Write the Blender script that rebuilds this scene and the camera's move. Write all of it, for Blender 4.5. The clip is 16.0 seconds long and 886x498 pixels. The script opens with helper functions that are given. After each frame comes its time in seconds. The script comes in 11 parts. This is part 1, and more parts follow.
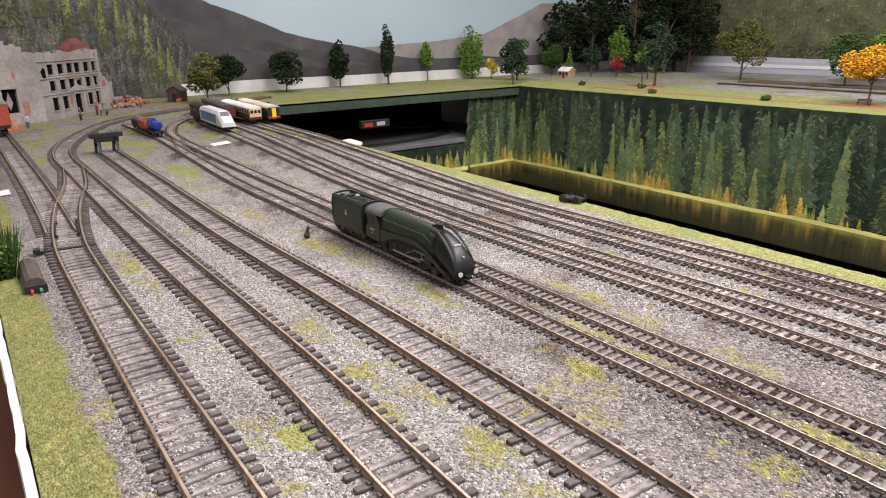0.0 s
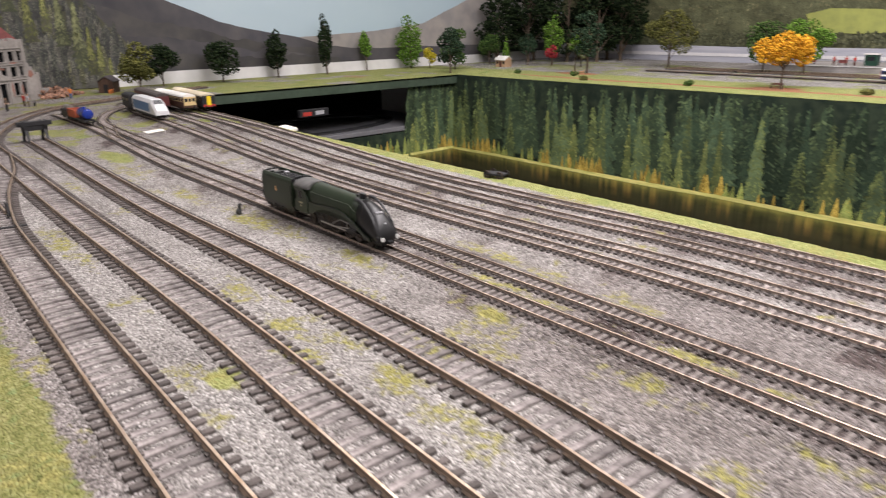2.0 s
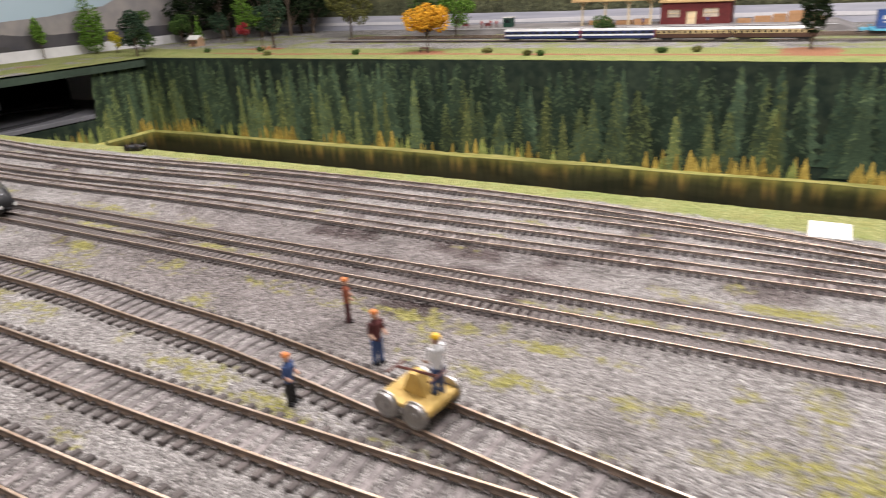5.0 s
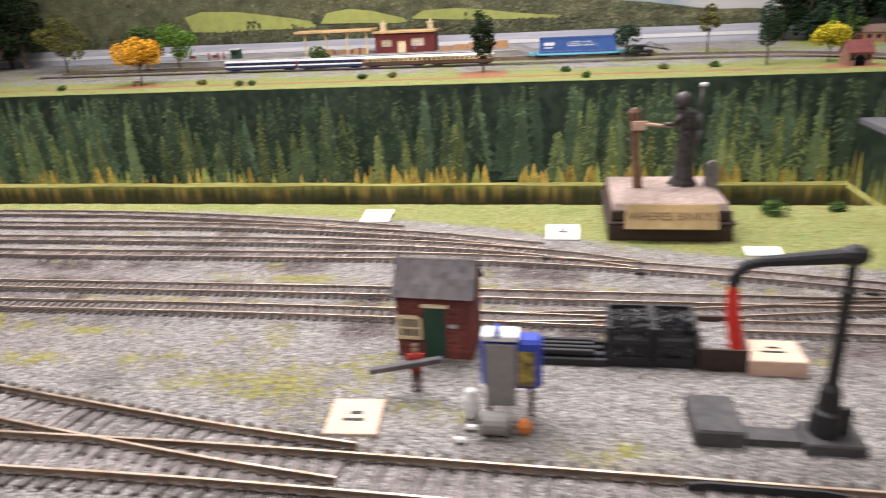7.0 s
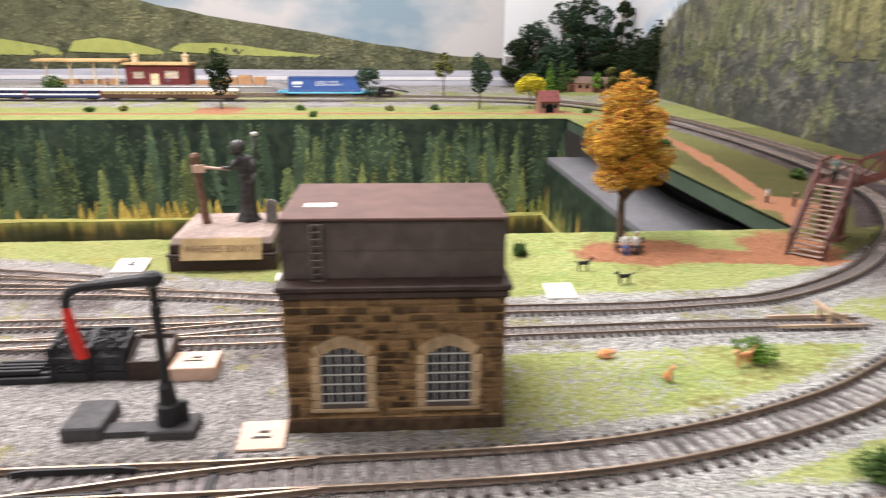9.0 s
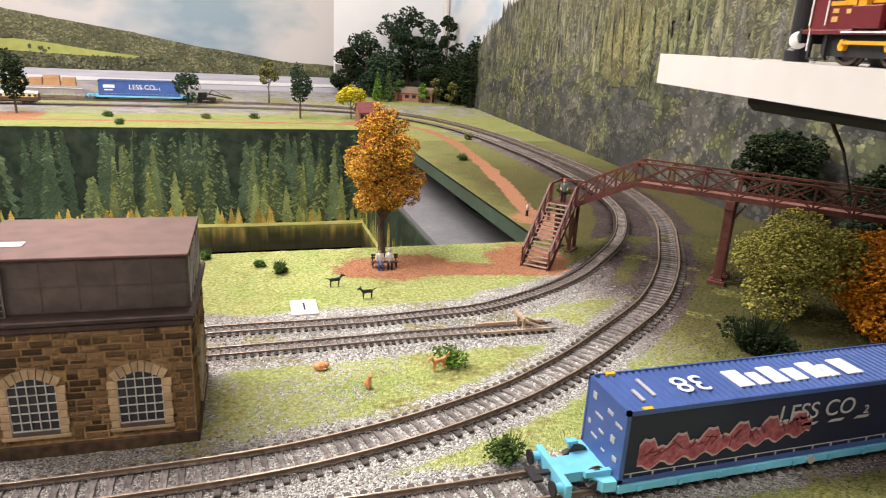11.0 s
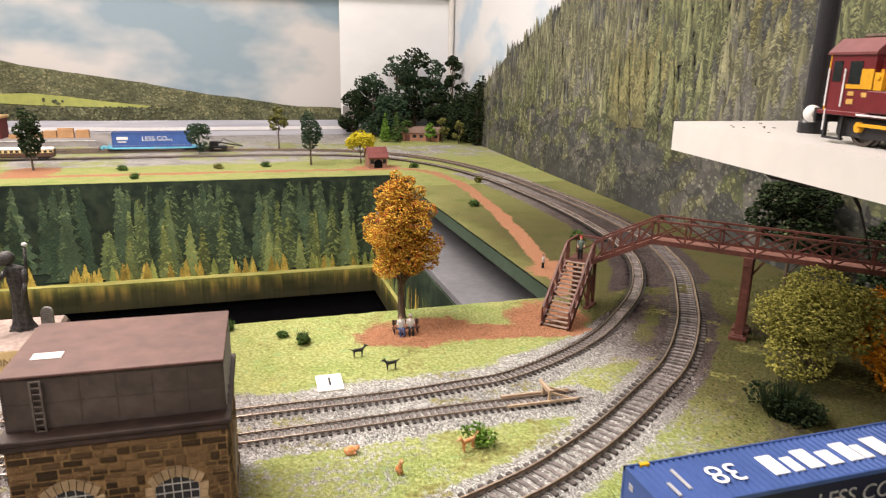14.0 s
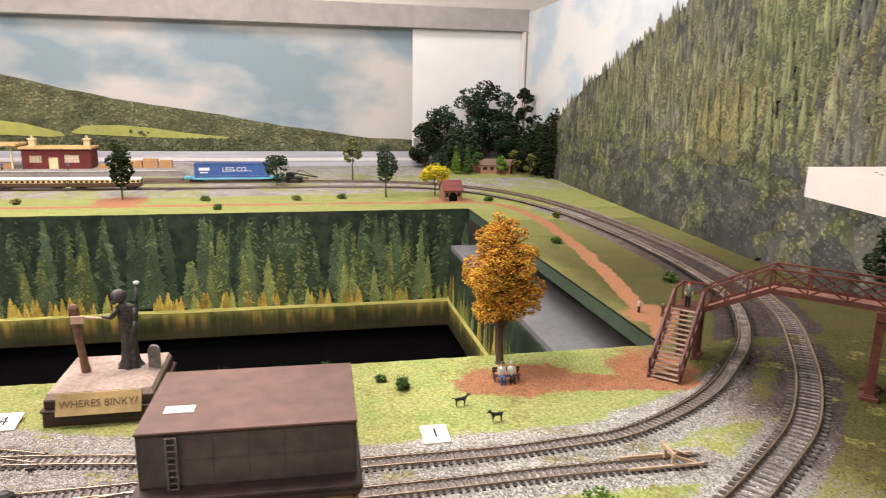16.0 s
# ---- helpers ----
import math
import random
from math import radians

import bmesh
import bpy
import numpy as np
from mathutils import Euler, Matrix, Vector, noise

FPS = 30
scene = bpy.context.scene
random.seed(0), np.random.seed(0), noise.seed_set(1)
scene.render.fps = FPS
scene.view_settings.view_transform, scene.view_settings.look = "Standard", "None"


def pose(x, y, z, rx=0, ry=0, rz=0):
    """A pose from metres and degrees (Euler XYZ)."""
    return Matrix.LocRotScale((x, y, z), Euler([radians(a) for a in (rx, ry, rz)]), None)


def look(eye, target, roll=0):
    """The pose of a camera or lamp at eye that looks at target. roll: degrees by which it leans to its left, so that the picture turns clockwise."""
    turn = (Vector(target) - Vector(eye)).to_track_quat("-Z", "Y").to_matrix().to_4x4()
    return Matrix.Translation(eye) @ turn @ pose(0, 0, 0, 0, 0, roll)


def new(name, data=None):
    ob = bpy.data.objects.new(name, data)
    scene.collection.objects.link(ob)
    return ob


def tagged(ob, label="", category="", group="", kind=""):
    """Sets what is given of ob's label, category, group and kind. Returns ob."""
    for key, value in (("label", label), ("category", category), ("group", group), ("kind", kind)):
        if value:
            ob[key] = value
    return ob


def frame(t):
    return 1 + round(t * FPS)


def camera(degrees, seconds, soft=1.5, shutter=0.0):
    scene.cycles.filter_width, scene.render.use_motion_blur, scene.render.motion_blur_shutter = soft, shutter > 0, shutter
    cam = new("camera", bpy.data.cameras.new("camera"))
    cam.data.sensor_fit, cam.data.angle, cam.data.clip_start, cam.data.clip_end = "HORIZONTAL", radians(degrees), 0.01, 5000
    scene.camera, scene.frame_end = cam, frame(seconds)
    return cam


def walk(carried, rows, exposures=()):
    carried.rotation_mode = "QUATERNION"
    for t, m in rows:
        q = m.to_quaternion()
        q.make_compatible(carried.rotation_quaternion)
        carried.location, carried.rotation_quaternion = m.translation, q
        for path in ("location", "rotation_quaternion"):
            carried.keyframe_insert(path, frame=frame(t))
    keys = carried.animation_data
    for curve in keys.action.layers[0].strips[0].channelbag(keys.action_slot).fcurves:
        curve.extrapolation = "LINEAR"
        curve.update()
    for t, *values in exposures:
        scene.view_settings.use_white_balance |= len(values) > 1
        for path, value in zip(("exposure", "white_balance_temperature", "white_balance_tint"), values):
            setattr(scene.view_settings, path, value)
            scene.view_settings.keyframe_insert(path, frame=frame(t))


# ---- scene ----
cam = camera(66.91, 16.0, soft=1.1, shutter=0.75)
PATH = [
    (0, (0.05521, 0.00184, 0.13067), (-0.10001, 0.11176, 0.06882), -0.93),
    (0.5, (0.05658, 0.00084, 0.12961), (-0.09744, 0.11217, 0.06731), -0.69),
    (1, (0.06318, 0.00074, 0.12873), (-0.08928, 0.11420, 0.06642), -0.64),
    (1.5, (0.07107, -0.00079, 0.12713), (-0.07927, 0.11516, 0.06425), -0.78),
    (2, (0.08691, -0.00373, 0.12425), (-0.05845, 0.11774, 0.06012), -1.02),
    (2.5, (0.11090, -0.00534, 0.12275), (-0.02754, 0.12316, 0.05700), -1.58),
    (3, (0.13589, -0.00592, 0.12886), (0.00593, 0.13055, 0.06189), -1.22),
    (3.2, (0.14616, -0.00680, 0.12976), (0.01871, 0.13178, 0.06230), -1.55),
    (5.3, (0.28834, -0.04644, 0.13834), (0.20524, 0.11997, 0.06484), -3.04),
    (5.5, (0.30249, -0.04956, 0.13728), (0.22411, 0.11961, 0.06489), -3.07),
    (6, (0.33965, -0.05755, 0.13547), (0.27434, 0.11756, 0.06427), -3.65),
    (6.5, (0.37318, -0.06460, 0.13570), (0.32468, 0.11614, 0.06510), -3.30),
    (7, (0.41174, -0.07519, 0.14147), (0.37770, 0.10917, 0.07180), -2.92),
    (7.5, (0.45514, -0.08823, 0.14343), (0.43338, 0.09858, 0.07538), -2.19),
    (8, (0.50049, -0.10144, 0.14631), (0.49118, 0.08715, 0.08038), -1.01),
    (8.5, (0.54878, -0.11205, 0.15065), (0.55184, 0.07736, 0.08651), 0.05),
    (9, (0.58538, -0.12012, 0.15530), (0.60256, 0.06928, 0.09339), 0.50),
    (9.5, (0.61466, -0.13122, 0.16039), (0.64769, 0.05635, 0.09936), 1.30),
    (10, (0.63685, -0.14810, 0.16650), (0.68437, 0.03629, 0.10534), 2.05),
    (10.2, (0.64442, -0.15491, 0.17039), (0.69671, 0.02833, 0.10963), 2.44),
    (12.3, (0.65615, -0.16968, 0.19001), (0.71624, 0.01122, 0.12949), 3.22),
    (12.5, (0.65531, -0.16917, 0.19143), (0.71501, 0.01215, 0.13177), 2.93),
    (13, (0.65154, -0.16572, 0.19982), (0.71014, 0.01670, 0.14246), 2.66),
    (13.5, (0.64823, -0.16270, 0.20718), (0.70618, 0.02067, 0.15227), 1.45),
    (14, (0.64471, -0.15880, 0.21241), (0.70080, 0.02569, 0.15932), 1.09),
    (14.5, (0.63845, -0.15197, 0.21561), (0.69202, 0.03398, 0.16508), 0.81),
    (15, (0.63187, -0.14563, 0.21808), (0.68045, 0.04236, 0.17013), 0.94),
    (15.5, (0.62205, -0.13874, 0.21971), (0.66656, 0.05069, 0.17353), 0.89),
    (16, (0.61330, -0.13165, 0.21967), (0.65364, 0.05894, 0.17441), 1.00),
]
EXPOSURES = [(0.0, 0.05, 6400, 10), (3.0, 0.0, 6400, 10), (5.5, -0.15, 6350, 9), (7.0, 0.0, 6350, 9), (8.0, 0.18, 6300, 9), (9.5, 0.27, 6400, 9), (12.5, 0.25, 7000, 10), (16.0, 0.15, 7000, 10)]
walk(cam, [(t, look(eye, target, roll)) for t, eye, target, roll in PATH], EXPOSURES)

# ---------------------------------------------------------------- light
world = bpy.data.worlds.new("room_ambient")
world.use_nodes = True
world.node_tree.nodes["Background"].inputs[0].default_value = (0.9, 0.95, 1.0, 1)
world.node_tree.nodes["Background"].inputs[1].default_value = 0.02
scene.world = world
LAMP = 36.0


# Added area lamp, never in view; stands in for the room's overhead light.
def unseen_lamp(x, y, z, w, d, power, col=(1.0, 0.925, 0.925)):
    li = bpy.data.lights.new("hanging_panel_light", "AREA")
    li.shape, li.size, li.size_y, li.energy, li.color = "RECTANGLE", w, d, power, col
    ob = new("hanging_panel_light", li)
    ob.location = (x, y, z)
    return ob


# First lamp is set low so brightness falls off towards the board ends.
unseen_lamp(0.12, 0.52, 0.98, 1.0, 0.5, LAMP * 0.77)
unseen_lamp(0.35, 1.30, 1.27, 1.5, 0.4, LAMP * 0.60)
unseen_lamp(-1.00, 0.72, 1.27, 0.7, 0.4, LAMP * 0.28)
unseen_lamp(0.10, -0.75, 1.27, 1.6, 0.4, LAMP * 0.48)

# ---------------------------------------------------------------- helpers


def rot(rz=0, rx=0, ry=0):
    return pose(0, 0, 0, rx, ry, rz)


class Build:
    """Gathers points and faces of one mesh."""

    def __init__(self):
        self.v, self.f, self.m = [], [], []

    def add(self, v, f, mat=0, M=None):
        o = len(self.v)
        if M is not None:
            v = [tuple(M @ Vector(p)) for p in v]
        self.v += [tuple(p) for p in v]
        self.f += [tuple(i + o for i in q) for q in f]
        self.m += [mat] * len(f)
        return self

    def box(self, x0, x1, y0, y1, z0, z1, mat=0, M=None, c=0.0):
        """A block; c: its upright and top edges are cut off by that much."""
        if c <= 0:
            v = [(x, y, z) for z in (z0, z1) for x, y in ((x0, y0), (x1, y0), (x1, y1), (x0, y1))]
            f = [(3, 2, 1, 0), (4, 5, 6, 7), (0, 1, 5, 4), (1, 2, 6, 5), (2, 3, 7, 6), (3, 0, 4, 7)]
            return self.add(v, f, mat, M)

        def ring(d, z):
            a, b, e, g = x0 + d, x1 - d, y0 + d, y1 - d
            return [(a + c, e, z), (b - c, e, z), (b, e + c, z), (b, g - c, z), (b - c, g, z), (a + c, g, z), (a, g - c, z), (a, e + c, z)]
        rs = [ring(c * 0.7, z0), ring(0, z0 + c), ring(0, z1 - c), ring(c * 0.7, z1)]
        v = [p for r in rs for p in r]
        f = [tuple(range(7, -1, -1)), tuple(range(24, 32))]
        for k in range(3):
            f += [(k * 8 + i, k * 8 + (i + 1) % 8, k * 8 + 8 + (i + 1) % 8, k * 8 + 8 + i) for i in range(8)]
        return self.add(v, f, mat, M)

    def cyl(self, p, q, r0, r1=None, n=8, mat=0, M=None, caps=True):
        p, q = Vector(p), Vector(q)
        r1 = r0 if r1 is None else r1
        a = (q - p).normalized()
        u = a.orthogonal().normalized()
        w = a.cross(u)
        ring = [(math.cos(k * 2 * math.pi / n), math.sin(k * 2 * math.pi / n)) for k in range(n)]
        v = [p + (u * c + w * s) * r0 for c, s in ring] + [q + (u * c + w * s) * r1 for c, s in ring]
        f = [(i, (i + 1) % n, n + (i + 1) % n, n + i) for i in range(n)]
        if caps:
            f += [tuple(range(n - 1, -1, -1)), tuple(range(n, 2 * n))]
        return self.add(v, f, mat, M)

    def lathe(self, prof, n=12, mat=0, M=None):
        """prof: (radius, height) from the bottom up."""
        v = [(r * math.cos(k * 2 * math.pi / n), r * math.sin(k * 2 * math.pi / n), z) for r, z in prof for k in range(n)]
        f = [(j * n + i, j * n + (i + 1) % n, (j + 1) * n + (i + 1) % n, (j + 1) * n + i) for j in range(len(prof) - 1) for i in range(n)]
        f += [tuple(range(n - 1, -1, -1)), tuple((len(prof) - 1) * n + i for i in range(n))]
        return self.add(v, f, mat, M)

    def ball(self, c, rx, ry=None, rz=None, mat=0, n=10, M=None):
        ry, rz = ry or rx, rz or rx
        k = max(4, n // 2)
        v, f = [], []
        for j in range(1, k):
            a = math.pi * j / k
            for i in range(n):
                b = 2 * math.pi * i / n
                v.append((c[0] + rx * math.sin(a) * math.cos(b), c[1] + ry * math.sin(a) * math.sin(b), c[2] - rz * math.cos(a)))
        lo, hi = len(v), len(v) + 1
        v += [(c[0], c[1], c[2] - rz), (c[0], c[1], c[2] + rz)]
        for j in range(k - 2):
            f += [(j * n + i, j * n + (i + 1) % n, (j + 1) * n + (i + 1) % n, (j + 1) * n + i) for i in range(n)]
        f += [(lo, (i + 1) % n, i) for i in range(n)] + [(hi, (k - 2) * n + i, (k - 2) * n + (i + 1) % n) for i in range(n)]
        return self.add(v, f, mat, M)

    def prism(self, poly, d0, d1, axis="z", mat=0, M=None):
        """A flat outline pulled from d0 to d1 along an axis (x: outline in y, z; y: in x, z; z: in x, y)."""
        put = {"z": lambda a, b, d: (a, b, d), "y": lambda a, b, d: (a, d, b), "x": lambda a, b, d: (d, a, b)}[axis]
        n = len(poly)
        v = [put(a, b, d0) for a, b in poly] + [put(a, b, d1) for a, b in poly]
        f = [(i, (i + 1) % n, n + (i + 1) % n, n + i) for i in range(n)] + [tuple(range(n - 1, -1, -1)), tuple(range(n, 2 * n))]
        return self.add(v, f, mat, M)

    def sweep(self, pts, prof, mat=0, closed_ends=True):
        """Pulls an outline (sideways, up) along points of the plan."""
        pts = [Vector(p) for p in pts]
        n, v, f = len(prof), [], []
        for i, p in enumerate(pts):
            d = (pts[min(i + 1, len(pts) - 1)] - pts[max(i - 1, 0)])
            d.z = 0
            d.normalize()
            side = Vector((d.y, -d.x, 0))
            v += [p + side * a + Vector((0, 0, b)) for a, b in prof]
        for j in range(len(pts) - 1):
            f += [(j * n + i, j * n + (i + 1) % n, (j + 1) * n + (i + 1) % n, (j + 1) * n + i) for i in range(n)]
        if closed_ends:
            f += [tuple(range(n - 1, -1, -1)), tuple((len(pts) - 1) * n + i for i in range(n))]
        return self.add(v, f, mat)

    def mesh(self, name, mats, smooth=False):
        me = bpy.data.meshes.new(name)
        me.from_pydata(self.v, [], self.f)
        for m in mats if isinstance(mats, (list, tuple)) else [mats]:
            me.materials.append(m)
        if any(self.m):
            me.polygons.foreach_set("material_index", self.m)
        if smooth:
            me.polygons.foreach_set("use_smooth", [True] * len(self.f))
        me.validate()
        me.update()
        return me


def part(name, b, mats, parent=None, label="", smooth=False, M=None):
    ob = new(name, b.mesh(name, mats, smooth) if isinstance(b, Build) else b)
    if parent is not None:
        ob.parent = parent
    if M is not None:
        ob.matrix_local = M
    return tagged(ob, label)


def thing(name, M, label, category, group="", kind=""):
    """An Empty at the thing's base, for its parts."""
    ob = new(name)
    ob.empty_display_size = 0.01
    ob.matrix_world = M
    return tagged(ob, label, category, group, kind)


def solid(name, b, mats, label, category, group="", kind="", M=None, smooth=False):
    """A thing of one mesh."""
    ob = new(name, b.mesh(name, mats, smooth))
    if M is not None:
        ob.matrix_world = M
    return tagged(ob, label, category, group, kind)


def letters(text, size, mats, thick=0.0002):
    """Flat lettering in the x, z plane, centred on its origin, as a Build."""
    cu = bpy.data.curves.new("lettering", "FONT")
    cu.body, cu.size, cu.align_x, cu.align_y, cu.extrude = text, size, "CENTER", "CENTER", thick / 2
    ob = bpy.data.objects.new("lettering", cu)
    scene.collection.objects.link(ob)
    bpy.context.view_layer.update()
    me = ob.evaluated_get(bpy.context.evaluated_depsgraph_get()).to_mesh()
    b = Build()
    b.v = [(p.co.x, -p.co.z, p.co.y) for p in me.vertices]
    b.f = [tuple(p.vertices) for p in me.polygons]
    b.m = [0] * len(b.f)
    bpy.data.objects.remove(ob)
    bpy.data.curves.remove(cu)
    return b


def curve(pts, step=0.008):
    """A smooth line through points of the plan, sampled about every step."""
    P = [np.array(p, float) for p in pts]
    P = [2 * P[0] - P[1]] + P + [2 * P[-1] - P[-2]]
    out = []
    for i in range(1, len(P) - 2):
        a, b, c, d = P[i - 1:i + 3]
        n = max(2, int(np.linalg.norm(c - b) / step))
        for k in range(n):
            t = k / n
            out.append(0.5 * (2 * b + (c - a) * t + (2 * a - 5 * b + 4 * c - d) * t * t + (3 * b - a - 3 * c + d) * t ** 3))
    out.append(P[-2])
    return np.array(out)


def even(line, gap, start=0.0):
    """Places and headings every gap metres along a line."""
    seg = np.linalg.norm(np.diff(line, axis=0), axis=1)
    s = np.concatenate([[0], np.cumsum(seg)])
    at = np.arange(start, s[-1], gap)
    x, y = np.interp(at, s, line[:, 0]), np.interp(at, s, line[:, 1])
    x2, y2 = np.interp(at + 0.002, s, line[:, 0]), np.interp(at + 0.002, s, line[:, 1])
    x1, y1 = np.interp(at - 0.002, s, line[:, 0]), np.interp(at - 0.002, s, line[:, 1])
    return x, y, np.arctan2(y2 - y1, x2 - x1)


_rng = np.random.RandomState(7)
_lat = _rng.rand(256, 256)


def wob(x, y, f):
    """Soft noise from 0 to 1 at f cells a metre."""
    x, y = np.asarray(x) * f + 37.3, np.asarray(y) * f + 91.7
    i, j = np.floor(x).astype(int), np.floor(y).astype(int)
    u, w = x - i, y - j
    u, w = u * u * (3 - 2 * u), w * w * (3 - 2 * w)
    g = lambda a, b: _lat[a % 256, b % 256]
    return (g(i, j) * (1 - u) + g(i + 1, j) * u) * (1 - w) + (g(i, j + 1) * (1 - u) + g(i + 1, j + 1) * u) * w


def fbm(x, y, f):
    return 0.5 * wob(x, y, f) + 0.3 * wob(x, y, 2.3 * f) + 0.2 * wob(x, y, 5.1 * f)


# ---------------------------------------------------------------- materials


def mat(name, c1, c2=None, scale=300.0, rough=0.7, metal=0.0, bump=0.25, bscale=None, island=0.0, obrand=0.0, spec=0.35, wear=0.25, stretch=None, contrast=(0.35, 0.65)):
    """A surface of two colours mixed by grain, with larger stains over it and fine relief."""
    m = bpy.data.materials.new(name)
    m.use_nodes = True
    nt = m.node_tree
    N, L = nt.nodes, nt.links
    bs = N["Principled BSDF"]
    bs.inputs["Roughness"].default_value, bs.inputs["Metallic"].default_value = rough, metal
    bs.inputs["Specular IOR Level"].default_value = spec
    c2 = c2 or tuple(0.7 * c for c in c1)
    tc = N.new("ShaderNodeTexCoord")
    co = tc.outputs["Object"]
    if stretch:
        mp = N.new("ShaderNodeMapping")
        mp.inputs["Scale"].default_value = stretch
        L.new(co, mp.inputs["Vector"])
        co = mp.outputs["Vector"]
    n1 = N.new("ShaderNodeTexNoise")
    n1.inputs["Scale"].default_value, n1.inputs["Detail"].default_value = scale, 4
    n2 = N.new("ShaderNodeTexNoise")
    n2.inputs["Scale"].default_value, n2.inputs["Detail"].default_value = scale / 9, 3
    for n in (n1, n2):
        L.new(co, n.inputs["Vector"])
    r1 = N.new("ShaderNodeMapRange")
    r1.inputs["From Min"].default_value, r1.inputs["From Max"].default_value = contrast
    L.new(n1.outputs["Fac"], r1.inputs["Value"])
    mx = N.new("ShaderNodeMix")
    mx.data_type = "RGBA"
    mx.inputs["A"].default_value, mx.inputs["B"].default_value = (*c1, 1), (*c2, 1)
    L.new(r1.outputs["Result"], mx.inputs["Factor"])
    r2 = N.new("ShaderNodeMapRange")
    r2.inputs["From Min"].default_value, r2.inputs["From Max"].default_value = 0.3, 0.7
    r2.inputs["To Min"].default_value, r2.inputs["To Max"].default_value = 1 - wear, 1 + wear
    L.new(n2.outputs["Fac"], r2.inputs["Value"])
    val = r2.outputs["Result"]
    for kind, amount in (("g", island), ("o", obrand)):
        if amount:
            src = N.new("ShaderNodeNewGeometry").outputs["Random Per Island"] if kind == "g" else N.new("ShaderNodeObjectInfo").outputs["Random"]
            r3 = N.new("ShaderNodeMapRange")
            r3.inputs["To Min"].default_value, r3.inputs["To Max"].default_value = 1 - amount, 1 + amount
            L.new(src, r3.inputs["Value"])
            mu = N.new("ShaderNodeMath")
            mu.operation = "MULTIPLY"
            L.new(val, mu.inputs[0])
            L.new(r3.outputs["Result"], mu.inputs[1])
            val = mu.outputs[0]
    hs = N.new("ShaderNodeHueSaturation")
    L.new(mx.outputs["Result"], hs.inputs["Color"])
    L.new(val, hs.inputs["Value"])
    L.new(hs.outputs["Color"], bs.inputs["Base Color"])
    if bump:
        n3 = N.new("ShaderNodeTexNoise")
        n3.inputs["Scale"].default_value, n3.inputs["Detail"].default_value = bscale or scale * 1.5, 3
        L.new(co, n3.inputs["Vector"])
        bp = N.new("ShaderNodeBump")
        bp.inputs["Strength"].default_value, bp.inputs["Distance"].default_value = bump, 0.0006
        L.new(n3.outputs["Fac"], bp.inputs["Height"])
        L.new(bp.outputs["Normal"], bs.inputs["Normal"])
    return m


def leafy(name, c1, c2, c3=None):
    """Foam foliage: each clump takes its own shade between two or three colours."""
    m = mat(name, c1, c2, 500, 0.85, bump=0.5, island=0.3, spec=0.1, wear=0.2)
    nt = m.node_tree
    mx = next(n for n in nt.nodes if n.type == "MIX")
    ramp = nt.nodes.new("ShaderNodeValToRGB")
    e = ramp.color_ramp.elements
    e[0].position, e[0].color, e[1].position, e[1].color = 0.15, (*c1, 1), 0.75, (*c2, 1)
    if c3:
        q = e.new(0.93)
        q.color = (*c3, 1)
    geo = nt.nodes.new("ShaderNodeNewGeometry")
    nt.links.new(geo.outputs["Random Per Island"], ramp.inputs["Fac"])
    nt.links.new(ramp.outputs["Color"], mx.inputs["A"])
    mx2 = nt.nodes.new("ShaderNodeHueSaturation")
    mx2.inputs["Value"].default_value = 0.6
    nt.links.new(ramp.outputs["Color"], mx2.inputs["Color"])
    nt.links.new(mx2.outputs["Color"], mx.inputs["B"])
    return m


def plain(name, c, rough=0.5, metal=0.0, **k):
    return mat(name, c, tuple(0.85 * v for v in c), 400, rough, metal, bump=0.08, wear=0.1, **k)


RAIL_OO = mat("rusty_rail_side", (0.145, 0.105, 0.078), (0.215, 0.158, 0.118), 250, 0.55, 0.1, wear=0.25)
RAIL_N = mat("brown_small_rail_side", (0.200, 0.155, 0.128), (0.30, 0.240, 0.200), 250, 0.55, 0.1, wear=0.25)
RAIL_TOP = mat("polished_rail_head", (0.60, 0.49, 0.39), (0.42, 0.31, 0.22), 120, 0.33, 0.8, bump=0.05)
SLEEPER = mat("dark_sleeper_end", (0.048, 0.040, 0.037), (0.100, 0.085, 0.078), 500, 0.8, obrand=0.3, stretch=(3, 1, 1))
SLEEPER_TOP = mat("dusty_sleeper_top", (0.105, 0.091, 0.087), (0.200, 0.178, 0.171), 420, 0.9, obrand=0.28, stretch=(1.6, 1, 1), wear=0.4, contrast=(0.40, 0.60))
SLEEPER_N = mat("small_dark_sleeper_end", (0.025, 0.021, 0.019), (0.053, 0.044, 0.040), 700, 0.85, island=0.25)
SLEEPER_N_TOP = mat("small_dusty_sleeper_top", (0.135, 0.114, 0.105), (0.238, 0.207, 0.192), 520, 0.9, island=0.3, wear=0.4, contrast=(0.40, 0.60))
BLACK = plain("matt_black", (0.018, 0.018, 0.02), 0.55)
# Near-black put where hollows would only be unlit.
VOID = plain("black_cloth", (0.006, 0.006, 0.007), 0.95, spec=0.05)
WHITE = mat("white_card", (0.80, 0.76, 0.70), (0.74, 0.70, 0.64), 200, 0.7, bump=0.1, wear=0.06)
INK = plain("black_ink", (0.02, 0.02, 0.025), 0.6)
PINE = mat("pale_pine_block", (0.64, 0.46, 0.35), (0.56, 0.38, 0.28), 250, 0.6, stretch=(1, 8, 1), wear=0.1)
GREY_SHELF = mat("grey_painted_board", (0.17, 0.17, 0.18), (0.14, 0.14, 0.15), 120, 0.45, bump=0.1, wear=0.12)
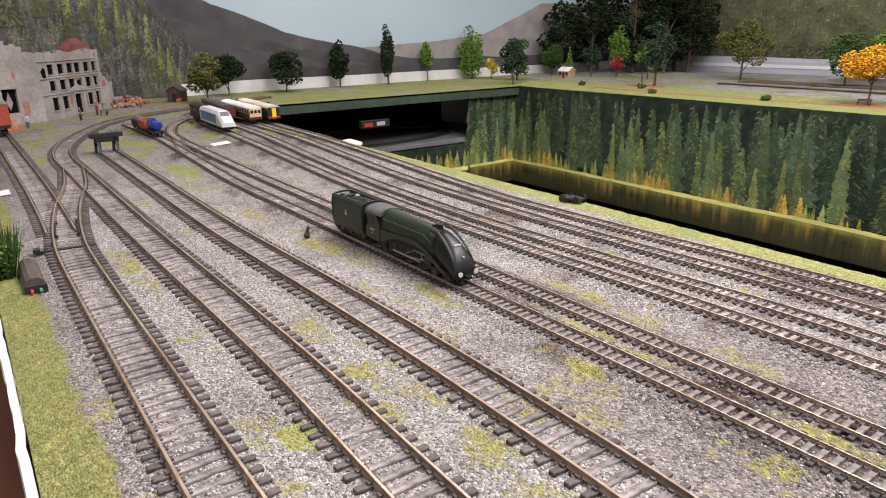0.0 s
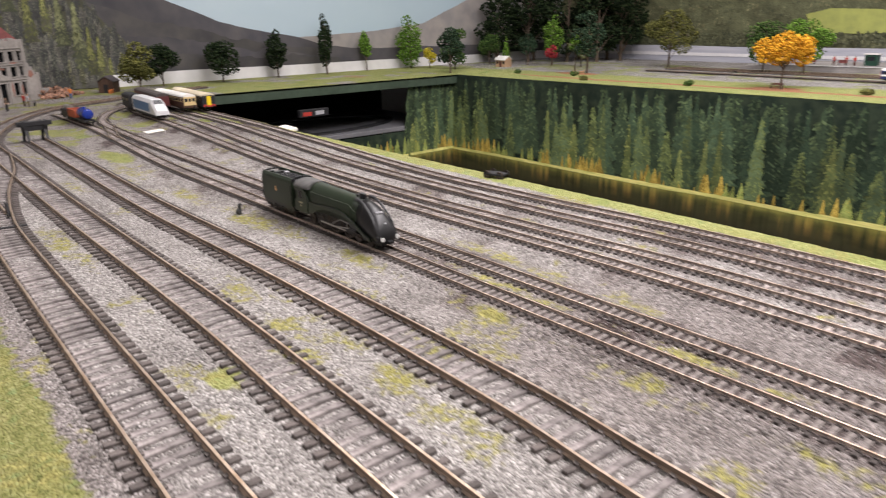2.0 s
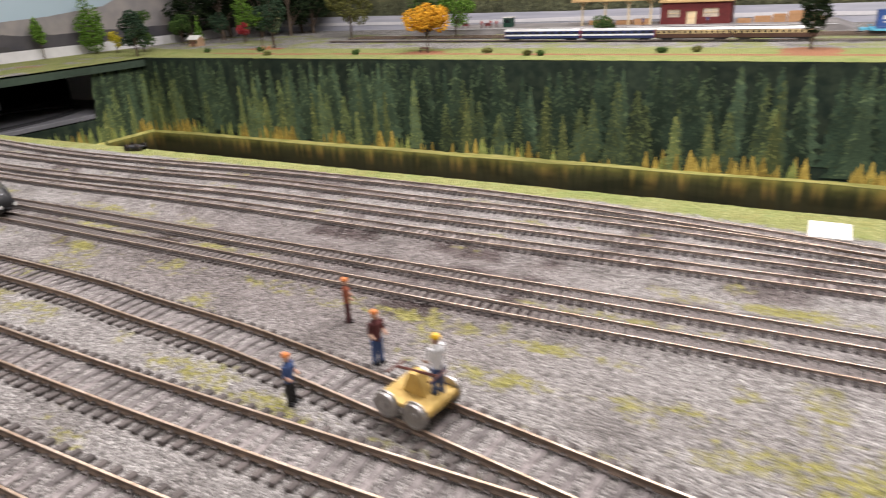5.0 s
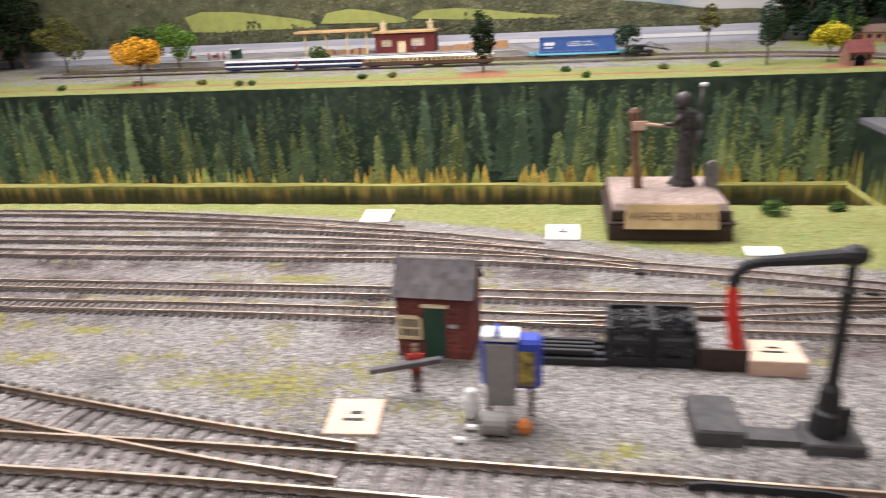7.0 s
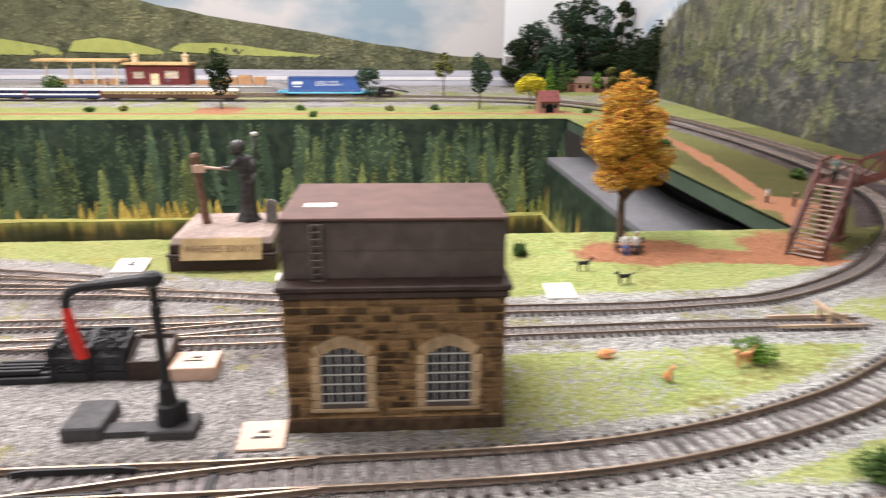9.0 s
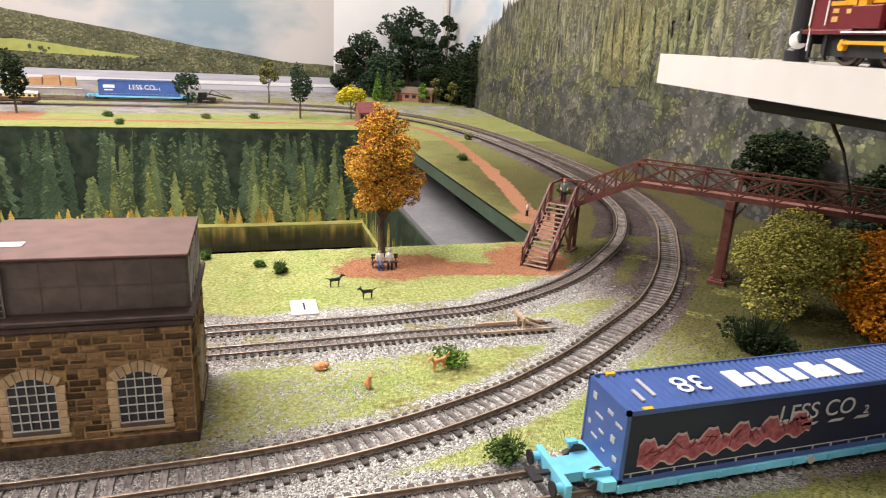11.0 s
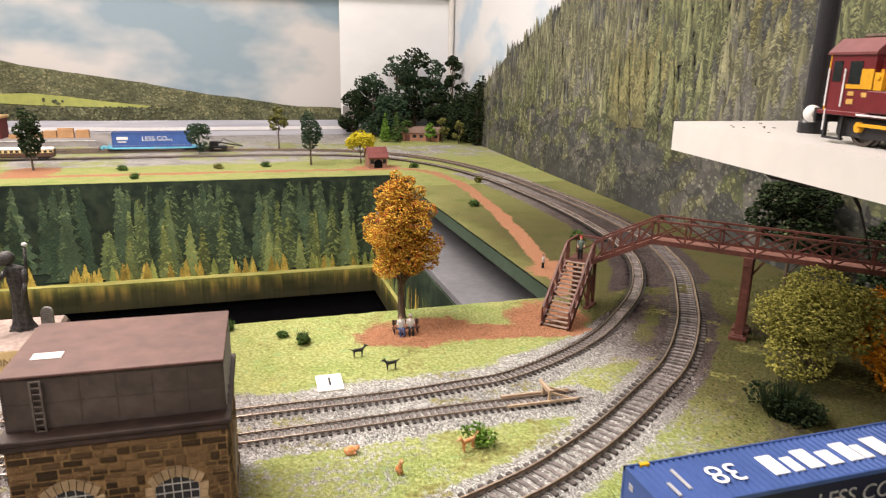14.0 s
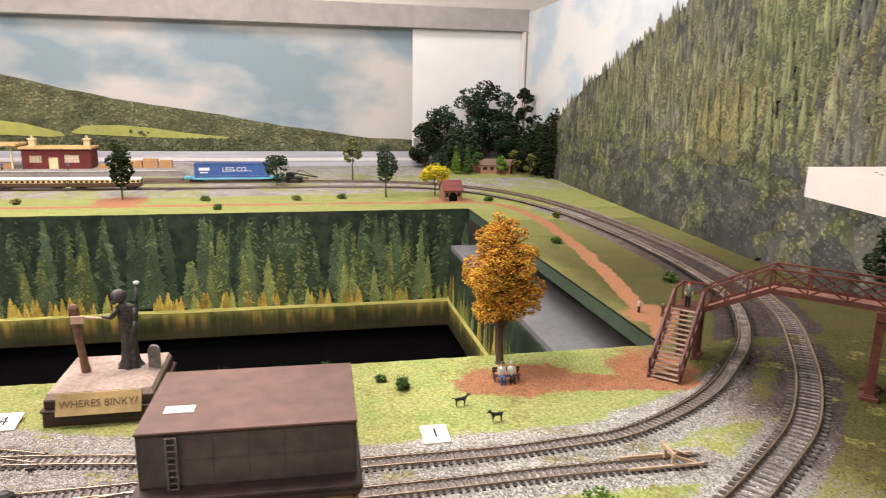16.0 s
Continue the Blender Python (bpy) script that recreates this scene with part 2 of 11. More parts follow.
FASCIA = mat("dark_green_fascia", (0.05, 0.075, 0.05), (0.04, 0.06, 0.04), 90, 0.6, wear=0.2)
BARK = mat("brown_bark", (0.07, 0.05, 0.035), (0.12, 0.09, 0.065), 600, 0.9, bump=0.8, stretch=(1, 1, 0.3))
WALLPAINT = mat("off_white_wall_paint", (0.62, 0.60, 0.57), (0.58, 0.56, 0.53), 30, 0.7, bump=0.1, wear=0.05)

# ---------------------------------------------------------------- tracks: lines of the plan
LINES = {
    "A": [(-0.72, 0.0875), (-0.63, 0.0765), (-0.57, 0.0645), (-0.52, 0.0555), (-0.45, 0.047), (-0.38, 0.0435), (-0.2, 0.0435), (0.0, 0.0440), (0.12, 0.0450), (0.25, 0.0485), (0.36, 0.058), (0.424, 0.069), (0.477, 0.077), (0.515, 0.083), (0.56, 0.0875)],
    "A2": [(-1.30, 0.040), (-1.0, 0.043), (-0.8, 0.045), (-0.66, 0.046), (-0.54, 0.0455), (-0.46, 0.0442)],
    "B": [(-1.36, 0.55), (-1.30, 0.43), (-1.215, 0.30), (-1.17, 0.235), (-1.10, 0.181), (-1.0, 0.135), (-0.925, 0.110), (-0.86, 0.0948), (-0.79, 0.0878), (-0.7, 0.088), (-0.55, 0.0885), (-0.4, 0.0895), (-0.2, 0.0928), (-0.08, 0.0908), (0.06, 0.0882), (0.2, 0.0890), (0.3, 0.0905), (0.42, 0.0895), (0.52, 0.0885), (0.61, 0.0885), (0.66, 0.0905), (0.70, 0.0965), (0.74, 0.1065), (0.785, 0.1225), (0.812, 0.136), (0.848, 0.157), (0.892, 0.188), (0.935, 0.2205), (0.970, 0.255), (1.012, 0.306), (1.050, 0.362), (1.086, 0.42), (1.112, 0.48), (1.135, 0.56), (1.150, 0.68), (1.153, 0.85), (1.140, 1.08), (1.095, 1.27), (1.02, 1.40), (0.90, 1.50), (0.70, 1.548), (0.4, 1.56), (0.0, 1.565), (-0.5, 1.575), (-0.9, 1.58)],
    "C": [(-0.815, 0.137), (-0.6, 0.1365), (-0.4, 0.1365), (-0.2, 0.1435), (-0.06, 0.1435), (0.0, 0.1395), (0.06, 0.1358), (0.1, 0.131), (0.14, 0.1252), (0.18, 0.119), (0.22, 0.1125), (0.26, 0.1062), (0.3, 0.1005), (0.345, 0.0955)],
    "D": [(0.60, 0.056), (0.68, 0.050), (0.78, 0.0495), (0.95, 0.050), (1.16, 0.052)],
    "n1": [(-1.06, 0.207), (-0.88, 0.2105), (-0.7, 0.203), (-0.55, 0.196), (-0.43, 0.197), (-0.26, 0.200), (-0.1, 0.201), (0.1, 0.201), (0.3, 0.203), (0.44, 0.2005), (0.55, 0.200), (0.69, 0.2005), (0.76, 0.2015), (0.85, 0.1995)],
    "n2": [(-1.24, 0.50), (-1.18, 0.41), (-1.10, 0.325), (-1.02, 0.27), (-0.93, 0.238), (-0.85, 0.2285), (-0.7, 0.224), (-0.55, 0.222), (-0.27, 0.2235), (-0.1, 0.2245), (0.1, 0.2255), (0.3, 0.2275), (0.43, 0.227), (0.55, 0.2275), (0.635, 0.2305), (0.70, 0.2295), (0.735, 0.2295), (0.773, 0.2325), (0.814, 0.2375), (0.863, 0.2575), (0.912, 0.2875), (0.957, 0.3275), (1.003, 0.3765), (1.041, 0.4325), (1.07, 0.4925), (1.092, 0.58), (1.105, 0.70), (1.107, 0.86), (1.092, 1.06), (1.045, 1.23), (0.96, 1.36), (0.83, 1.43), (0.6, 1.452), (0.3, 1.45), (0.0, 1.455), (-0.4, 1.47), (-0.9, 1.49)],
    "x1": [(-0.72, 0.204), (-0.77, 0.2095), (-0.81, 0.218), (-0.86, 0.228)],
    "x2": [(0.385, 0.2015), (0.437, 0.2062), (0.48, 0.2125), (0.529, 0.2205), (0.575, 0.2268)],
    "s3": [(-1.16, 0.335), (-1.0, 0.305), (-0.86, 0.298), (-0.73, 0.29), (-0.63, 0.2825), (-0.48, 0.272), (-0.36, 0.2685), (-0.24, 0.269), (-0.1, 0.2745), (0.08, 0.274), (0.24, 0.276), (0.334, 0.277), (0.402, 0.273), (0.46, 0.2665), (0.518, 0.2565), (0.57, 0.245), (0.62, 0.234)],
    "s4": [(-1.16, 0.368), (-1.0, 0.338), (-0.9, 0.33), (-0.78, 0.323), (-0.6, 0.304), (-0.45, 0.292), (-0.3, 0.289), (-0.18, 0.2935), (-0.08, 0.300), (0.05, 0.300), (0.17, 0.3005), (0.28, 0.2995), (0.36, 0.2935), (0.42, 0.2815), (0.455, 0.2695)],
    "s5": [(-1.18, 0.405), (-1.0, 0.364), (-0.9, 0.357), (-0.75, 0.352), (-0.6, 0.338), (-0.45, 0.3245), (-0.3, 0.3215), (-0.2, 0.3235), (-0.1, 0.3295), (0.05, 0.3285), (0.17, 0.329), (0.27, 0.322), (0.34, 0.3115), (0.40, 0.297)],
    "s6": [(-1.18, 0.435), (-1.0, 0.392), (-0.9, 0.382), (-0.75, 0.377), (-0.6, 0.3665), (-0.528, 0.3605), (-0.414, 0.350), (-0.33, 0.3455), (-0.22, 0.3485), (-0.1, 0.3555), (0.03, 0.3565), (0.12, 0.353), (0.19, 0.346), (0.25, 0.3375), (0.31, 0.326)],
    "f1": [(-0.9, 1.62), (-0.4, 1.615), (0.1, 1.612), (0.5, 1.61), (0.63, 1.612)],
}
PATHS = {k: curve(v) for k, v in LINES.items()}
OO = ("A", "A2", "B", "C", "D", "f1")
BED = 0.0022   # height of the cork under the small tracks


def dist_to(line, x, y):
    """Distance of grid points from a track's line."""
    d = np.full(x.shape, 9.0)
    for i in range(0, len(line), 2):
        np.minimum(d, np.hypot(x - line[i, 0], y - line[i, 1]), out=d)
    return d


# ---------------------------------------------------------------- boards and their scenery


def smooth(e0, e1, v):
    t = np.clip((v - e0) / (e1 - e0), 0, 1)
    return t * t * (3 - 2 * t)


def spot(x, y, cx, cy, rx, ry, soft=0.4):
    d = np.hypot((x - cx) / rx, (y - cy) / ry) + 0.5 * (fbm(x, y, 60) - 0.5)
    return 1 - smooth(1 - soft, 1 + soft, d)


def band(x, y, pts, half):
    d = dist_to(curve(pts, 0.004), x, y) + half * 0.9 * (fbm(x, y, 45) - 0.5)
    return 1 - smooth(half * 0.75, half * 1.2, d)


def grime_and_shade(x, y):
    """Oil and rust on the ballast, and shade painted in: 1 is clean, less along the tracks."""
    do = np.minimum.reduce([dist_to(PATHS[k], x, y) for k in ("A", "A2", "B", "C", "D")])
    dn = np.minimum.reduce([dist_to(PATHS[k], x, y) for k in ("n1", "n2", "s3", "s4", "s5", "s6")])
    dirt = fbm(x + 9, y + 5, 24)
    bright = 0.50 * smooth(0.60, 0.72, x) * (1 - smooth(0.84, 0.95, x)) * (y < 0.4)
    # Dirty ground by the footbridge, deepened with the shelf's shade painted in.
    dirt_shade = 0.80 * smooth(0.875, 0.975, x + 0.05 * (dirt - 0.5)) * (y < 1.0) * (1 - 0.6 * smooth(0.62, 0.95, y))
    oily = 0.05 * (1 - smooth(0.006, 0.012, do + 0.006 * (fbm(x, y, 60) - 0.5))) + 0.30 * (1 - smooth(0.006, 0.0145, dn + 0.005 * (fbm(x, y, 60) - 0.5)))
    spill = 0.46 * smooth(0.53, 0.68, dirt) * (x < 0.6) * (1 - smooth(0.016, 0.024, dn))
    # Front strip and left end darkened in colour to offset the lamps.
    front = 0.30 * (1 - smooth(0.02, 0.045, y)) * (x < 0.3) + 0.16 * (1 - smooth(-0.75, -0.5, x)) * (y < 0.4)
    # Darker among the small tracks: spills, with the bed's shadow painted in.
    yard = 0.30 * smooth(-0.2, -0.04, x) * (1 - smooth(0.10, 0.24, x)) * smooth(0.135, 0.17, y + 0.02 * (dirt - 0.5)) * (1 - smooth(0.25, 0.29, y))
    return 1.04 + bright - dirt_shade - oily - spill - front - yard + 0.16 * (y > 1.12)


def ground(name, x0, x1, y0, y1, step, cover, label):
    """A sheet of scenery with its cover: turf, earth and moss shares at every point."""
    nx, ny = int((x1 - x0) / step) + 1, int((y1 - y0) / step) + 1
    x, y = np.meshgrid(np.linspace(x0, x1, nx), np.linspace(y0, y1, ny))
    h, turf, earth, moss = cover(x, y)
    v = np.stack([x, y, h], -1).reshape(-1, 3)
    idx = np.arange(nx * ny).reshape(ny, nx)
    f = np.stack([idx[:-1, :-1], idx[:-1, 1:], idx[1:, 1:], idx[1:, :-1]], -1).reshape(-1, 4)
    me = bpy.data.meshes.new(name)
    me.from_pydata(v.tolist(), [], f.tolist())
    me.polygons.foreach_set("use_smooth", [True] * len(f))
    at = me.color_attributes.new("cover", "FLOAT_COLOR", "POINT")
    at.data.foreach_set("color", np.stack([turf, earth, moss, grime_and_shade(x, y)], -1).reshape(-1).astype(np.float32))
    me.materials.append(SCENERY)
    return tagged(new(name, me), label, "ground", kind="structure")


def scenery_material():
    m = bpy.data.materials.new("ballast_turf_and_earth")
    m.use_nodes = True
    nt = m.node_tree
    N, L = nt.nodes, nt.links
    bs = N["Principled BSDF"]
    bs.inputs["Roughness"].default_value, bs.inputs["Specular IOR Level"].default_value = 0.9, 0.15
    tc = N.new("ShaderNodeTexCoord")
    at = N.new("ShaderNodeAttribute")
    at.attribute_name = "cover"
    sep = N.new("ShaderNodeSeparateColor")
    L.new(at.outputs["Color"], sep.inputs["Color"])

    def noise_n(scale, detail=4):
        n = N.new("ShaderNodeTexNoise")
        n.inputs["Scale"].default_value, n.inputs["Detail"].default_value = scale, detail
        L.new(tc.outputs["Object"], n.inputs["Vector"])
        return n.outputs["Fac"]

    def ramp_n(src, stops):
        r = N.new("ShaderNodeValToRGB")
        e = r.color_ramp.elements
        e[0].position, e[0].color = stops[0][0], (*stops[0][1], 1)
        e[1].position, e[1].color = stops[-1][0], (*stops[-1][1], 1)
        for p, c in stops[1:-1]:
            e.new(p).color = (*c, 1)
        L.new(src, r.inputs["Fac"])
        return r.outputs["Color"]

    def mix_n(f, a, b, mode="MIX"):
        x = N.new("ShaderNodeMix")
        x.data_type, x.blend_type = "RGBA", mode
        for s, v in (("Factor", f), ("A", a), ("B", b)):
            if isinstance(v, (int, float)):
                x.inputs[s].default_value = v
            else:
                L.new(v, x.inputs[s])
        return x.outputs["Result"]

    vo = N.new("ShaderNodeTexVoronoi")
    vo.inputs["Scale"].default_value = 1100
    L.new(tc.outputs["Object"], vo.inputs["Vector"])
    one = N.new("ShaderNodeSeparateColor")
    L.new(vo.outputs["Color"], one.inputs["Color"])
    stones = ramp_n(one.outputs[0], [(0.0, (0.105, 0.097, 0.092)), (0.25, (0.205, 0.191, 0.183)), (0.6, (0.310, 0.291, 0.279)), (0.85, (0.405, 0.382, 0.367)), (1.0, (0.54, 0.512, 0.495))])
    stones = mix_n(0.8, stones, ramp_n(noise_n(24, 5), [(0.30, (0.55, 0.53, 0.51)), (0.5, (0.92, 0.91, 0.89)), (0.72, (1.0, 1.0, 0.98))]), "MULTIPLY")
    # Alpha holds track dirt and painted shade; it multiplies the stone colour.
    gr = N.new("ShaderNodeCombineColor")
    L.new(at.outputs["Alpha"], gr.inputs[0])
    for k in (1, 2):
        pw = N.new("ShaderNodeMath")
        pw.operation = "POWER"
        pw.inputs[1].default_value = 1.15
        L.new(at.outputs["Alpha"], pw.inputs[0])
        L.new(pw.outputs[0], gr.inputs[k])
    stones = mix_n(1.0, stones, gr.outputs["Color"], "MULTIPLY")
    turf = ramp_n(noise_n(480, 6), [(0.28, (0.155, 0.165, 0.052)), (0.5, (0.265, 0.272, 0.100)), (0.72, (0.40, 0.395, 0.180))])
    turf = mix_n(0.75, turf, ramp_n(noise_n(30, 4), [(0.3, (0.62, 0.80, 0.55)), (0.45, (0.9, 0.95, 0.85)), (0.6, (1.0, 1.0, 1.0)), (0.75, (1.0, 0.90, 0.62))]), "MULTIPLY")
    turf = mix_n(ramp_n(noise_n(120, 4), [(0.60, (0, 0, 0)), (0.70, (0.55, 0.55, 0.55))]), turf, ramp_n(noise_n(600, 3), [(0.3, (0.09, 0.19, 0.06)), (0.7, (0.22, 0.34, 0.14))]))
    # The same painted shade and dirt darken the turf.
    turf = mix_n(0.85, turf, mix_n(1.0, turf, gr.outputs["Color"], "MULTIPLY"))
    earth = ramp_n(noise_n(700, 4), [(0.3, (0.20, 0.085, 0.04)), (0.5, (0.38, 0.18, 0.10)), (0.7, (0.52, 0.28, 0.17))])
    moss = ramp_n(noise_n(420, 5), [(0.3, (0.125, 0.118, 0.042)), (0.5, (0.255, 0.238, 0.078)), (0.7, (0.40, 0.365, 0.135))])
    grit = noise_n(260, 6)

    def share(ch, lo=0.34, hi=0.66):
        a = N.new("ShaderNodeMath")
        a.operation = "MULTIPLY_ADD"
        a.inputs[1].default_value, a.inputs[2].default_value = 1.3, -0.65
        L.new(grit, a.inputs[0])
        b = N.new("ShaderNodeMath")
        b.operation = "ADD"
        L.new(ch, b.inputs[0])
        L.new(a.outputs[0], b.inputs[1])
        r = N.new("ShaderNodeMapRange")
        r.inputs["From Min"].default_value, r.inputs["From Max"].default_value = lo, hi
        L.new(b.outputs[0], r.inputs["Value"])
        return r.outputs["Result"]
    col = mix_n(share(sep.outputs[0]), stones, turf)
    col = mix_n(share(sep.outputs[1]), col, earth)
    col = mix_n(share(sep.outputs[2]), col, moss)
    L.new(col, bs.inputs["Base Color"])
    hgt = N.new("ShaderNodeMath")
    hgt.operation = "MULTIPLY_ADD"
    hgt.inputs[1].default_value = -2.2
    L.new(vo.outputs["Distance"], hgt.inputs[0])
    L.new(noise_n(900, 3), hgt.inputs[2])
    bp = N.new("ShaderNodeBump")
    bp.inputs["Strength"].default_value, bp.inputs["Distance"].default_value = 0.9, 0.0007
    L.new(hgt.outputs[0], bp.inputs["Height"])
    L.new(bp.outputs["Normal"], bs.inputs["Normal"])
    return m


SCENERY = scenery_material()
SMALL = [PATHS[k] for k in ("n1", "n2", "x1", "x2", "s3", "s4", "s5", "s6")]


def near_cover(x, y):
    dn = np.minimum.reduce([dist_to(p, x, y) for p in SMALL])
    do = np.minimum.reduce([dist_to(PATHS[k], x, y) for k in ("A", "A2", "B", "C", "D")])
    rough = fbm(x, y, 110)
    bed = BED * (1 - smooth(0.0125, 0.0165, dn + 0.003 * (fbm(x, y, 70) - 0.5)))
    fill = 0.0012 * (1 - smooth(0.0064, 0.0086, do)) * smooth(0.30, 0.70, fbm(x + 2, y + 8, 75))
    h = bed + fill + 0.0004 * (1 - smooth(0.0135, 0.0185, do)) + (0.0011 * (rough - 0.5) + 0.0006 * (wob(x, y, 420) - 0.5)) * (1 - 0.45 * bed / BED)
    # grass: along the well, at the curve, at the front edge
    turf = smooth(0.366, 0.378, y + 0.006 * (fbm(x, y, 40) - 0.5)) * (x < 0.25)
    turf = np.maximum(turf, smooth(0.0, 0.02, y - np.interp(x, [-0.2, 0.05, 0.12, 0.2, 0.3, 0.36, 0.45, 0.55, 0.65, 0.8, 0.9, 1.0], [0.37, 0.369, 0.366, 0.357, 0.343, 0.332, 0.298, 0.272, 0.247, 0.252, 0.29, 0.36]) + 0.010 * (fbm(x, y, 50) - 0.5)))
    clear = smooth(0.0150, 0.0225, dn) * smooth(0.018, 0.028, do)
    patch = smooth(0.36, 0.60, 0.6 * fbm(x + 3, y, 26) + 0.4 * fbm(x, y + 4, 85))
    turf = np.maximum(turf, smooth(0.60, 0.66, x) * clear * (0.55 + 0.30 * patch) * (1 - smooth(0.235, 0.255, y)))
    turf = np.maximum(turf, smooth(0.90, 1.0, x + 0.04 * (fbm(x, y, 18) - 0.5)) * smooth(0.017, 0.030, do) * smooth(0.013, 0.024, dn) * (0.45 + 0.55 * smooth(0.3, 0.5, fbm(x, y, 24))))
    turf = np.maximum(turf, smooth(0.019, 0.033, do) * smooth(0.64, 0.70, x) * (1 - smooth(0.10, 0.16, y)) * smooth(0.30, 0.52, fbm(x, y, 30)))
    turf = np.maximum(turf, (1 - smooth(0.012, 0.026, y + 0.012 * (fbm(x, y, 40) - 0.5))) * (x < 0.25))
    turf = np.maximum(turf, (1 - smooth(-0.78, -0.70, x)) * smooth(0.45, 0.62, fbm(x, y, 22)) * smooth(0.014, 0.02, do) * 0.7)
    turf = np.maximum(turf, spot(x, y, -0.64, 0.175, 0.05, 0.012) * 0.8)
    earth = np.maximum(spot(x, y, 0.775, 0.338, 0.047, 0.030), band(x, y, [(0.80, 0.332), (0.835, 0.322), (0.865, 0.318), (0.90, 0.312)], 0.016))
    earth = np.maximum(earth, spot(x, y, 0.895, 0.345, 0.035, 0.035))
    earth = np.maximum(earth, spot(x, y, -1.16, 0.055, 0.06, 0.03))
    moss = np.zeros_like(x)
    for cx, cy, rx, ry in ((-0.093, 0.121, .010, .006), (-0.052, 0.118, .014, .007), (-0.10, 0.150, .012, .005), (-0.165, 0.115, .010, .006), (-0.13, 0.105, .014, .006), (-0.205, 0.184, .022, .004), (-0.105, 0.186, .022, .004), (-0.03, 0.185, .014, .004), (0.045, 0.186, .02, .004), (0.135, 0.184, .026, .004), (0.19, 0.182, .02, .003), (-0.33, 0.176, .03, .007), (-0.43, 0.17, .03, .006), (-0.02, 0.213, .025, .003), (-0.13, 0.213, .03, .003), (0.29, 0.142, .026, .008), (0.24, 0.157, .018, .006), (0.32, 0.128, .014, .006), (0.36, 0.128, .014, .006), (0.43, 0.112, .014, .005), (0.18, 0.155, .014, .005), (0.11, 0.105, .016, .005), (0.06, 0.113, .016, .005), (-0.36, 0.067, .02, .006), (-0.31, 0.07, .012, .004), (0.2, 0.214, .03, .003), (0.27, 0.250, .03, .004), (-0.16, 0.247, .03, .004), (-0.3, 0.248, .025, .004), (-0.56, 0.165, .03, .006), (-0.52, 0.11, .02, .005), (0.385, 0.245, .02, .004), (-0.22, 0.118, .014, .006)):
        moss = np.maximum(moss, 0.56 * spot(x, y, cx, cy, 1.5 * rx, 1.45 * ry, 1.0) * (0.55 + 0.9 * smooth(0.3, 0.65, fbm(x, y, 130))))
    moss = np.maximum(moss, 0.50 * smooth(0.56, 0.72, fbm(x + 7, y + 2, 34)) * smooth(0.010, 0.016, do) * smooth(0.008, 0.013, dn))
    green = np.maximum(spot(x, y, -0.135, 0.075, .010, .007), spot(x, y, -0.17, 0.012, .04, .010))
    return h + 0.0005 * turf, np.maximum(turf, 0.9 * green), earth, moss


ground("near_board_scenery", -1.56, 1.24, 0.0, 0.39, 0.0035, near_cover, "grey ballast with patches of green turf on the near baseboard")
ground("front_board_scenery", 0.62, 1.24, -0.11, 0.0, 0.006, near_cover, "green turf and ballast on the front of the baseboard")


def far_cover(x, y):
    h = 0.0012 * (fbm(x, y, 60) - 0.5)
    h = h + 0.008 * spot(x, y, -1.17, 1.19, 0.1, 0.03, 0.8)
    turf = 1 - smooth(1.30, 1.36, y + 0.03 * (fbm(x, y, 20) - 0.5) - 0.04 * smooth(0.5, 1.0, x))
    turf = np.maximum(turf, 0.62 * smooth(0.36, 0.62, fbm(x, y, 22)) * (1 - smooth(1.70, 1.80, y)))
    turf = np.maximum(turf, smooth(0.93, 1.0, x) * smooth(1.58, 1.62, y))
    earth = band(x, y, [(-1.1, 1.225), (-0.8, 1.215), (-0.45, 1.225), (-0.1, 1.222), (0.2, 1.218), (0.6, 1.216), (0.95, 1.205), (1.02, 1.14)], 0.013)
    earth = np.maximum(earth, np.maximum(spot(x, y, -0.47, 1.25, .05, .03), np.maximum(spot(x, y, -0.99, 1.33, .06, .03), np.maximum(spot(x, y, 0.26, 1.28, .05, .06), spot(x, y, 0.92, 1.235, .05, .03)))))
    return h, turf, earth, np.zeros_like(x)


ground("far_board_scenery", -1.56, 1.32, 1.13, 1.94, 0.012, far_cover, "green turf, a brown path and pale ballast on the far baseboard")


def right_cover(x, y):
    dt = np.minimum(dist_to(PATHS["B"], x, y), dist_to(PATHS["n2"], x, y))
    h = 0.001 * (fbm(x, y, 70) - 0.5)
    turf = smooth(0.022, 0.034, dt + 0.01 * (fbm(x, y, 40) - 0.5))
    earth = band(x, y, [(1.02, 1.14), (1.03, 1.0), (1.015, 0.82), (0.99, 0.64), (0.962, 0.50), (0.955, 0.44), (0.93, 0.39)], 0.011)
    earth = np.maximum(earth, spot(x, y, 0.965, 0.47, 0.035, 0.03))
    return h, turf, earth, np.zeros_like(x)


ground("right_board_scenery", 0.93, 1.30, 0.39, 1.13, 0.006, right_cover, "grass, a brown path and ballast on the linking baseboard")


def left_cover(x, y):
    dt = np.minimum(dist_to(PATHS["B"], x, y), dist_to(PATHS["n2"], x, y))
    h = 0.001 * (fbm(x, y, 70) - 0.5) + 0.012 * smooth(-1.42, -1.5, x) * 0
    turf = smooth(0.02, 0.03, dt) * (0.35 + 0.65 * smooth(0.3, 0.5, fbm(x, y, 14)))
    return h, turf, spot(x, y, -1.36, 0.93, 0.05, 0.03) * 0.5, np.zeros_like(x)


ground("left_board_scenery", -1.56, -1.2, 0.39, 1.13, 0.01, left_cover, "dull green turf on the other linking baseboard")

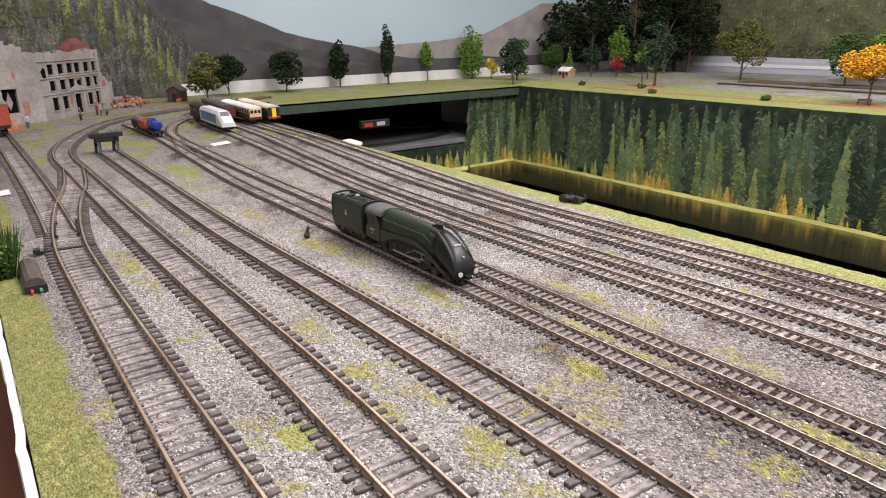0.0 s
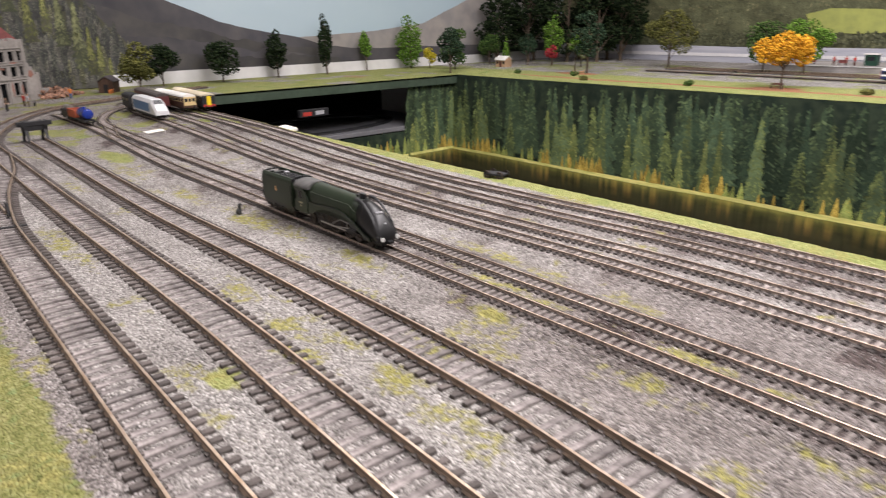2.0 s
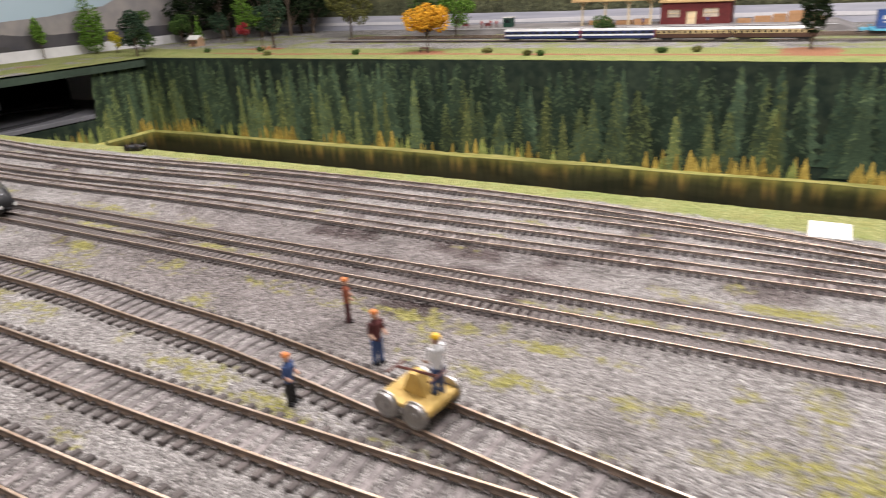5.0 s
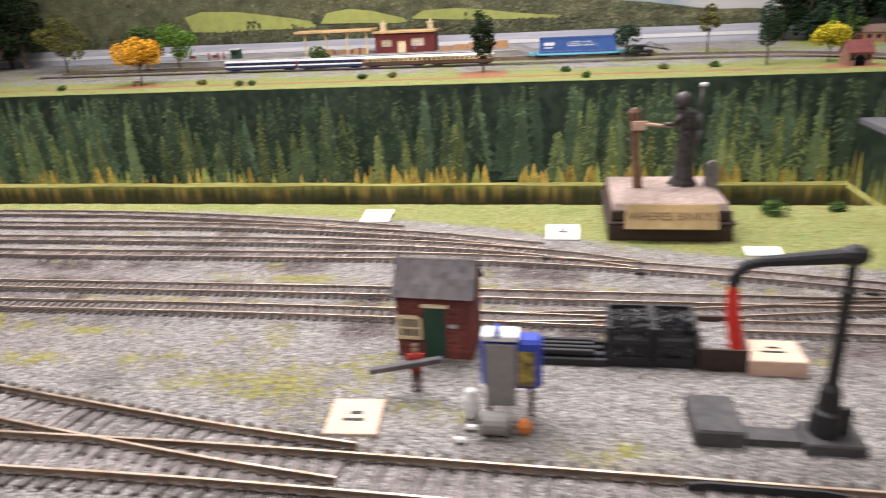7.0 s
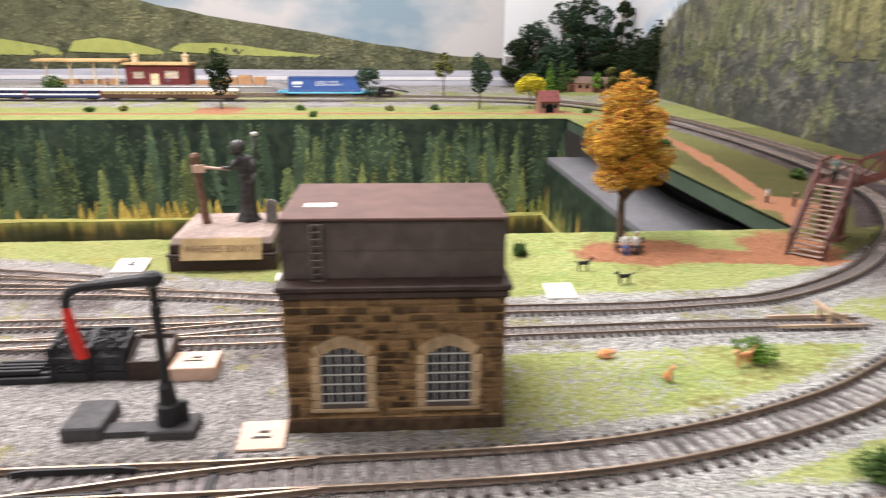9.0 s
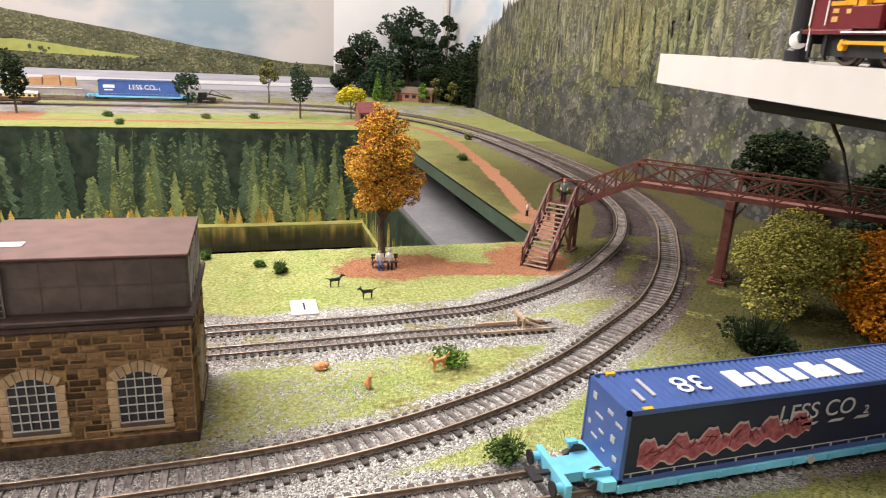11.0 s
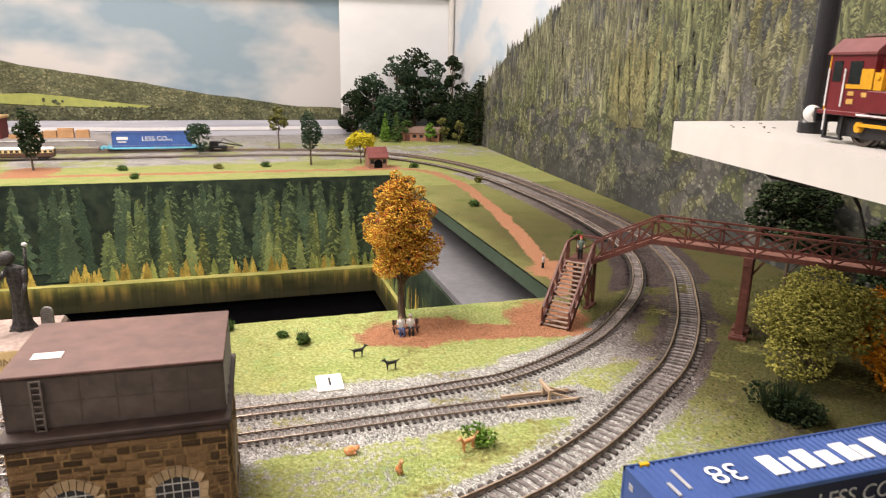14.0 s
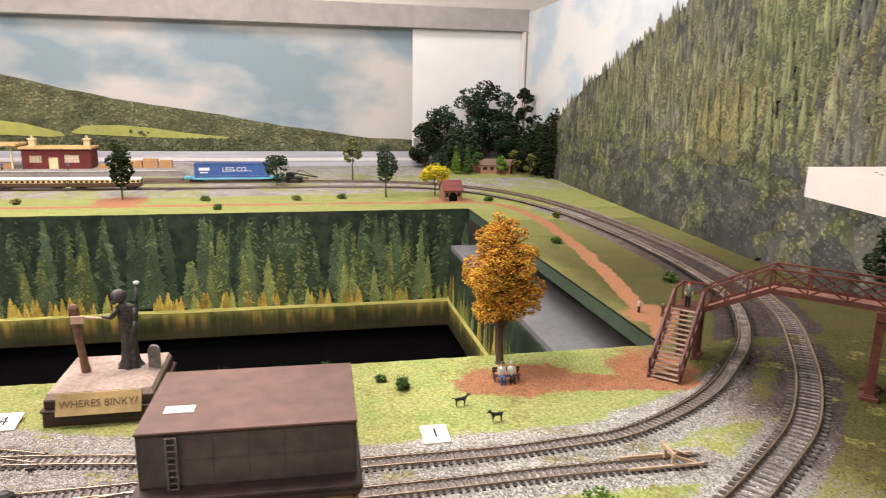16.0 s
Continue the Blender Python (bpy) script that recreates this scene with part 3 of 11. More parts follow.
# board edges: green fascias, plywood beneath, the torn white foam at the front
b = Build()
b.box(-1.56, 1.24, 0.0, 0.387, -0.022, -0.0035)
b.box(0.62, 1.24, -0.109, 0.0, -0.022, -0.0035)
solid("near_baseboard", b, mat("plywood_board", (0.30, 0.20, 0.12), (0.24, 0.15, 0.09), 60, 0.7), "plywood baseboard under the near scenery", "baseboard", kind="structure")
b = Build()
b.box(-1.56, 1.32, 1.132, 1.94, -0.02, -0.004)
b.box(0.932, 1.32, 0.392, 1.132, -0.02, -0.004)
b.box(-1.56, -1.202, 0.392, 1.132, -0.02, -0.004)
solid("far_baseboard", b, FASCIA, "green edged baseboards round the operating well", "baseboard", kind="structure")
b = Build()
edge = [(x, -0.0015 + 0.0022 * (fbm(x, 0.3, 55) - 0.5), -0.0028) for x in np.arange(-1.5, 0.62, 0.006)]
b.sweep(edge, [(-0.0012, -0.02), (0.0025, -0.02), (0.002, 0.0016), (-0.001, 0.0022)])
solid("foam_edge", b, mat("torn_white_foam", (0.72, 0.70, 0.66), (0.6, 0.57, 0.52), 300, 0.9), "torn white foam along the front edge of the baseboard", "board edge", kind="structure")

# room: floor, walls, ceiling
b = Build()
b.box(-1.75, 2.3, -2.0, 2.1, -0.95, -0.9)
solid("floor", b, mat("dark_carpet", (0.035, 0.03, 0.028), (0.05, 0.042, 0.038), 120, 0.95), "dark floor of the railway room", "floor", kind="structure")
b = Build()
b.box(-1.75, 2.3, -2.0, 2.1, 1.3, 1.35)
solid("ceiling", b, WALLPAINT, "white painted ceiling", "ceiling", kind="structure")
for nm, a in (("wall_north", (-1.75, 2.3, 2.0, 2.1)), ("wall_south", (-1.75, 2.3, -2.0, -1.9)), ("wall_west", (-1.75, -1.65, -1.9, 2.0)), ("wall_east", (1.9, 2.3, -1.9, 2.0))):
    b = Build()
    b.box(*a, -0.9, 1.3)
    solid(nm, b, WALLPAINT, "off-white painted wall of the railway room", "wall", kind="structure")
# black backing added for the well's dark depths, and what lies under the link boards
b = Build()
b.box(-1.56, 1.3, 1.14, 1.15, -0.9, -0.2345)
b.box(-1.56, -1.55, 0.39, 1.14, -0.9, -0.006)
b.box(1.29, 1.30, 0.39, 1.14, -0.9, -0.006)
solid("well_lining", b, VOID, "black cloth lining of the operating well", "curtain", kind="structure")
for nm, x0, x1, zs in (("left_lower_shelf", -1.55, -1.217, -0.112), ("right_lower_shelf", 0.895, 1.29, -0.072)):
    b = Build()
    b.box(x0, x1, 0.40, 1.126, zs - 0.01, zs, c=0.001)
    lower = solid(nm, b, GREY_SHELF, "grey painted lower shelf under the linking baseboard", "shelf", kind="structure")
    b = Build()
    cx, cy = (-1.38, 0.75) if x0 < 0 else (1.13, 0.78)
    ring = [(cx + 0.13 * math.cos(a), cy + 0.28 * math.sin(a), zs) for a in np.linspace(0, 2 * math.pi, 60)]
    b.sweep(ring, [(-0.009, 0), (0.009, 0), (0.008, 0.004), (-0.008, 0.004)], closed_ends=False)
    part("hidden_track", b, BLACK, lower, "dark hidden track on the lower shelf")
b = Build()
b.box(-0.42, -0.10, -0.045, -0.003, -0.075, -0.030, c=0.002)
solid("front_timber_rail", b, mat("red_brown_timber_rail", (0.10, 0.032, 0.016), (0.07, 0.022, 0.012), 60, 0.6, stretch=(0.2, 2, 2)), "red-brown timber rail under the torn front edge", "timber rail", kind="structure")

# ---------------------------------------------------------------- tracks


def sleeper_mesh(length, width, height, chairs):
    """Dark ends and chairs, a dusty middle between the rails."""
    b = Build()
    mid = chairs[0] - 0.4 * chairs[1]
    for s in (-1, 1):
        b.box(-width / 2, width / 2, min(s * mid, s * length / 2), max(s * mid, s * length / 2), -0.0012, height, c=width * 0.1)
    b.box(-width / 2 - 0.00004, width / 2 + 0.00004, -mid - 0.0002, mid + 0.0002, -0.0012, height + 0.00005, 1, c=width * 0.12)
    for s in (-1, 1):
        for k in (-1, 1):
            y = s * chairs[0] + k * chairs[1]
            b.box(-width * 0.32, width * 0.32, y - chairs[2], y + chairs[2], height, height + chairs[3])
    return b


SL_OO = sleeper_mesh(0.0300, 0.0029, 0.0015, (0.0088, 0.0013, 0.0007, 0.0008)).mesh("sleeper", [SLEEPER, SLEEPER_TOP])
SL_N = sleeper_mesh(0.0165, 0.0021, 0.0009, (0.0048, 0.0008, 0.0005, 0.0004)).mesh("sleeper", [SLEEPER_N, SLEEPER_N_TOP])


def rail_profile(h, head, foot):
    return [(-foot, 0), (foot, 0), (foot, h * 0.14), (head * 0.45, h * 0.28), (head * 0.45, h * 0.68), (head, h * 0.74), (head, h * 0.97), (head * 0.7, h), (-head * 0.7, h), (-head, h * 0.97), (-head, h * 0.74), (-head * 0.45, h * 0.68), (-head * 0.45, h * 0.28), (-foot, h * 0.14)]


def rail(pts, h, head, foot):
    b = Build()
    prof = rail_profile(h, head, foot)
    b.sweep(pts, prof)
    n, f = len(prof), []
    for i, q in enumerate(b.f[:-2]):
        b.m[i] = 1 if (i % n) in (6, 7, 8) else 0
    return b


def lay(key, label, wide, lift, z_extra=0.0, singles=None):
    """A length of track: two rails, sleepers of their own where the eye comes close, the rest joined."""
    line = PATHS[key]
    t = thing("track", pose(line[0][0], line[0][1], 0), label, "railway track", "tracks of the layout")
    M = pose(-line[0][0], -line[0][1], 0)
    gauge, h, head, foot, gap, top = (0.00882, 0.0025, 0.00052, 0.0010, 0.00676, 0.0015) if wide else (0.00485, 0.0013, 0.00032, 0.0005, 0.0046, 0.0009)
    z = lift + z_extra + top
    d = np.gradient(line, axis=0)
    d /= np.linalg.norm(d, axis=1)[:, None]
    side = np.stack([-d[:, 1], d[:, 0]], 1)
    for s in (-1, 1):
        pts = [(p[0], p[1], z) for p in line + side * s * gauge]
        part("rail", rail(pts, h, head, foot), [RAIL_OO if wide else RAIL_N, RAIL_TOP], t, M=M)
    rest = Build()
    base = SL_OO if wide else SL_N
    src = sleeper_mesh(0.0300, 0.0029, 0.0015, (0.0088, 0.0013, 0.0007, 0.0008)) if wide else sleeper_mesh(0.0165, 0.0021, 0.0009, (0.0048, 0.0008, 0.0005, 0.0004))
    for x, y, a in zip(*even(line, gap, gap / 2)):
        m = pose(x, y, lift + z_extra, 0, 0, math.degrees(a) + random.uniform(-1.2, 1.2))
        if singles and singles[0] < x < singles[1] and y < 0.6:
            part("sleeper", base, None, t, M=M @ m)
        else:
            rest.add(src.v, src.f, 0, m)
            rest.m[-len(src.m):] = src.m
    if rest.v:
        tagged(part("sleeper_run", rest, [SLEEPER, SLEEPER_TOP] if wide else [SLEEPER_N, SLEEPER_N_TOP], t, M=M), "dark sleepers of the track's far lengths", kind="stuff")
    return t


lay("B", "rusty railed wide gauge main line curving across ballast", True, 0.0, 0.0, (-0.85, 1.12))
lay("A", "rusty railed wide gauge track along the board's front", True, 0.0, 0.00006, (-0.75, 0.6))
lay("C", "rusty railed wide gauge siding that ends at a buffer stop", True, 0.0, 0.00003, (-0.75, 0.4))
lay("A2", "rusty railed wide gauge siding beside green turf", True, 0.0, 0.0001, (-0.9, -0.4))
lay("D", "wide gauge front siding under a container wagon", True, 0.0, 0.0, (0.5, 1.2))
lay("f1", "wide gauge platform line on the far baseboard", True, 0.0)
N_LABEL = "small gauge track with dark sleepers on a cork bed"
lay("n1", N_LABEL, False, BED, 0.0, (-0.3, 0.86))
lay("n2", N_LABEL, False, BED, 0.00003, (-0.25, 0.95))
lay("x1", "small gauge crossover between two main lines", False, BED, 0.00006)
lay("x2", "small gauge crossover between two main lines", False, BED, 0.00006, (0.3, 0.6))
for k, s in (("s3", 0.0), ("s4", 0.00003), ("s5", 0.00006), ("s6", 0.0)):
    lay(k, "small gauge storage siding beside the operating well", False, BED, s)


def turnout_bits(key, x, hand, label="point blades and check rail of a turnout"):
    """Check rails, a black tie bar and a frog tongue by a turnout on a track."""
    line = PATHS[key]
    i = int(np.argmin(abs(line[:, 0] - x)))
    d = line[min(i + 1, len(line) - 1)] - line[i - 1]
    wide = key in OO
    z = (0.0015 if wide else BED + 0.0009)
    k = 1.0 if wide else 0.55
    t = thing("turnout", pose(line[i][0], line[i][1], z, 0, 0, math.degrees(math.atan2(d[1], d[0]))), label, "turnout", "turnouts of the yard")
    for s in (-1, 1):
        b = Build()
        b.sweep([(-0.022 * k, s * 0.0062 * k, 0), (-0.016 * k, s * 0.0073 * k, 0), (0.016 * k, s * 0.0073 * k, 0), (0.022 * k, s * 0.0062 * k, 0)], [(-0.0005 * k, 0), (0.0005 * k, 0), (0.0005 * k, 0.0024 * k), (-0.0005 * k, 0.0024 * k)])
        part("check_rail", b, BLACK if wide else RAIL_OO, t)
    b = Build()
    b.box(0.048 * k, 0.0515 * k, -0.020 * k, 0.016 * k, 0.0, 0.0009 * k)
    b.box(0.047 * k, 0.0525 * k, hand * 0.018 * k - 0.002 * k, hand * 0.018 * k + 0.002 * k, 0.0, 0.003 * k, c=0.0003)
    part("tie_bar", b, BLACK, t)


for key, x, hand in (("B", 0.245, 1), ("B", 0.47, -1), ("B", -0.66, 1), ("A", -0.47, -1), ("n1", 0.44, 1), ("n2", 0.53, 1), ("n1", -0.76, 1), ("s3", 0.43, -1), ("s4", 0.38, -1), ("s5", 0.30, -1), ("n2", 0.60, 1)):
    turnout_bits(key, x, hand)

# ---------------------------------------------------------------- printed scenery: flat paper sheets with trees, hills and sky


def ink(name, c1, c2, scale=260.0, island=0.45, wear=0.3):
    return mat(name, c1, c2, scale, 0.55, bump=0.0, island=island, spec=0.2, wear=wear, contrast=(0.38, 0.62))


P_DARK = ink("printed_forest_shade", (0.014, 0.024, 0.017), (0.032, 0.046, 0.028), 60, 0.0)
P_BACK = ink("printed_spruce_far", (0.038, 0.062, 0.036), (0.066, 0.100, 0.054), 300, 0.45)
P_BACK2 = ink("printed_spruce_dim", (0.080, 0.116, 0.054), (0.110, 0.148, 0.068), 300, 0.4)
P_MID = ink("printed_spruce", (0.125, 0.164, 0.056), (0.178, 0.215, 0.076), 380, 0.4)
P_LIGHT = ink("printed_spruce_lit", (0.205, 0.236, 0.072), (0.30, 0.315, 0.10), 480, 0.4)
P_GOLD2 = ink("printed_autumn_shrub_lit", (0.42, 0.31, 0.06), (0.55, 0.42, 0.10), 520, 0.35)
P_REED = mat("printed_dark_reeds", (0.12, 0.14, 0.035), (0.22, 0.22, 0.05), 240, 0.55, bump=0.0, spec=0.2, stretch=(0.3, 1, 1))
P_GOLD = ink("printed_autumn_shrub", (0.288, 0.204, 0.036), (0.48, 0.36, 0.084), 520, 0.4)
P_LIME = ink("printed_green_shrub", (0.17, 0.22, 0.05), (0.30, 0.33, 0.10), 520, 0.35)
P_BANK = mat("printed_reed_bank", (0.72, 0.66, 0.24), (0.50, 0.50, 0.15), 160, 0.55, bump=0.0, spec=0.2, stretch=(0.25, 1, 2))


def lake_ink():
    """Printed lake: golden near the bank, with long soft columns of reflected trees that fade into dark water."""
    m = bpy.data.materials.new("printed_lake")
    m.use_nodes = True
    N, L = m.node_tree.nodes, m.node_tree.links
    bs = N["Principled BSDF"]
    bs.inputs["Roughness"].default_value = 0.5
    bs.inputs["Specular IOR Level"].default_value = 0.2
    tc = N.new("ShaderNodeTexCoord")
    sx = N.new("ShaderNodeSeparateXYZ")
    L.new(tc.outputs["Object"], sx.inputs[0])

    def noise_n(sc, detail):
        mp = N.new("ShaderNodeMapping")
        mp.inputs["Scale"].default_value = sc
        L.new(tc.outputs["Object"], mp.inputs[0])
        n = N.new("ShaderNodeTexNoise")
        n.inputs["Scale"].default_value, n.inputs["Detail"].default_value = 1.0, detail
        L.new(mp.outputs[0], n.inputs["Vector"])
        return n.outputs["Fac"]

    def ramp_n(f, stops):
        rp = N.new("ShaderNodeValToRGB")
        e = rp.color_ramp.elements
        while len(e) < len(stops):
            e.new(0.5)
        for el, (at, c) in zip(e, stops):
            el.position, el.color = at, (*c, 1)
        L.new(f, rp.inputs[0])
        return rp.outputs[0]

    def mix_n(f, a, c, how="MIX"):
        mx = N.new("ShaderNodeMix")
        mx.data_type, mx.blend_type = "RGBA", how
        if isinstance(f, float):
            mx.inputs["Factor"].default_value = f
        else:
            L.new(f, mx.inputs["Factor"])
        L.new(a, mx.inputs["A"])
        L.new(c, mx.inputs["B"])
        return mx.outputs["Result"]
    dz = N.new("ShaderNodeMath")
    dz.operation = "MULTIPLY_ADD"
    dz.inputs[1].default_value, dz.inputs[2].default_value = 0.014, -0.007
    L.new(noise_n((70, 70, 5), 3), dz.inputs[0])
    dep = N.new("ShaderNodeMath")
    L.new(sx.outputs[2], dep.inputs[0])
    L.new(dz.outputs[0], dep.inputs[1])
    fall = N.new("ShaderNodeMapRange")
    fall.inputs["From Min"].default_value, fall.inputs["From Max"].default_value = -0.187, -0.230
    L.new(dep.outputs[0], fall.inputs["Value"])
    water = ramp_n(fall.outputs["Result"], [(0.0, (0.24, 0.225, 0.06)), (0.14, (0.12, 0.112, 0.034)), (0.4, (0.060, 0.057, 0.024)), (1.0, (0.040, 0.038, 0.020))])
    gold = ramp_n(fall.outputs["Result"], [(0.0, (0.36, 0.29, 0.07)), (0.25, (0.30, 0.215, 0.055)), (0.5, (0.16, 0.11, 0.035)), (0.8, (0.05, 0.042, 0.018))])
    dark = ramp_n(fall.outputs["Result"], [(0.0, (0.13, 0.13, 0.04)), (0.3, (0.045, 0.048, 0.019)), (1.0, (0.028, 0.029, 0.015))])
    col = mix_n(ramp_n(noise_n((150, 150, 9), 3), [(0.50, (0, 0, 0)), (0.64, (1, 1, 1))]), water, dark)
    col = mix_n(ramp_n(noise_n((60, 60, 5), 4), [(0.48, (0, 0, 0)), (0.66, (1, 1, 1))]), col, gold)
    col = mix_n(1.0, col, ramp_n(noise_n((9, 9, 30), 3), [(0.36, (0.55, 0.60, 0.6)), (0.5, (0.9, 0.92, 0.9)), (0.64, (1.0, 1.0, 1.0))]), "MULTIPLY")
    L.new(col, bs.inputs["Base Color"])
    return m


P_WATER = lake_ink()
P_HILL = ink("printed_hill_forest", (0.0935, 0.099, 0.055), (0.154, 0.1595, 0.088), 260, 0.35)
P_RIDGE = ink("printed_ridge_woods_lit", (0.165, 0.160, 0.085), (0.20, 0.19, 0.105), 260, 0.25)
P_HEDGE = ink("printed_hedge", (0.060, 0.066, 0.040), (0.092, 0.100, 0.058), 260, 0.3)
HILL_INKS = {k: (ink("printed_%s_fir_shade" % k, a, tuple(1.25 * c for c in a), 300, 0.22), ink("printed_%s_fir" % k, b_, tuple(1.25 * c for c in b_), 300, 0.30), ink("printed_%s_fir_lit" % k, c_, tuple(1.2 * c for c in c_), 300, 0.28)) for k, a, b_, c_ in (
    ("hazy", (0.074, 0.072, 0.065), (0.108, 0.106, 0.088), (0.150, 0.148, 0.115)),
    ("olive", (0.070, 0.070, 0.046), (0.124, 0.124, 0.076), (0.185, 0.182, 0.106)),
    ("green", (0.060, 0.066, 0.040), (0.112, 0.121, 0.062), (0.172, 0.182, 0.090)),
    ("golden", (0.090, 0.087, 0.046), (0.142, 0.136, 0.064), (0.200, 0.188, 0.088)),
    ("dusky", (0.042, 0.043, 0.041), (0.066, 0.068, 0.059), (0.100, 0.104, 0.079)))}
P_HAZE = mat("printed_hazy_hill", (0.062, 0.060, 0.069), (0.098, 0.092, 0.094), 17, 0.55, bump=0.0, spec=0.2, wear=0.30, contrast=(0.32, 0.68))
P_HAZE3 = mat("printed_hill_brow", (0.092, 0.087, 0.082), (0.068, 0.065, 0.068), 30, 0.55, bump=0.0, spec=0.2, wear=0.25)
P_HAZE2 = mat("printed_distant_hill", (0.215, 0.205, 0.205), (0.29, 0.265, 0.25), 24, 0.55, bump=0.0, spec=0.2, wear=0.2)
P_FIELD = mat("printed_field", (0.36, 0.38, 0.11), (0.29, 0.32, 0.10), 60, 0.55, bump=0.0, spec=0.2, wear=0.12)
P_LAKE = mat("printed_pale_lake", (0.38, 0.39, 0.45), (0.50, 0.50, 0.55), 40, 0.5, bump=0.0, spec=0.2, stretch=(0.2, 0.2, 3), wear=0.12)
P_SHORE = mat("white_paper_edge", (0.72, 0.71, 0.72), (0.66, 0.65, 0.66), 60, 0.5, bump=0.0, spec=0.2, wear=0.05)


def sky_material(name, blue, cloud, lo, hi, scale):
    return mat(name, blue, cloud, scale, 0.5, bump=0.0, spec=0.2, wear=0.04, stretch=(1, 1, 1.8), contrast=(lo, hi))


P_TREES = ink("printed_bright_tree", (0.075, 0.085, 0.030), (0.115, 0.125, 0.045), 300, 0.35)
P_TREES2 = ink("printed_bright_tree_lit", (0.155, 0.165, 0.055), (0.22, 0.225, 0.085), 400, 0.35)
SKY_BACK = sky_material("printed_cloudy_sky", (0.235, 0.315, 0.375), (0.51, 0.495, 0.49), 0.42, 0.57, 2.6)
SKY_JOIN = sky_material("white_sky_joint", (0.70, 0.71, 0.73), (0.78, 0.78, 0.78), 0.3, 0.7, 6.0)
SKY_LEFT = sky_material("printed_blue_sky", (0.37, 0.48, 0.55), (0.46, 0.55, 0.60), 0.3, 0.8, 2.0)
SKY_RIGHT = sky_material("printed_pale_sky", (0.42, 0.52, 0.61), (0.64, 0.645, 0.66), 0.40, 0.55, 4.0)


class Sheet:
    """A printed sheet that stands on a line of the plan; shapes go on it in (along, up), each a hair prouder than the last."""

    def __init__(self, p, q):
        self.p, self.q = Vector((*p, 0)), Vector((*q, 0))
        self.along = (self.q - self.p).normalized()
        self.out = Vector((self.along.y, -self.along.x, 0))
        self.builds = {}
        self.base, self.step, self.wrap, self.gap = 0.0003, 0, 400, 0.000003

    def put(self, mat_, pts, faces):
        self.step = (self.step + 1) % self.wrap
        lift = self.base + self.step * self.gap
        b = self.builds.setdefault(mat_.name, (Build(), mat_))[0]
        b.add([self.p + self.along * q[0] + self.out * (lift + (self.gap * q[2] if len(q) > 2 else 0)) + Vector((0, 0, q[1])) for q in pts], faces)

    def over(self):
        """What follows lies over all that was put before."""
        self.base, self.step = self.base + 0.000004 * min(self.wrap, self.step + 2) if self.wrap > 400 else self.base + 430 * self.gap, 0

    def outline(self, mat_, top, floor):
        """All from a floor height up to a ridge line of points."""
        n = len(top)
        self.over()
        self.put(mat_, [(u, floor) for u, _ in top] + list(top), [(i, i + 1, n + i + 1, n + i) for i in range(n - 1)])

    def conifer(self, mat_, u, w, h, half, r, tiers=8):
        pts, lean = [], r.uniform(-0.03, 0.03) * h
        for k in range(2 * tiers + 1):
            t = k / (2 * tiers)
            wide = half * (1 - t) ** 0.85 * (1.0 if k % 2 == 0 else 0.62)
            a, c = wide * r.uniform(0.7, 1.25) + half * 0.03, wide * r.uniform(0.7, 1.25) + half * 0.03
            dz = (r.uniform(-0.3, 0.3) - (0.35 if k % 2 == 0 else 0)) * h / (2 * tiers)
            pts += [(u - a + lean * t, w + h * t + dz), (u + c + lean * t, w + h * t + dz * 0.6)]
        self.put(mat_, pts, [(2 * k, 2 * k + 1, 2 * k + 3, 2 * k + 2) for k in range(2 * tiers)])

    def blob(self, mat_, u, w, rx, rz, r, n=9):
        pts = [(u + rx * r.uniform(0.72, 1.2) * math.cos(2 * math.pi * k / n), w + rz * r.uniform(0.72, 1.2) * math.sin(2 * math.pi * k / n)) for k in range(n)]
        self.put(mat_, pts, [tuple(range(n))])

    def finish(self, thing_):
        for nm, (b, m) in self.builds.items():
            ob = part(nm, b, m, thing_)
            tagged(ob, kind="stuff")


def sheet_thing(name, p, q, z0, z1, base, label):
    s = Sheet(p, q)
    a, c, o = s.p, s.q, s.out
    b = Build()
    v = [a + o * 0.0002, c + o * 0.0002, c - o * 0.002, a - o * 0.002]
    b.add([(w.x, w.y, z) for z in (z0, z1) for w in v], [(3, 2, 1, 0), (4, 5, 6, 7), (0, 1, 5, 4), (1, 2, 6, 5), (2, 3, 7, 6), (3, 0, 4, 7)])
    return s, tagged(new(name, b.mesh(name, base)), label, "printed backdrop", kind="structure")


def spruce(s, base, tips, u, w, h, half, r, n=36):
    """A printed spruce: a dark outline with many small lit branch tips on it."""
    if s.step > s.wrap - 4:
        s.step = 0
    s.conifer(base, u, w, h, half, r, 9)
    lit, dim = tips
    pts, fc = {0: [], 1: []}, {0: [], 1: []}
    for k in range(n):
        t = r.rand() ** 1.15
        wide = half * (1 - t) ** 0.85
        o = r.uniform(-0.95, 0.85) * wide
        q = half * r.uniform(0.10, 0.24)
        g = 1.0 if o > 0 else -1.0
        z = w + h * (t * 0.97 + 0.01)
        which = 0 if r.rand() < 0.55 else 1
        m = len(pts[which])
        y = 0.9 * (k + 1) / (n + 1)
        pts[which] += [(u + o - q * 0.3 * g, z + q * 0.3, y), (u + o + q * g, z - q * 0.55, y), (u + o + q * 0.6 * g, z - q * 0.95, y), (u + o - q * 0.4 * g, z - q * 0.35, y)]
        fc[which].append((m, m + 1, m + 2, m + 3) if g < 0 else (m + 3, m + 2, m + 1, m))
    for which, m in ((0, lit), (1, dim)):
        if pts[which]:
            s.put(m, pts[which], fc[which])


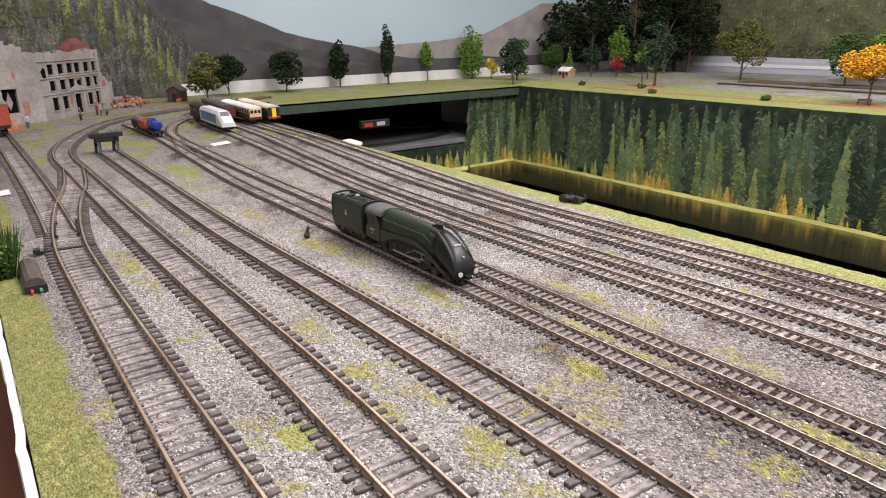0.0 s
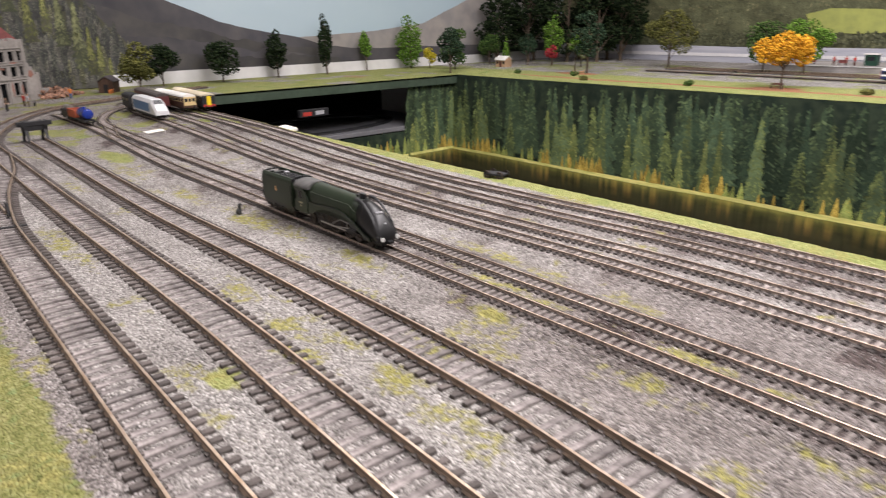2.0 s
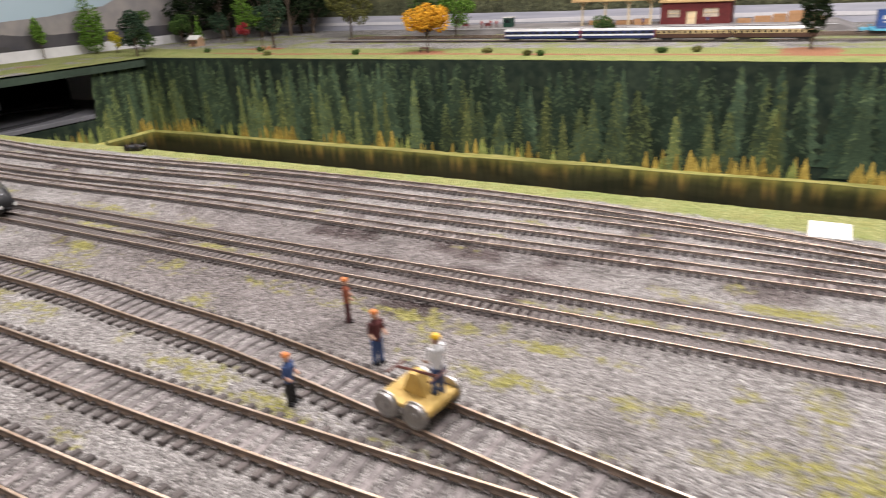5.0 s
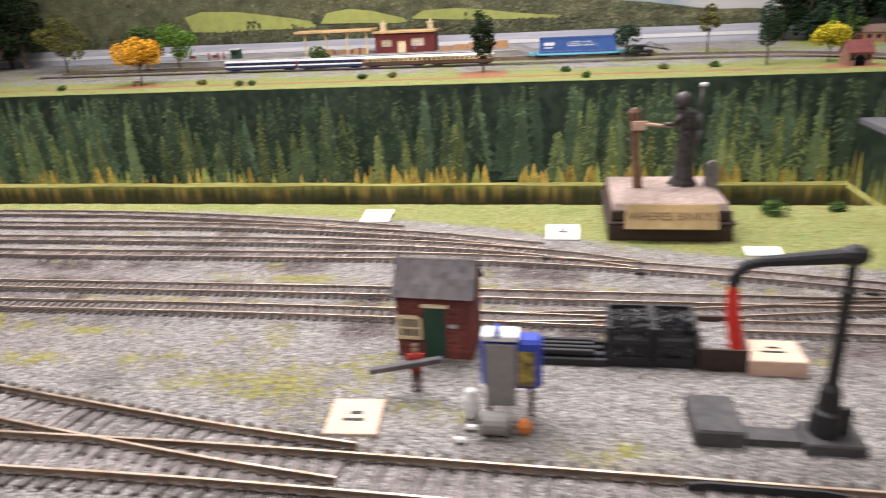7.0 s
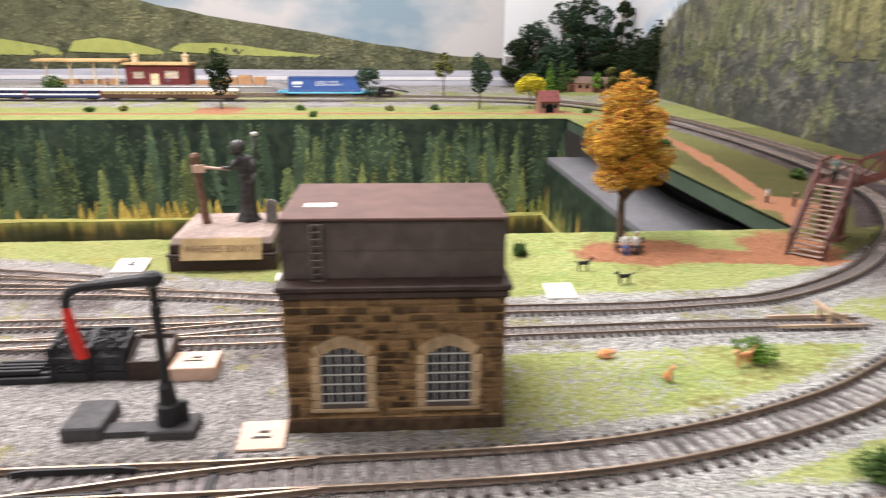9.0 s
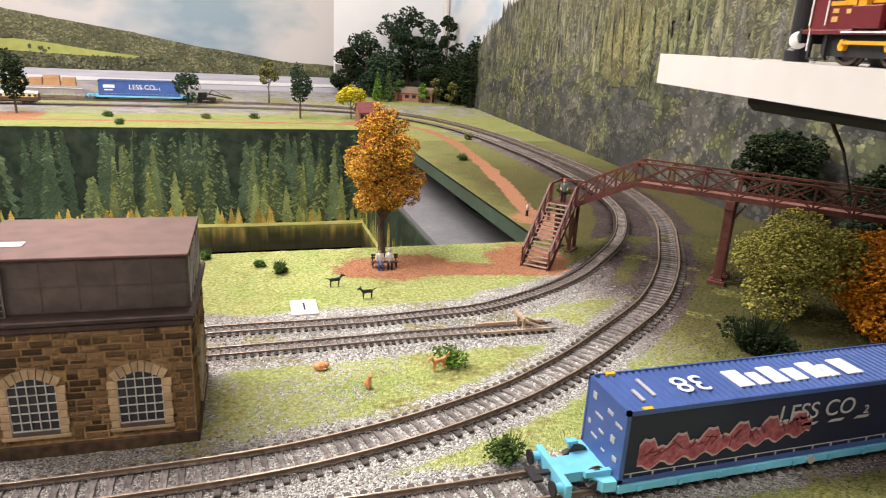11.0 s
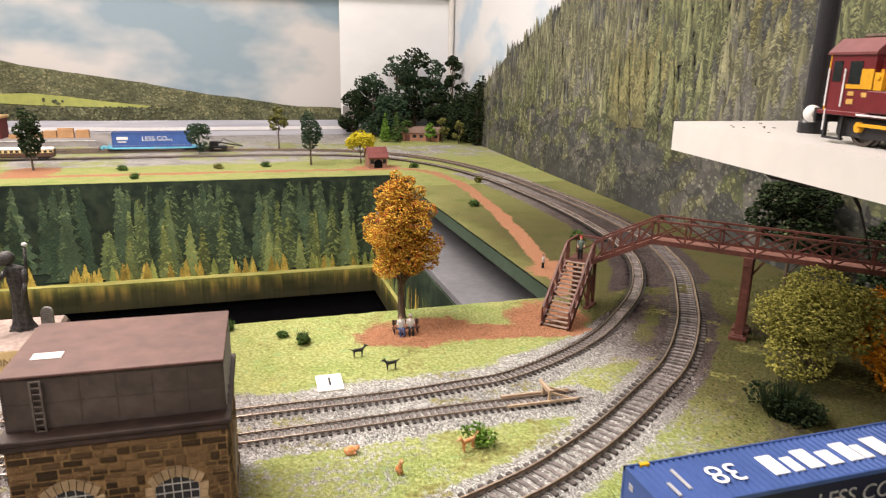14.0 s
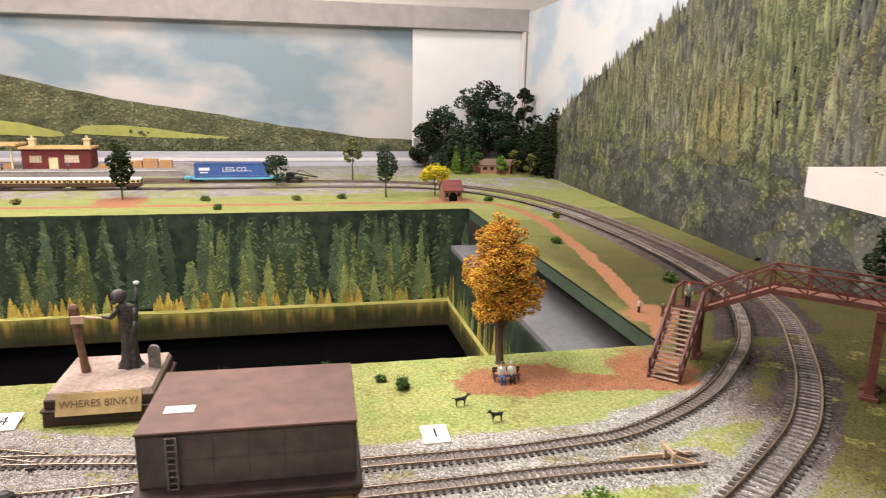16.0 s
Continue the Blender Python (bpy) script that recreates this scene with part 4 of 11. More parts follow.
def fir(s, inks, u, z, h, half, r, n=14, tiers=5):
    """A small printed fir seen from afar: dark outline, short dim boughs, lit ones towards its top and one side."""
    s.conifer(inks[0], u, z, h, half, r, tiers)
    for which, m in ((1, inks[1]), (2, inks[2])):
        pts, fc = [], []
        for k in range(n):
            t = r.rand() if which == 1 else 0.30 + 0.68 * r.rand() ** 0.9
            wide = half * (1 - t) ** 0.85
            o = r.uniform(-0.85, 0.85) * wide if which == 1 else r.uniform(-0.85, 0.35) * wide
            q, e = half * r.uniform(0.10, 0.22), h * r.uniform(0.022, 0.045)
            w, y, j = z + h * (0.02 + 0.95 * t), 0.9 * (k + 1) / (n + 1), len(pts)
            g = 1.0 if o > 0 else -1.0
            pts += [(u + o - q * 0.5 * g, w + e * 0.6, y), (u + o + q * g, w - e * 0.7, y), (u + o + q * 0.7 * g, w - e * 1.2, y), (u + o - q * 0.6 * g, w - e * 0.2, y)]
            fc.append((j, j + 1, j + 2, j + 3) if g < 0 else (j + 3, j + 2, j + 1, j))
        s.put(m, pts, fc)


def spire(s, inks, u, z, h, half, r):
    """A soft far spruce: a shaded spire, a paler one in it, its lit flank on top."""
    s.conifer(inks[0], u + 0.12 * half, z - 0.04 * h, h, half, r, 5)
    s.conifer(inks[1], u - 0.05 * half, z + 0.06 * h, 0.95 * h, 0.70 * half, r, 6)
    s.conifer(inks[2], u - 0.22 * half, z + 0.34 * h, 0.62 * h, 0.30 * half, r, 6)


def round_crown(s, inks, u, z, rx, rz, r):
    """A soft round broadleaf crown: shaded mass, dim boughs, lit boughs on its crest."""
    s.blob(inks[0], u, z, rx, rz, r, 18)
    for which, n, q0, q1 in ((1, 60, 0.06, 0.13), (2, 46, 0.03, 0.075)):
        pts, fc = [], []
        for k in range(n):
            a, d = r.uniform(0, 6.283), r.rand() ** 0.5 * 0.92
            cx, cz = d * math.cos(a), d * math.sin(a)
            if cz - 0.3 * cx < (-0.40 if which == 1 else 0.12) + 0.45 * r.rand():
                continue
            q, y, j = r.uniform(q0, q1), 0.9 * (k + 1) / (n + 1), len(pts)
            pts += [(u + rx * (cx + q * r.uniform(0.7, 1.2) * math.cos(6.283 * i / 8)), z + rz * (cz + q * r.uniform(0.6, 1.1) * math.sin(6.283 * i / 8)), y) for i in range(8)]
            fc.append(tuple(range(j, j + 8)))
        if pts:
            s.put(inks[which], pts, fc)


P_BACK_D = ink("printed_spruce_deep_far", (0.020, 0.036, 0.022), (0.036, 0.058, 0.033), 300, 0.45)
P_BACK2_D = ink("printed_spruce_deep_dim", (0.042, 0.064, 0.033), (0.060, 0.084, 0.042), 300, 0.4)
P_MID_D = ink("printed_spruce_deep", (0.072, 0.096, 0.036), (0.110, 0.132, 0.048), 380, 0.4)
P_LIGHT_D = ink("printed_spruce_deep_lit", (0.130, 0.150, 0.048), (0.19, 0.20, 0.066), 480, 0.4)


def forest(s, length, floor, r, dense=1.0, tall=1.0, u0=0.0):
    """A spruce wood above a lake shore."""
    top = -0.003
    s.wrap = 5000

    def tone(u):
        """Deep shade in the sheet's middle, lighter woods towards its ends."""
        return r.rand() < np.clip((abs(u - 1.22) - 0.28) / 0.35, 0.12, 1.0)
    for k in range(int(190 * dense)):
        h = r.uniform(0.125, 0.168) * tall
        w, u = min(floor + r.uniform(-0.004, 0.04), top - h), u0 + r.uniform(0, length)
        spruce(s, *((P_BACK, (P_BACK2, P_BACK2)) if tone(u) else (P_BACK_D, (P_BACK2_D, P_BACK2_D))), u, w, h, r.uniform(0.018, 0.030), r, 46)
    s.over()
    for k in range(int(62 * dense)):
        h, u = min(r.uniform(0.08, 0.155) * tall, top - floor - 0.004), u0 + r.uniform(0, length)
        spruce(s, *((P_BACK2, (P_MID, P_MID)) if tone(u) else (P_BACK2_D, (P_MID_D, P_MID_D))), u, floor + r.uniform(-0.004, 0.004), h, r.uniform(0.016, 0.026), r, 110)
    s.over()
    for k in range(int(26 * dense)):
        h, u = r.uniform(0.07, 0.125) * tall, u0 + r.uniform(0, length)
        spruce(s, *((P_MID, (P_LIGHT, P_LIGHT)) if tone(u) else (P_MID_D, (P_LIGHT_D, P_LIGHT_D))), u, floor - 0.003, h, r.uniform(0.013, 0.020), r, 60)
    s.over()
    at = 0.0
    while at < length:
        at += r.exponential(0.030)
        warm = r.rand() < 0.62
        for j in range(r.randint(1, 6)):
            h = r.uniform(0.010, 0.042)
            spruce(s, P_GOLD if warm else P_LIME, (P_GOLD2, P_GOLD) if warm else (P_LIME, P_GOLD2), u0 + at + r.uniform(-0.022, 0.022), floor - 0.006, h, h * r.uniform(0.20, 0.30), r, 12)
    us = np.arange(u0, u0 + length + 0.01, 0.012)
    s.outline(P_BANK, [(u, floor - 0.0030 + 0.004 * wob(u, 3.1, 9) + 0.0012 * r.rand()) for u in us], floor - 0.010)
    s.outline(P_REED, [(u, floor - 0.0082 + 0.003 * wob(u, 8.3, 11)) for u in us], floor - 0.0115)
    s.outline(P_WATER, [(u, floor - 0.0090 + 0.003 * wob(u, 8.3, 11)) for u in us], -0.2345)


r = np.random.RandomState(11)
s, t = sheet_thing("forest_print", (-1.215, 1.1285), (0.93, 1.1285), -0.235, -0.0012, P_DARK, "printed spruce forest and lake on the far board's front")
forest(s, 2.145, -0.178, r)
s.finish(t)
s, t = sheet_thing("forest_print_wing", (-1.215, 0.985), (-1.215, 1.1285), -0.235, -0.0012, P_DARK, "printed spruce forest on the side of the well")
forest(s, 0.1435, -0.178, r, 0.08)
s.finish(t)
s, t = sheet_thing("forest_print_low_left", (-1.215, 0.39), (-1.215, 0.984), -0.235, -0.124, P_DARK, "lower strip of printed autumn trees and lake")
us = np.arange(0, 0.6, 0.012)
for k in range(90):
    s.conifer((P_GOLD, P_MID, P_LIME)[r.randint(3)], r.uniform(0, 0.594), -0.186, r.uniform(0.02, 0.055), r.uniform(0.006, 0.012), r, 5)
s.outline(P_BANK, [(u, -0.1815 + 0.003 * wob(u, 2.2, 9)) for u in us], -0.19)
s.outline(P_WATER, [(u, -0.1885) for u in us], -0.2345)
s.finish(t)
s, t = sheet_thing("forest_print_low_right", (0.893, 1.1285), (0.893, 0.39), -0.235, -0.082, P_DARK, "lower strip of printed trees and lake by the shelf")
us = np.arange(0, 0.74, 0.012)
for k in range(90):
    s.conifer((P_GOLD, P_MID, P_LIME)[r.randint(3)], r.uniform(0, 0.735), -0.186, r.uniform(0.02, 0.07), r.uniform(0.006, 0.012), r, 5)
s.outline(P_BANK, [(u, -0.1815 + 0.003 * wob(u, 2.2, 9)) for u in us], -0.19)
s.outline(P_WATER, [(u, -0.1885) for u in us], -0.2345)
s.finish(t)
# back sheet: cloudy sky, long wooded ridge, fields, pale lake
BX0, BX1, BY = -1.62, 1.30, 1.93
s, t = sheet_thing("back_print", (BX0, BY), (BX1, BY), 0.0, 0.405, SKY_BACK, "printed sky, wooded ridge, fields and lake behind the far board")
ridge = [(-1.62, 0.20), (-1.3, 0.26), (-1.0, 0.34), (-0.7, 0.36), (-0.45, 0.31), (-0.17, 0.250), (-0.04, 0.220), (0.1, 0.190), (0.25, 0.168), (0.4, 0.146), (0.56, 0.118), (0.66, 0.106), (0.81, 0.084), (0.97, 0.078), (1.30, 0.074)]
rx = np.arange(BX0, BX1, 0.01)
rz = np.interp(rx, [a for a, _ in ridge], [c for _, c in ridge]) + 0.006 * (fbm(rx, rx * 0, 14) - 0.5)
s.outline(P_HAZE2, [(x - BX0, z + 0.012 + 0.02 * wob(x, 5, 3)) for x, z in zip(rx, rz * 0.75)], 0.02)
s.outline(P_HILL, [(x - BX0, z) for x, z in zip(rx, rz)], 0.025)
s.over()
for x in np.sort(r.uniform(BX0, BX1 - 0.02, 9500)):
    top = np.interp(x, rx, rz)
    z = 0.05 + (top - 0.052) * r.rand() ** 0.85
    q = r.uniform(0.0014, 0.0036)
    m = P_HILL if r.rand() < 0.50 else P_HEDGE if wob(x, z * 2, 22) + 0.3 * r.rand() < 0.62 else P_RIDGE
    if x < -0.35 and r.rand() < 0.6:
        s.conifer(m, x - BX0, z - q, q * 3.2, q * 0.8, r, 4)
    else:
        s.blob(m, x - BX0, z, q * 1.3, q, r, 6)


def field(pts):
    s.put(P_FIELD, [(a - BX0, c + 0.003 * (wob(a, c, 60) - 0.5)) for a, c in pts], [tuple(range(len(pts)))])


s.over()
field([(-0.70, 0.084), (-0.60, 0.079), (-0.45, 0.081), (-0.31, 0.079), (-0.30, 0.096), (-0.36, 0.108), (-0.44, 0.121), (-0.55, 0.136), (-0.66, 0.142), (-0.72, 0.128)])
field([(-0.29, 0.092), (-0.18, 0.088), (-0.06, 0.084), (-0.005, 0.090), (-0.06, 0.102), (-0.13, 0.120), (-0.20, 0.129), (-0.27, 0.121)])
field([(-0.02, 0.094), (0.10, 0.088), (0.22, 0.082), (0.36, 0.079), (0.46, 0.079), (0.40, 0.086), (0.28, 0.097), (0.19, 0.110), (0.11, 0.119), (0.02, 0.115)])
s.over()
for x in np.sort(r.uniform(-1.3, 1.05, 3200)):
    deep = 0.036 * (1 if x < 0.45 else 0.4)
    z = 0.046 + deep * r.rand()
    s.blob(P_HEDGE if r.rand() < 0.55 else P_HILL, x - BX0, z, r.uniform(0.002, 0.0052), r.uniform(0.002, 0.0045), r, 7)
for a, c, n, d in ((-0.50, 0.100, 14, 0.02), (-0.36, 0.092, 10, 0.02), (-0.30, 0.108, 18, 0.012), (-0.02, 0.100, 16, 0.012), (0.16, 0.090, 10, 0.03)):
    for k in range(n):
        s.blob(P_HEDGE, a + r.uniform(-d, d) - BX0, c + r.uniform(-0.014, 0.010), r.uniform(0.003, 0.006), r.uniform(0.003, 0.006), r, 8)
s.over()
s.put(SKY_JOIN, [(0.945 - BX0, 0.060), (BX1 - BX0 - 0.004, 0.060), (BX1 - BX0 - 0.004, 0.404), (0.945 - BX0, 0.404)], [(0, 1, 2, 3)])
s.outline(P_HAZE2, [(x - BX0, float(np.interp(x, [0.94, 1.3], [0.084, 0.074])) + 0.002 * r.rand()) for x in rx if x > 0.944], 0.02)
s.outline(P_LAKE, [(x - BX0, 0.0425 + 0.004 * wob(x, 4, 6)) for x in rx], 0.0)
s.outline(P_SHORE, [(x - BX0, 0.0235 + 0.005 * wob(x, 9, 4)) for x in rx], 0.016)
s.finish(t)

# left sheet: hazy hills and bright woods behind the ruin
s, t = sheet_thing("left_print", (-1.55, -0.35), (-1.55, BY), 0.0, 0.405, SKY_LEFT, "printed blue sky and hazy hills behind the ruined building")
ly = np.arange(-0.35, BY, 0.01)
prof = [(-0.35, 0.40), (0.25, 0.33), (0.40, 0.245), (0.508, 0.197), (0.591, 0.169), (0.681, 0.134), (0.749, 0.117), (0.796, 0.107), (0.865, 0.100), (0.94, 0.078), (1.05, 0.06), (1.93, 0.05)]
farp = [(-0.35, 0.06), (0.70, 0.085), (0.88, 0.094), (1.00, 0.098), (1.13, 0.104), (1.30, 0.122), (1.44, 0.174), (1.52, 0.205), (1.93, 0.21)]
lz = np.interp(ly, [a for a, _ in prof], [c for _, c in prof]) + 0.007 * (fbm(ly, ly * 0, 16) - 0.5)
s.outline(P_HAZE2, [(y + 0.35, float(np.interp(y, [a for a, _ in farp], [c for _, c in farp])) + 0.006 * (fbm(np.array(y), np.array(1.0), 16) - 0.5)) for y in ly], 0.0)
s.outline(P_HAZE, [(y + 0.35, z) for y, z in zip(ly, lz)], 0.0)
for k in range(4):
    y0 = 0.30 + 0.12 * k
    s.outline(P_HAZE3 if k % 2 else P_HAZE, [(y + 0.35, float(np.interp(y, ly, lz)) * (0.80 - 0.16 * k) + 0.030 * float(fbm(np.array(y * 1.0), np.array(k * 3.0), 17)) - 0.02 * abs(y - y0 - 0.2)) for y in ly if y0 - 0.25 < y < y0 + 0.55], 0.0)
wood = lambda y: float(np.interp(y, [-0.35, 0.16, 0.26, 0.36, 0.45, 0.52], [0.40, 0.33, 0.27, 0.20, 0.10, 0.0]))
s.outline(HILL_INKS["olive"][0], [(y + 0.35, wood(y) + 0.010 * wob(y, 3, 60)) for y in ly if y < 0.52], 0.0)
s.gap = 0.0000014
zrow = 0.38
while zrow > 0.0:
    for k in range(70):
        y = -0.35 + 0.0125 * k + r.uniform(-0.006, 0.006)
        h = r.uniform(0.026, 0.050)
        if zrow + h * 0.4 > wood(y) or y > 0.51:
            continue
        s.step = (k % 12) * 4
        tone = r.rand() + 0.8 * (wob(y, zrow, 9) - 0.5)
        fir(s, HILL_INKS["dusky" if tone < 0.40 else "hazy" if tone < 0.85 else "olive"], y + 0.35, zrow, h, h * r.uniform(0.20, 0.30), r, 22)
    s.base += 52 * s.gap
    zrow -= 0.013
for k, (y, z, h) in enumerate(((0.365, 0.045, 0.135), (0.385, 0.03, 0.10), (0.402, 0.01, 0.10), (0.335, 0.09, 0.10), (0.31, 0.12, 0.09), (0.28, 0.10, 0.11), (0.25, 0.16, 0.10), (0.22, 0.13, 0.12), (0.17, 0.17, 0.12), (0.12, 0.15, 0.13), (0.42, 0.005, 0.06))):
    s.step = k * 4
    fir(s, HILL_INKS["green"] if k % 3 == 0 else (HILL_INKS["olive"][0], P_TREES, P_TREES2), y + 0.35, z, h, h * r.uniform(0.13, 0.18), r, 90, 10)
s.over()
s.outline(P_SHORE, [(y + 0.35, 0.024 + 0.004 * wob(y, 6, 8)) for y in ly if y > 0.42], 0.0)
s.finish(t)

# right sheet: steep spruce hillside with a corner of sky
RP, RQ = (1.30, BY), (1.205, 0.20)
s, t = sheet_thing("right_print", RP, RQ, 0.0, 0.46, SKY_RIGHT, "printed steep spruce hillside behind the footbridge")
RL = math.hypot(RP[0] - RQ[0], RP[1] - RQ[1])
prof = [(0.0, 0.08), (0.34, 0.155), (0.40, 0.178), (0.56, 0.243), (0.73, 0.288), (0.86, 0.330), (0.97, 0.356), (1.1, 0.40), (1.25, 0.458), (1.8, 0.458)]
hill = lambda u: float(np.interp(u, [a for a, _ in prof], [c for _, c in prof]))
s.outline(HILL_INKS["hazy"][0], [(u, hill(u) + 0.003 * r.rand()) for u in np.arange(0, RL, 0.006)], 0.0)
s.over()
s.gap = 0.0000014
zrow = 0.450
while zrow > 0.0:
    low = float(np.clip((0.42 - zrow) / 0.38, 0, 1))
    near = 0.0100 + 0.010 * low
    for k in range(int(RL / near)):
        u = (k + r.uniform(-0.5, 0.5)) * near
        h = r.uniform(0.024, 0.038) * (1 + 0.6 * low)
        z = zrow + r.uniform(-0.004, 0.004) - h * 0.5
        if u < 0.012 or u > RL - 0.012 or z + h > hill(u) + 0.018 or z < -0.012:
            continue
        s.step = (k % 12) * 4
        a = wob(u * 1.0 + 5, z * 1.6, 6)
        gold = math.exp(-((u - 1.17) / 0.11) ** 2 - ((z - 0.16) / 0.07) ** 2) + 0.7 * math.exp(-((u - 1.45) / 0.06) ** 2 - ((z - 0.25) / 0.05) ** 2)
        haze = np.clip((0.62 - u) / 0.5, 0, 1) + np.clip((0.30 - (z + 0.5 * h)) / 0.3, 0, 1) * 0.25
        dusk = np.clip((0.105 - z) / 0.07, 0, 1) * np.clip((u - 0.55) / 0.3, 0, 1) + 0.8 * np.clip((0.30 - u) / 0.2, 0, 1)
        pick = r.rand()
        kind = "golden" if pick < 0.95 * gold - 0.15 else "dusky" if pick < dusk or (wob(u * 1.3 + 2, z * 2.0, 9) < 0.34 and pick < 0.7) else "hazy" if pick < haze + 0.25 * (a < 0.4) else "green" if a + 0.5 * (u - 1.2) > 0.52 else "olive"
        broad = np.clip((0.115 - z) / 0.05, 0, 0.85) * np.clip((u - 0.35) / 0.15, 0, 1)
        if r.rand() < 0.8 * broad:
            lit = math.exp(-((u - 0.62) / 0.14) ** 2 - ((z - 0.065) / 0.035) ** 2) + 0.7 * math.exp(-((u - 1.02) / 0.08) ** 2 - ((z - 0.075) / 0.04) ** 2)
            crown_ink = HILL_INKS["green" if r.rand() < 0.15 + lit * 1.2 else "hazy" if r.rand() < 0.30 else "olive" if r.rand() < 0.2 else "dusky"]
            round_crown(s, crown_ink, u, z + 0.5 * h, h * r.uniform(0.55, 0.95), h * r.uniform(0.50, 0.80), r)
        else:
            tall = h * r.uniform(0.85, 1.35)
            if r.rand() < 0.40 + 0.3 * low:
                fir(s, HILL_INKS[kind], u, z, tall, tall * r.uniform(0.26, 0.40), r, 18 + int(16 * low), 6)
            else:
                spire(s, HILL_INKS[kind], u, z, tall, tall * r.uniform(0.20, 0.34), r)
    s.base += 52 * s.gap
    zrow -= 0.0105 + 0.0065 * low
s.over()
for k, (u, z, h, w) in enumerate(((0.888, 0.10, 0.085, 0.012), (1.13, 0.12, 0.12, 0.020), (1.18, 0.125, 0.12, 0.018), (1.26, 0.10, 0.12, 0.017), (1.22, 0.11, 0.13, 0.018), (1.10, 0.13, 0.09, 0.014), (0.66, 0.06, 0.06, 0.011), (0.72, 0.055, 0.07, 0.011))):
    s.step = k * 4
    fir(s, HILL_INKS["golden" if 1.0 < u < 1.20 else "green" if u > 1.2 else "olive"], u, z, h, 1.3 * w, r, 120, 13)
s.finish(t)

# white battens over the prints, the corner strip
b = Build()
# The back batten's shade is put into its grey colour.
SHADED_BATTEN = mat("dull_grey_batten_paint", (0.36, 0.34, 0.335), (0.31, 0.295, 0.29), 30, 0.6, bump=0.1, wear=0.1)
b.box(-1.62, 1.30, 1.905, 1.93, 0.405, 0.47, c=0.002)
solid("batten_back", b, SHADED_BATTEN, "grey painted batten over the printed sky", "trim", kind="structure")
b = Build()
b.box(-1.56, -1.545, -0.35, 1.90, 0.405, 0.47, c=0.002)
solid("batten_left", b, WALLPAINT, "white painted batten over the printed hills", "trim", kind="structure")
b = Build()
b.cyl((1.288, 1.915, 0.0), (1.288, 1.915, 0.47), 0.009, n=10)
solid("corner_trim", b, WALLPAINT, "white strip in the corner of the backdrop", "trim", kind="structure")

# ---------------------------------------------------------------- model trees and bushes
L_GREEN = leafy("foam_mid_green", (0.035, 0.075, 0.02), (0.09, 0.15, 0.04))
L_DARK = leafy("foam_dark_green", (0.010, 0.020, 0.009), (0.028, 0.044, 0.018))
L_DEEP = leafy("foam_blue_green", (0.02, 0.042, 0.024), (0.05, 0.085, 0.048))
L_OLIVE = leafy("foam_olive", (0.08, 0.085, 0.025), (0.17, 0.17, 0.05))
L_MOSS = leafy("foam_moss_green", (0.21, 0.205, 0.045), (0.33, 0.305, 0.075))
L_BRIGHT = leafy("foam_bright_green", (0.08, 0.17, 0.02), (0.17, 0.30, 0.05))
L_YELLOW = leafy("foam_yellow", (0.45, 0.38, 0.02), (0.66, 0.56, 0.05))
L_ORANGE = leafy("foam_orange", (0.62, 0.21, 0.015), (0.76, 0.33, 0.03))
L_AMBER = leafy("foam_amber", (0.66, 0.30, 0.02), (0.76, 0.42, 0.04))
L_RED = leafy("foam_red", (0.30, 0.03, 0.04), (0.45, 0.06, 0.07))
L_AUTUMN = leafy("foam_autumn_mixed", (0.50, 0.22, 0.028), (0.78, 0.52, 0.085), (0.46, 0.11, 0.035))
L_CREAM = leafy("foam_pale_olive", (0.15, 0.17, 0.08), (0.26, 0.28, 0.14))


def crown(lobes, n, size, r, flat=0.75):
    """Many small eight-sided clumps over rounded lobes; lobes: (centre, radii)."""
    b = Build()
    vol = np.array([a[1][0] * a[1][1] + a[1][0] * a[1][2] for a in lobes])
    pick = r.choice(len(lobes), size=n, p=vol / vol.sum())
    V, F = [], []
    base = np.array([(1, 0, 0), (0, 1, 0), (-1, 0, 0), (0, -1, 0), (0, 0, 1), (0, 0, -1)], float)
    face = [(0, 1, 4), (1, 2, 4), (2, 3, 4), (3, 0, 4), (1, 0, 5), (2, 1, 5), (3, 2, 5), (0, 3, 5)]
    for i in pick:
        (cx, cy, cz), (ax, ay, az) = lobes[i]
        d = r.normal(size=3)
        d /= np.linalg.norm(d)
        k = r.uniform(0.72, 1.06)
        p = np.array([cx + ax * d[0] * k, cy + ay * d[1] * k, cz + az * d[2] * k])
        s = size * r.uniform(0.55, 1.35)
        q = base * r.uniform(0.6, 1.3, size=(6, 1)) * s
        a, c = r.uniform(0, 6.28), r.uniform(-0.7, 0.7)
        R = np.array([[math.cos(a), -math.sin(a), 0], [math.sin(a), math.cos(a), 0], [0, 0, 1]]) @ np.array([[1, 0, 0], [0, math.cos(c), -math.sin(c)], [0, math.sin(c), math.cos(c)]])
        q = q @ R.T
        q[:, 2] *= flat
        o = len(V)
        V += (p + q).tolist()
        F += [tuple(j + o for j in f) for f in face]
    b.v, b.f, b.m = V, F, [0] * len(F)
    return b


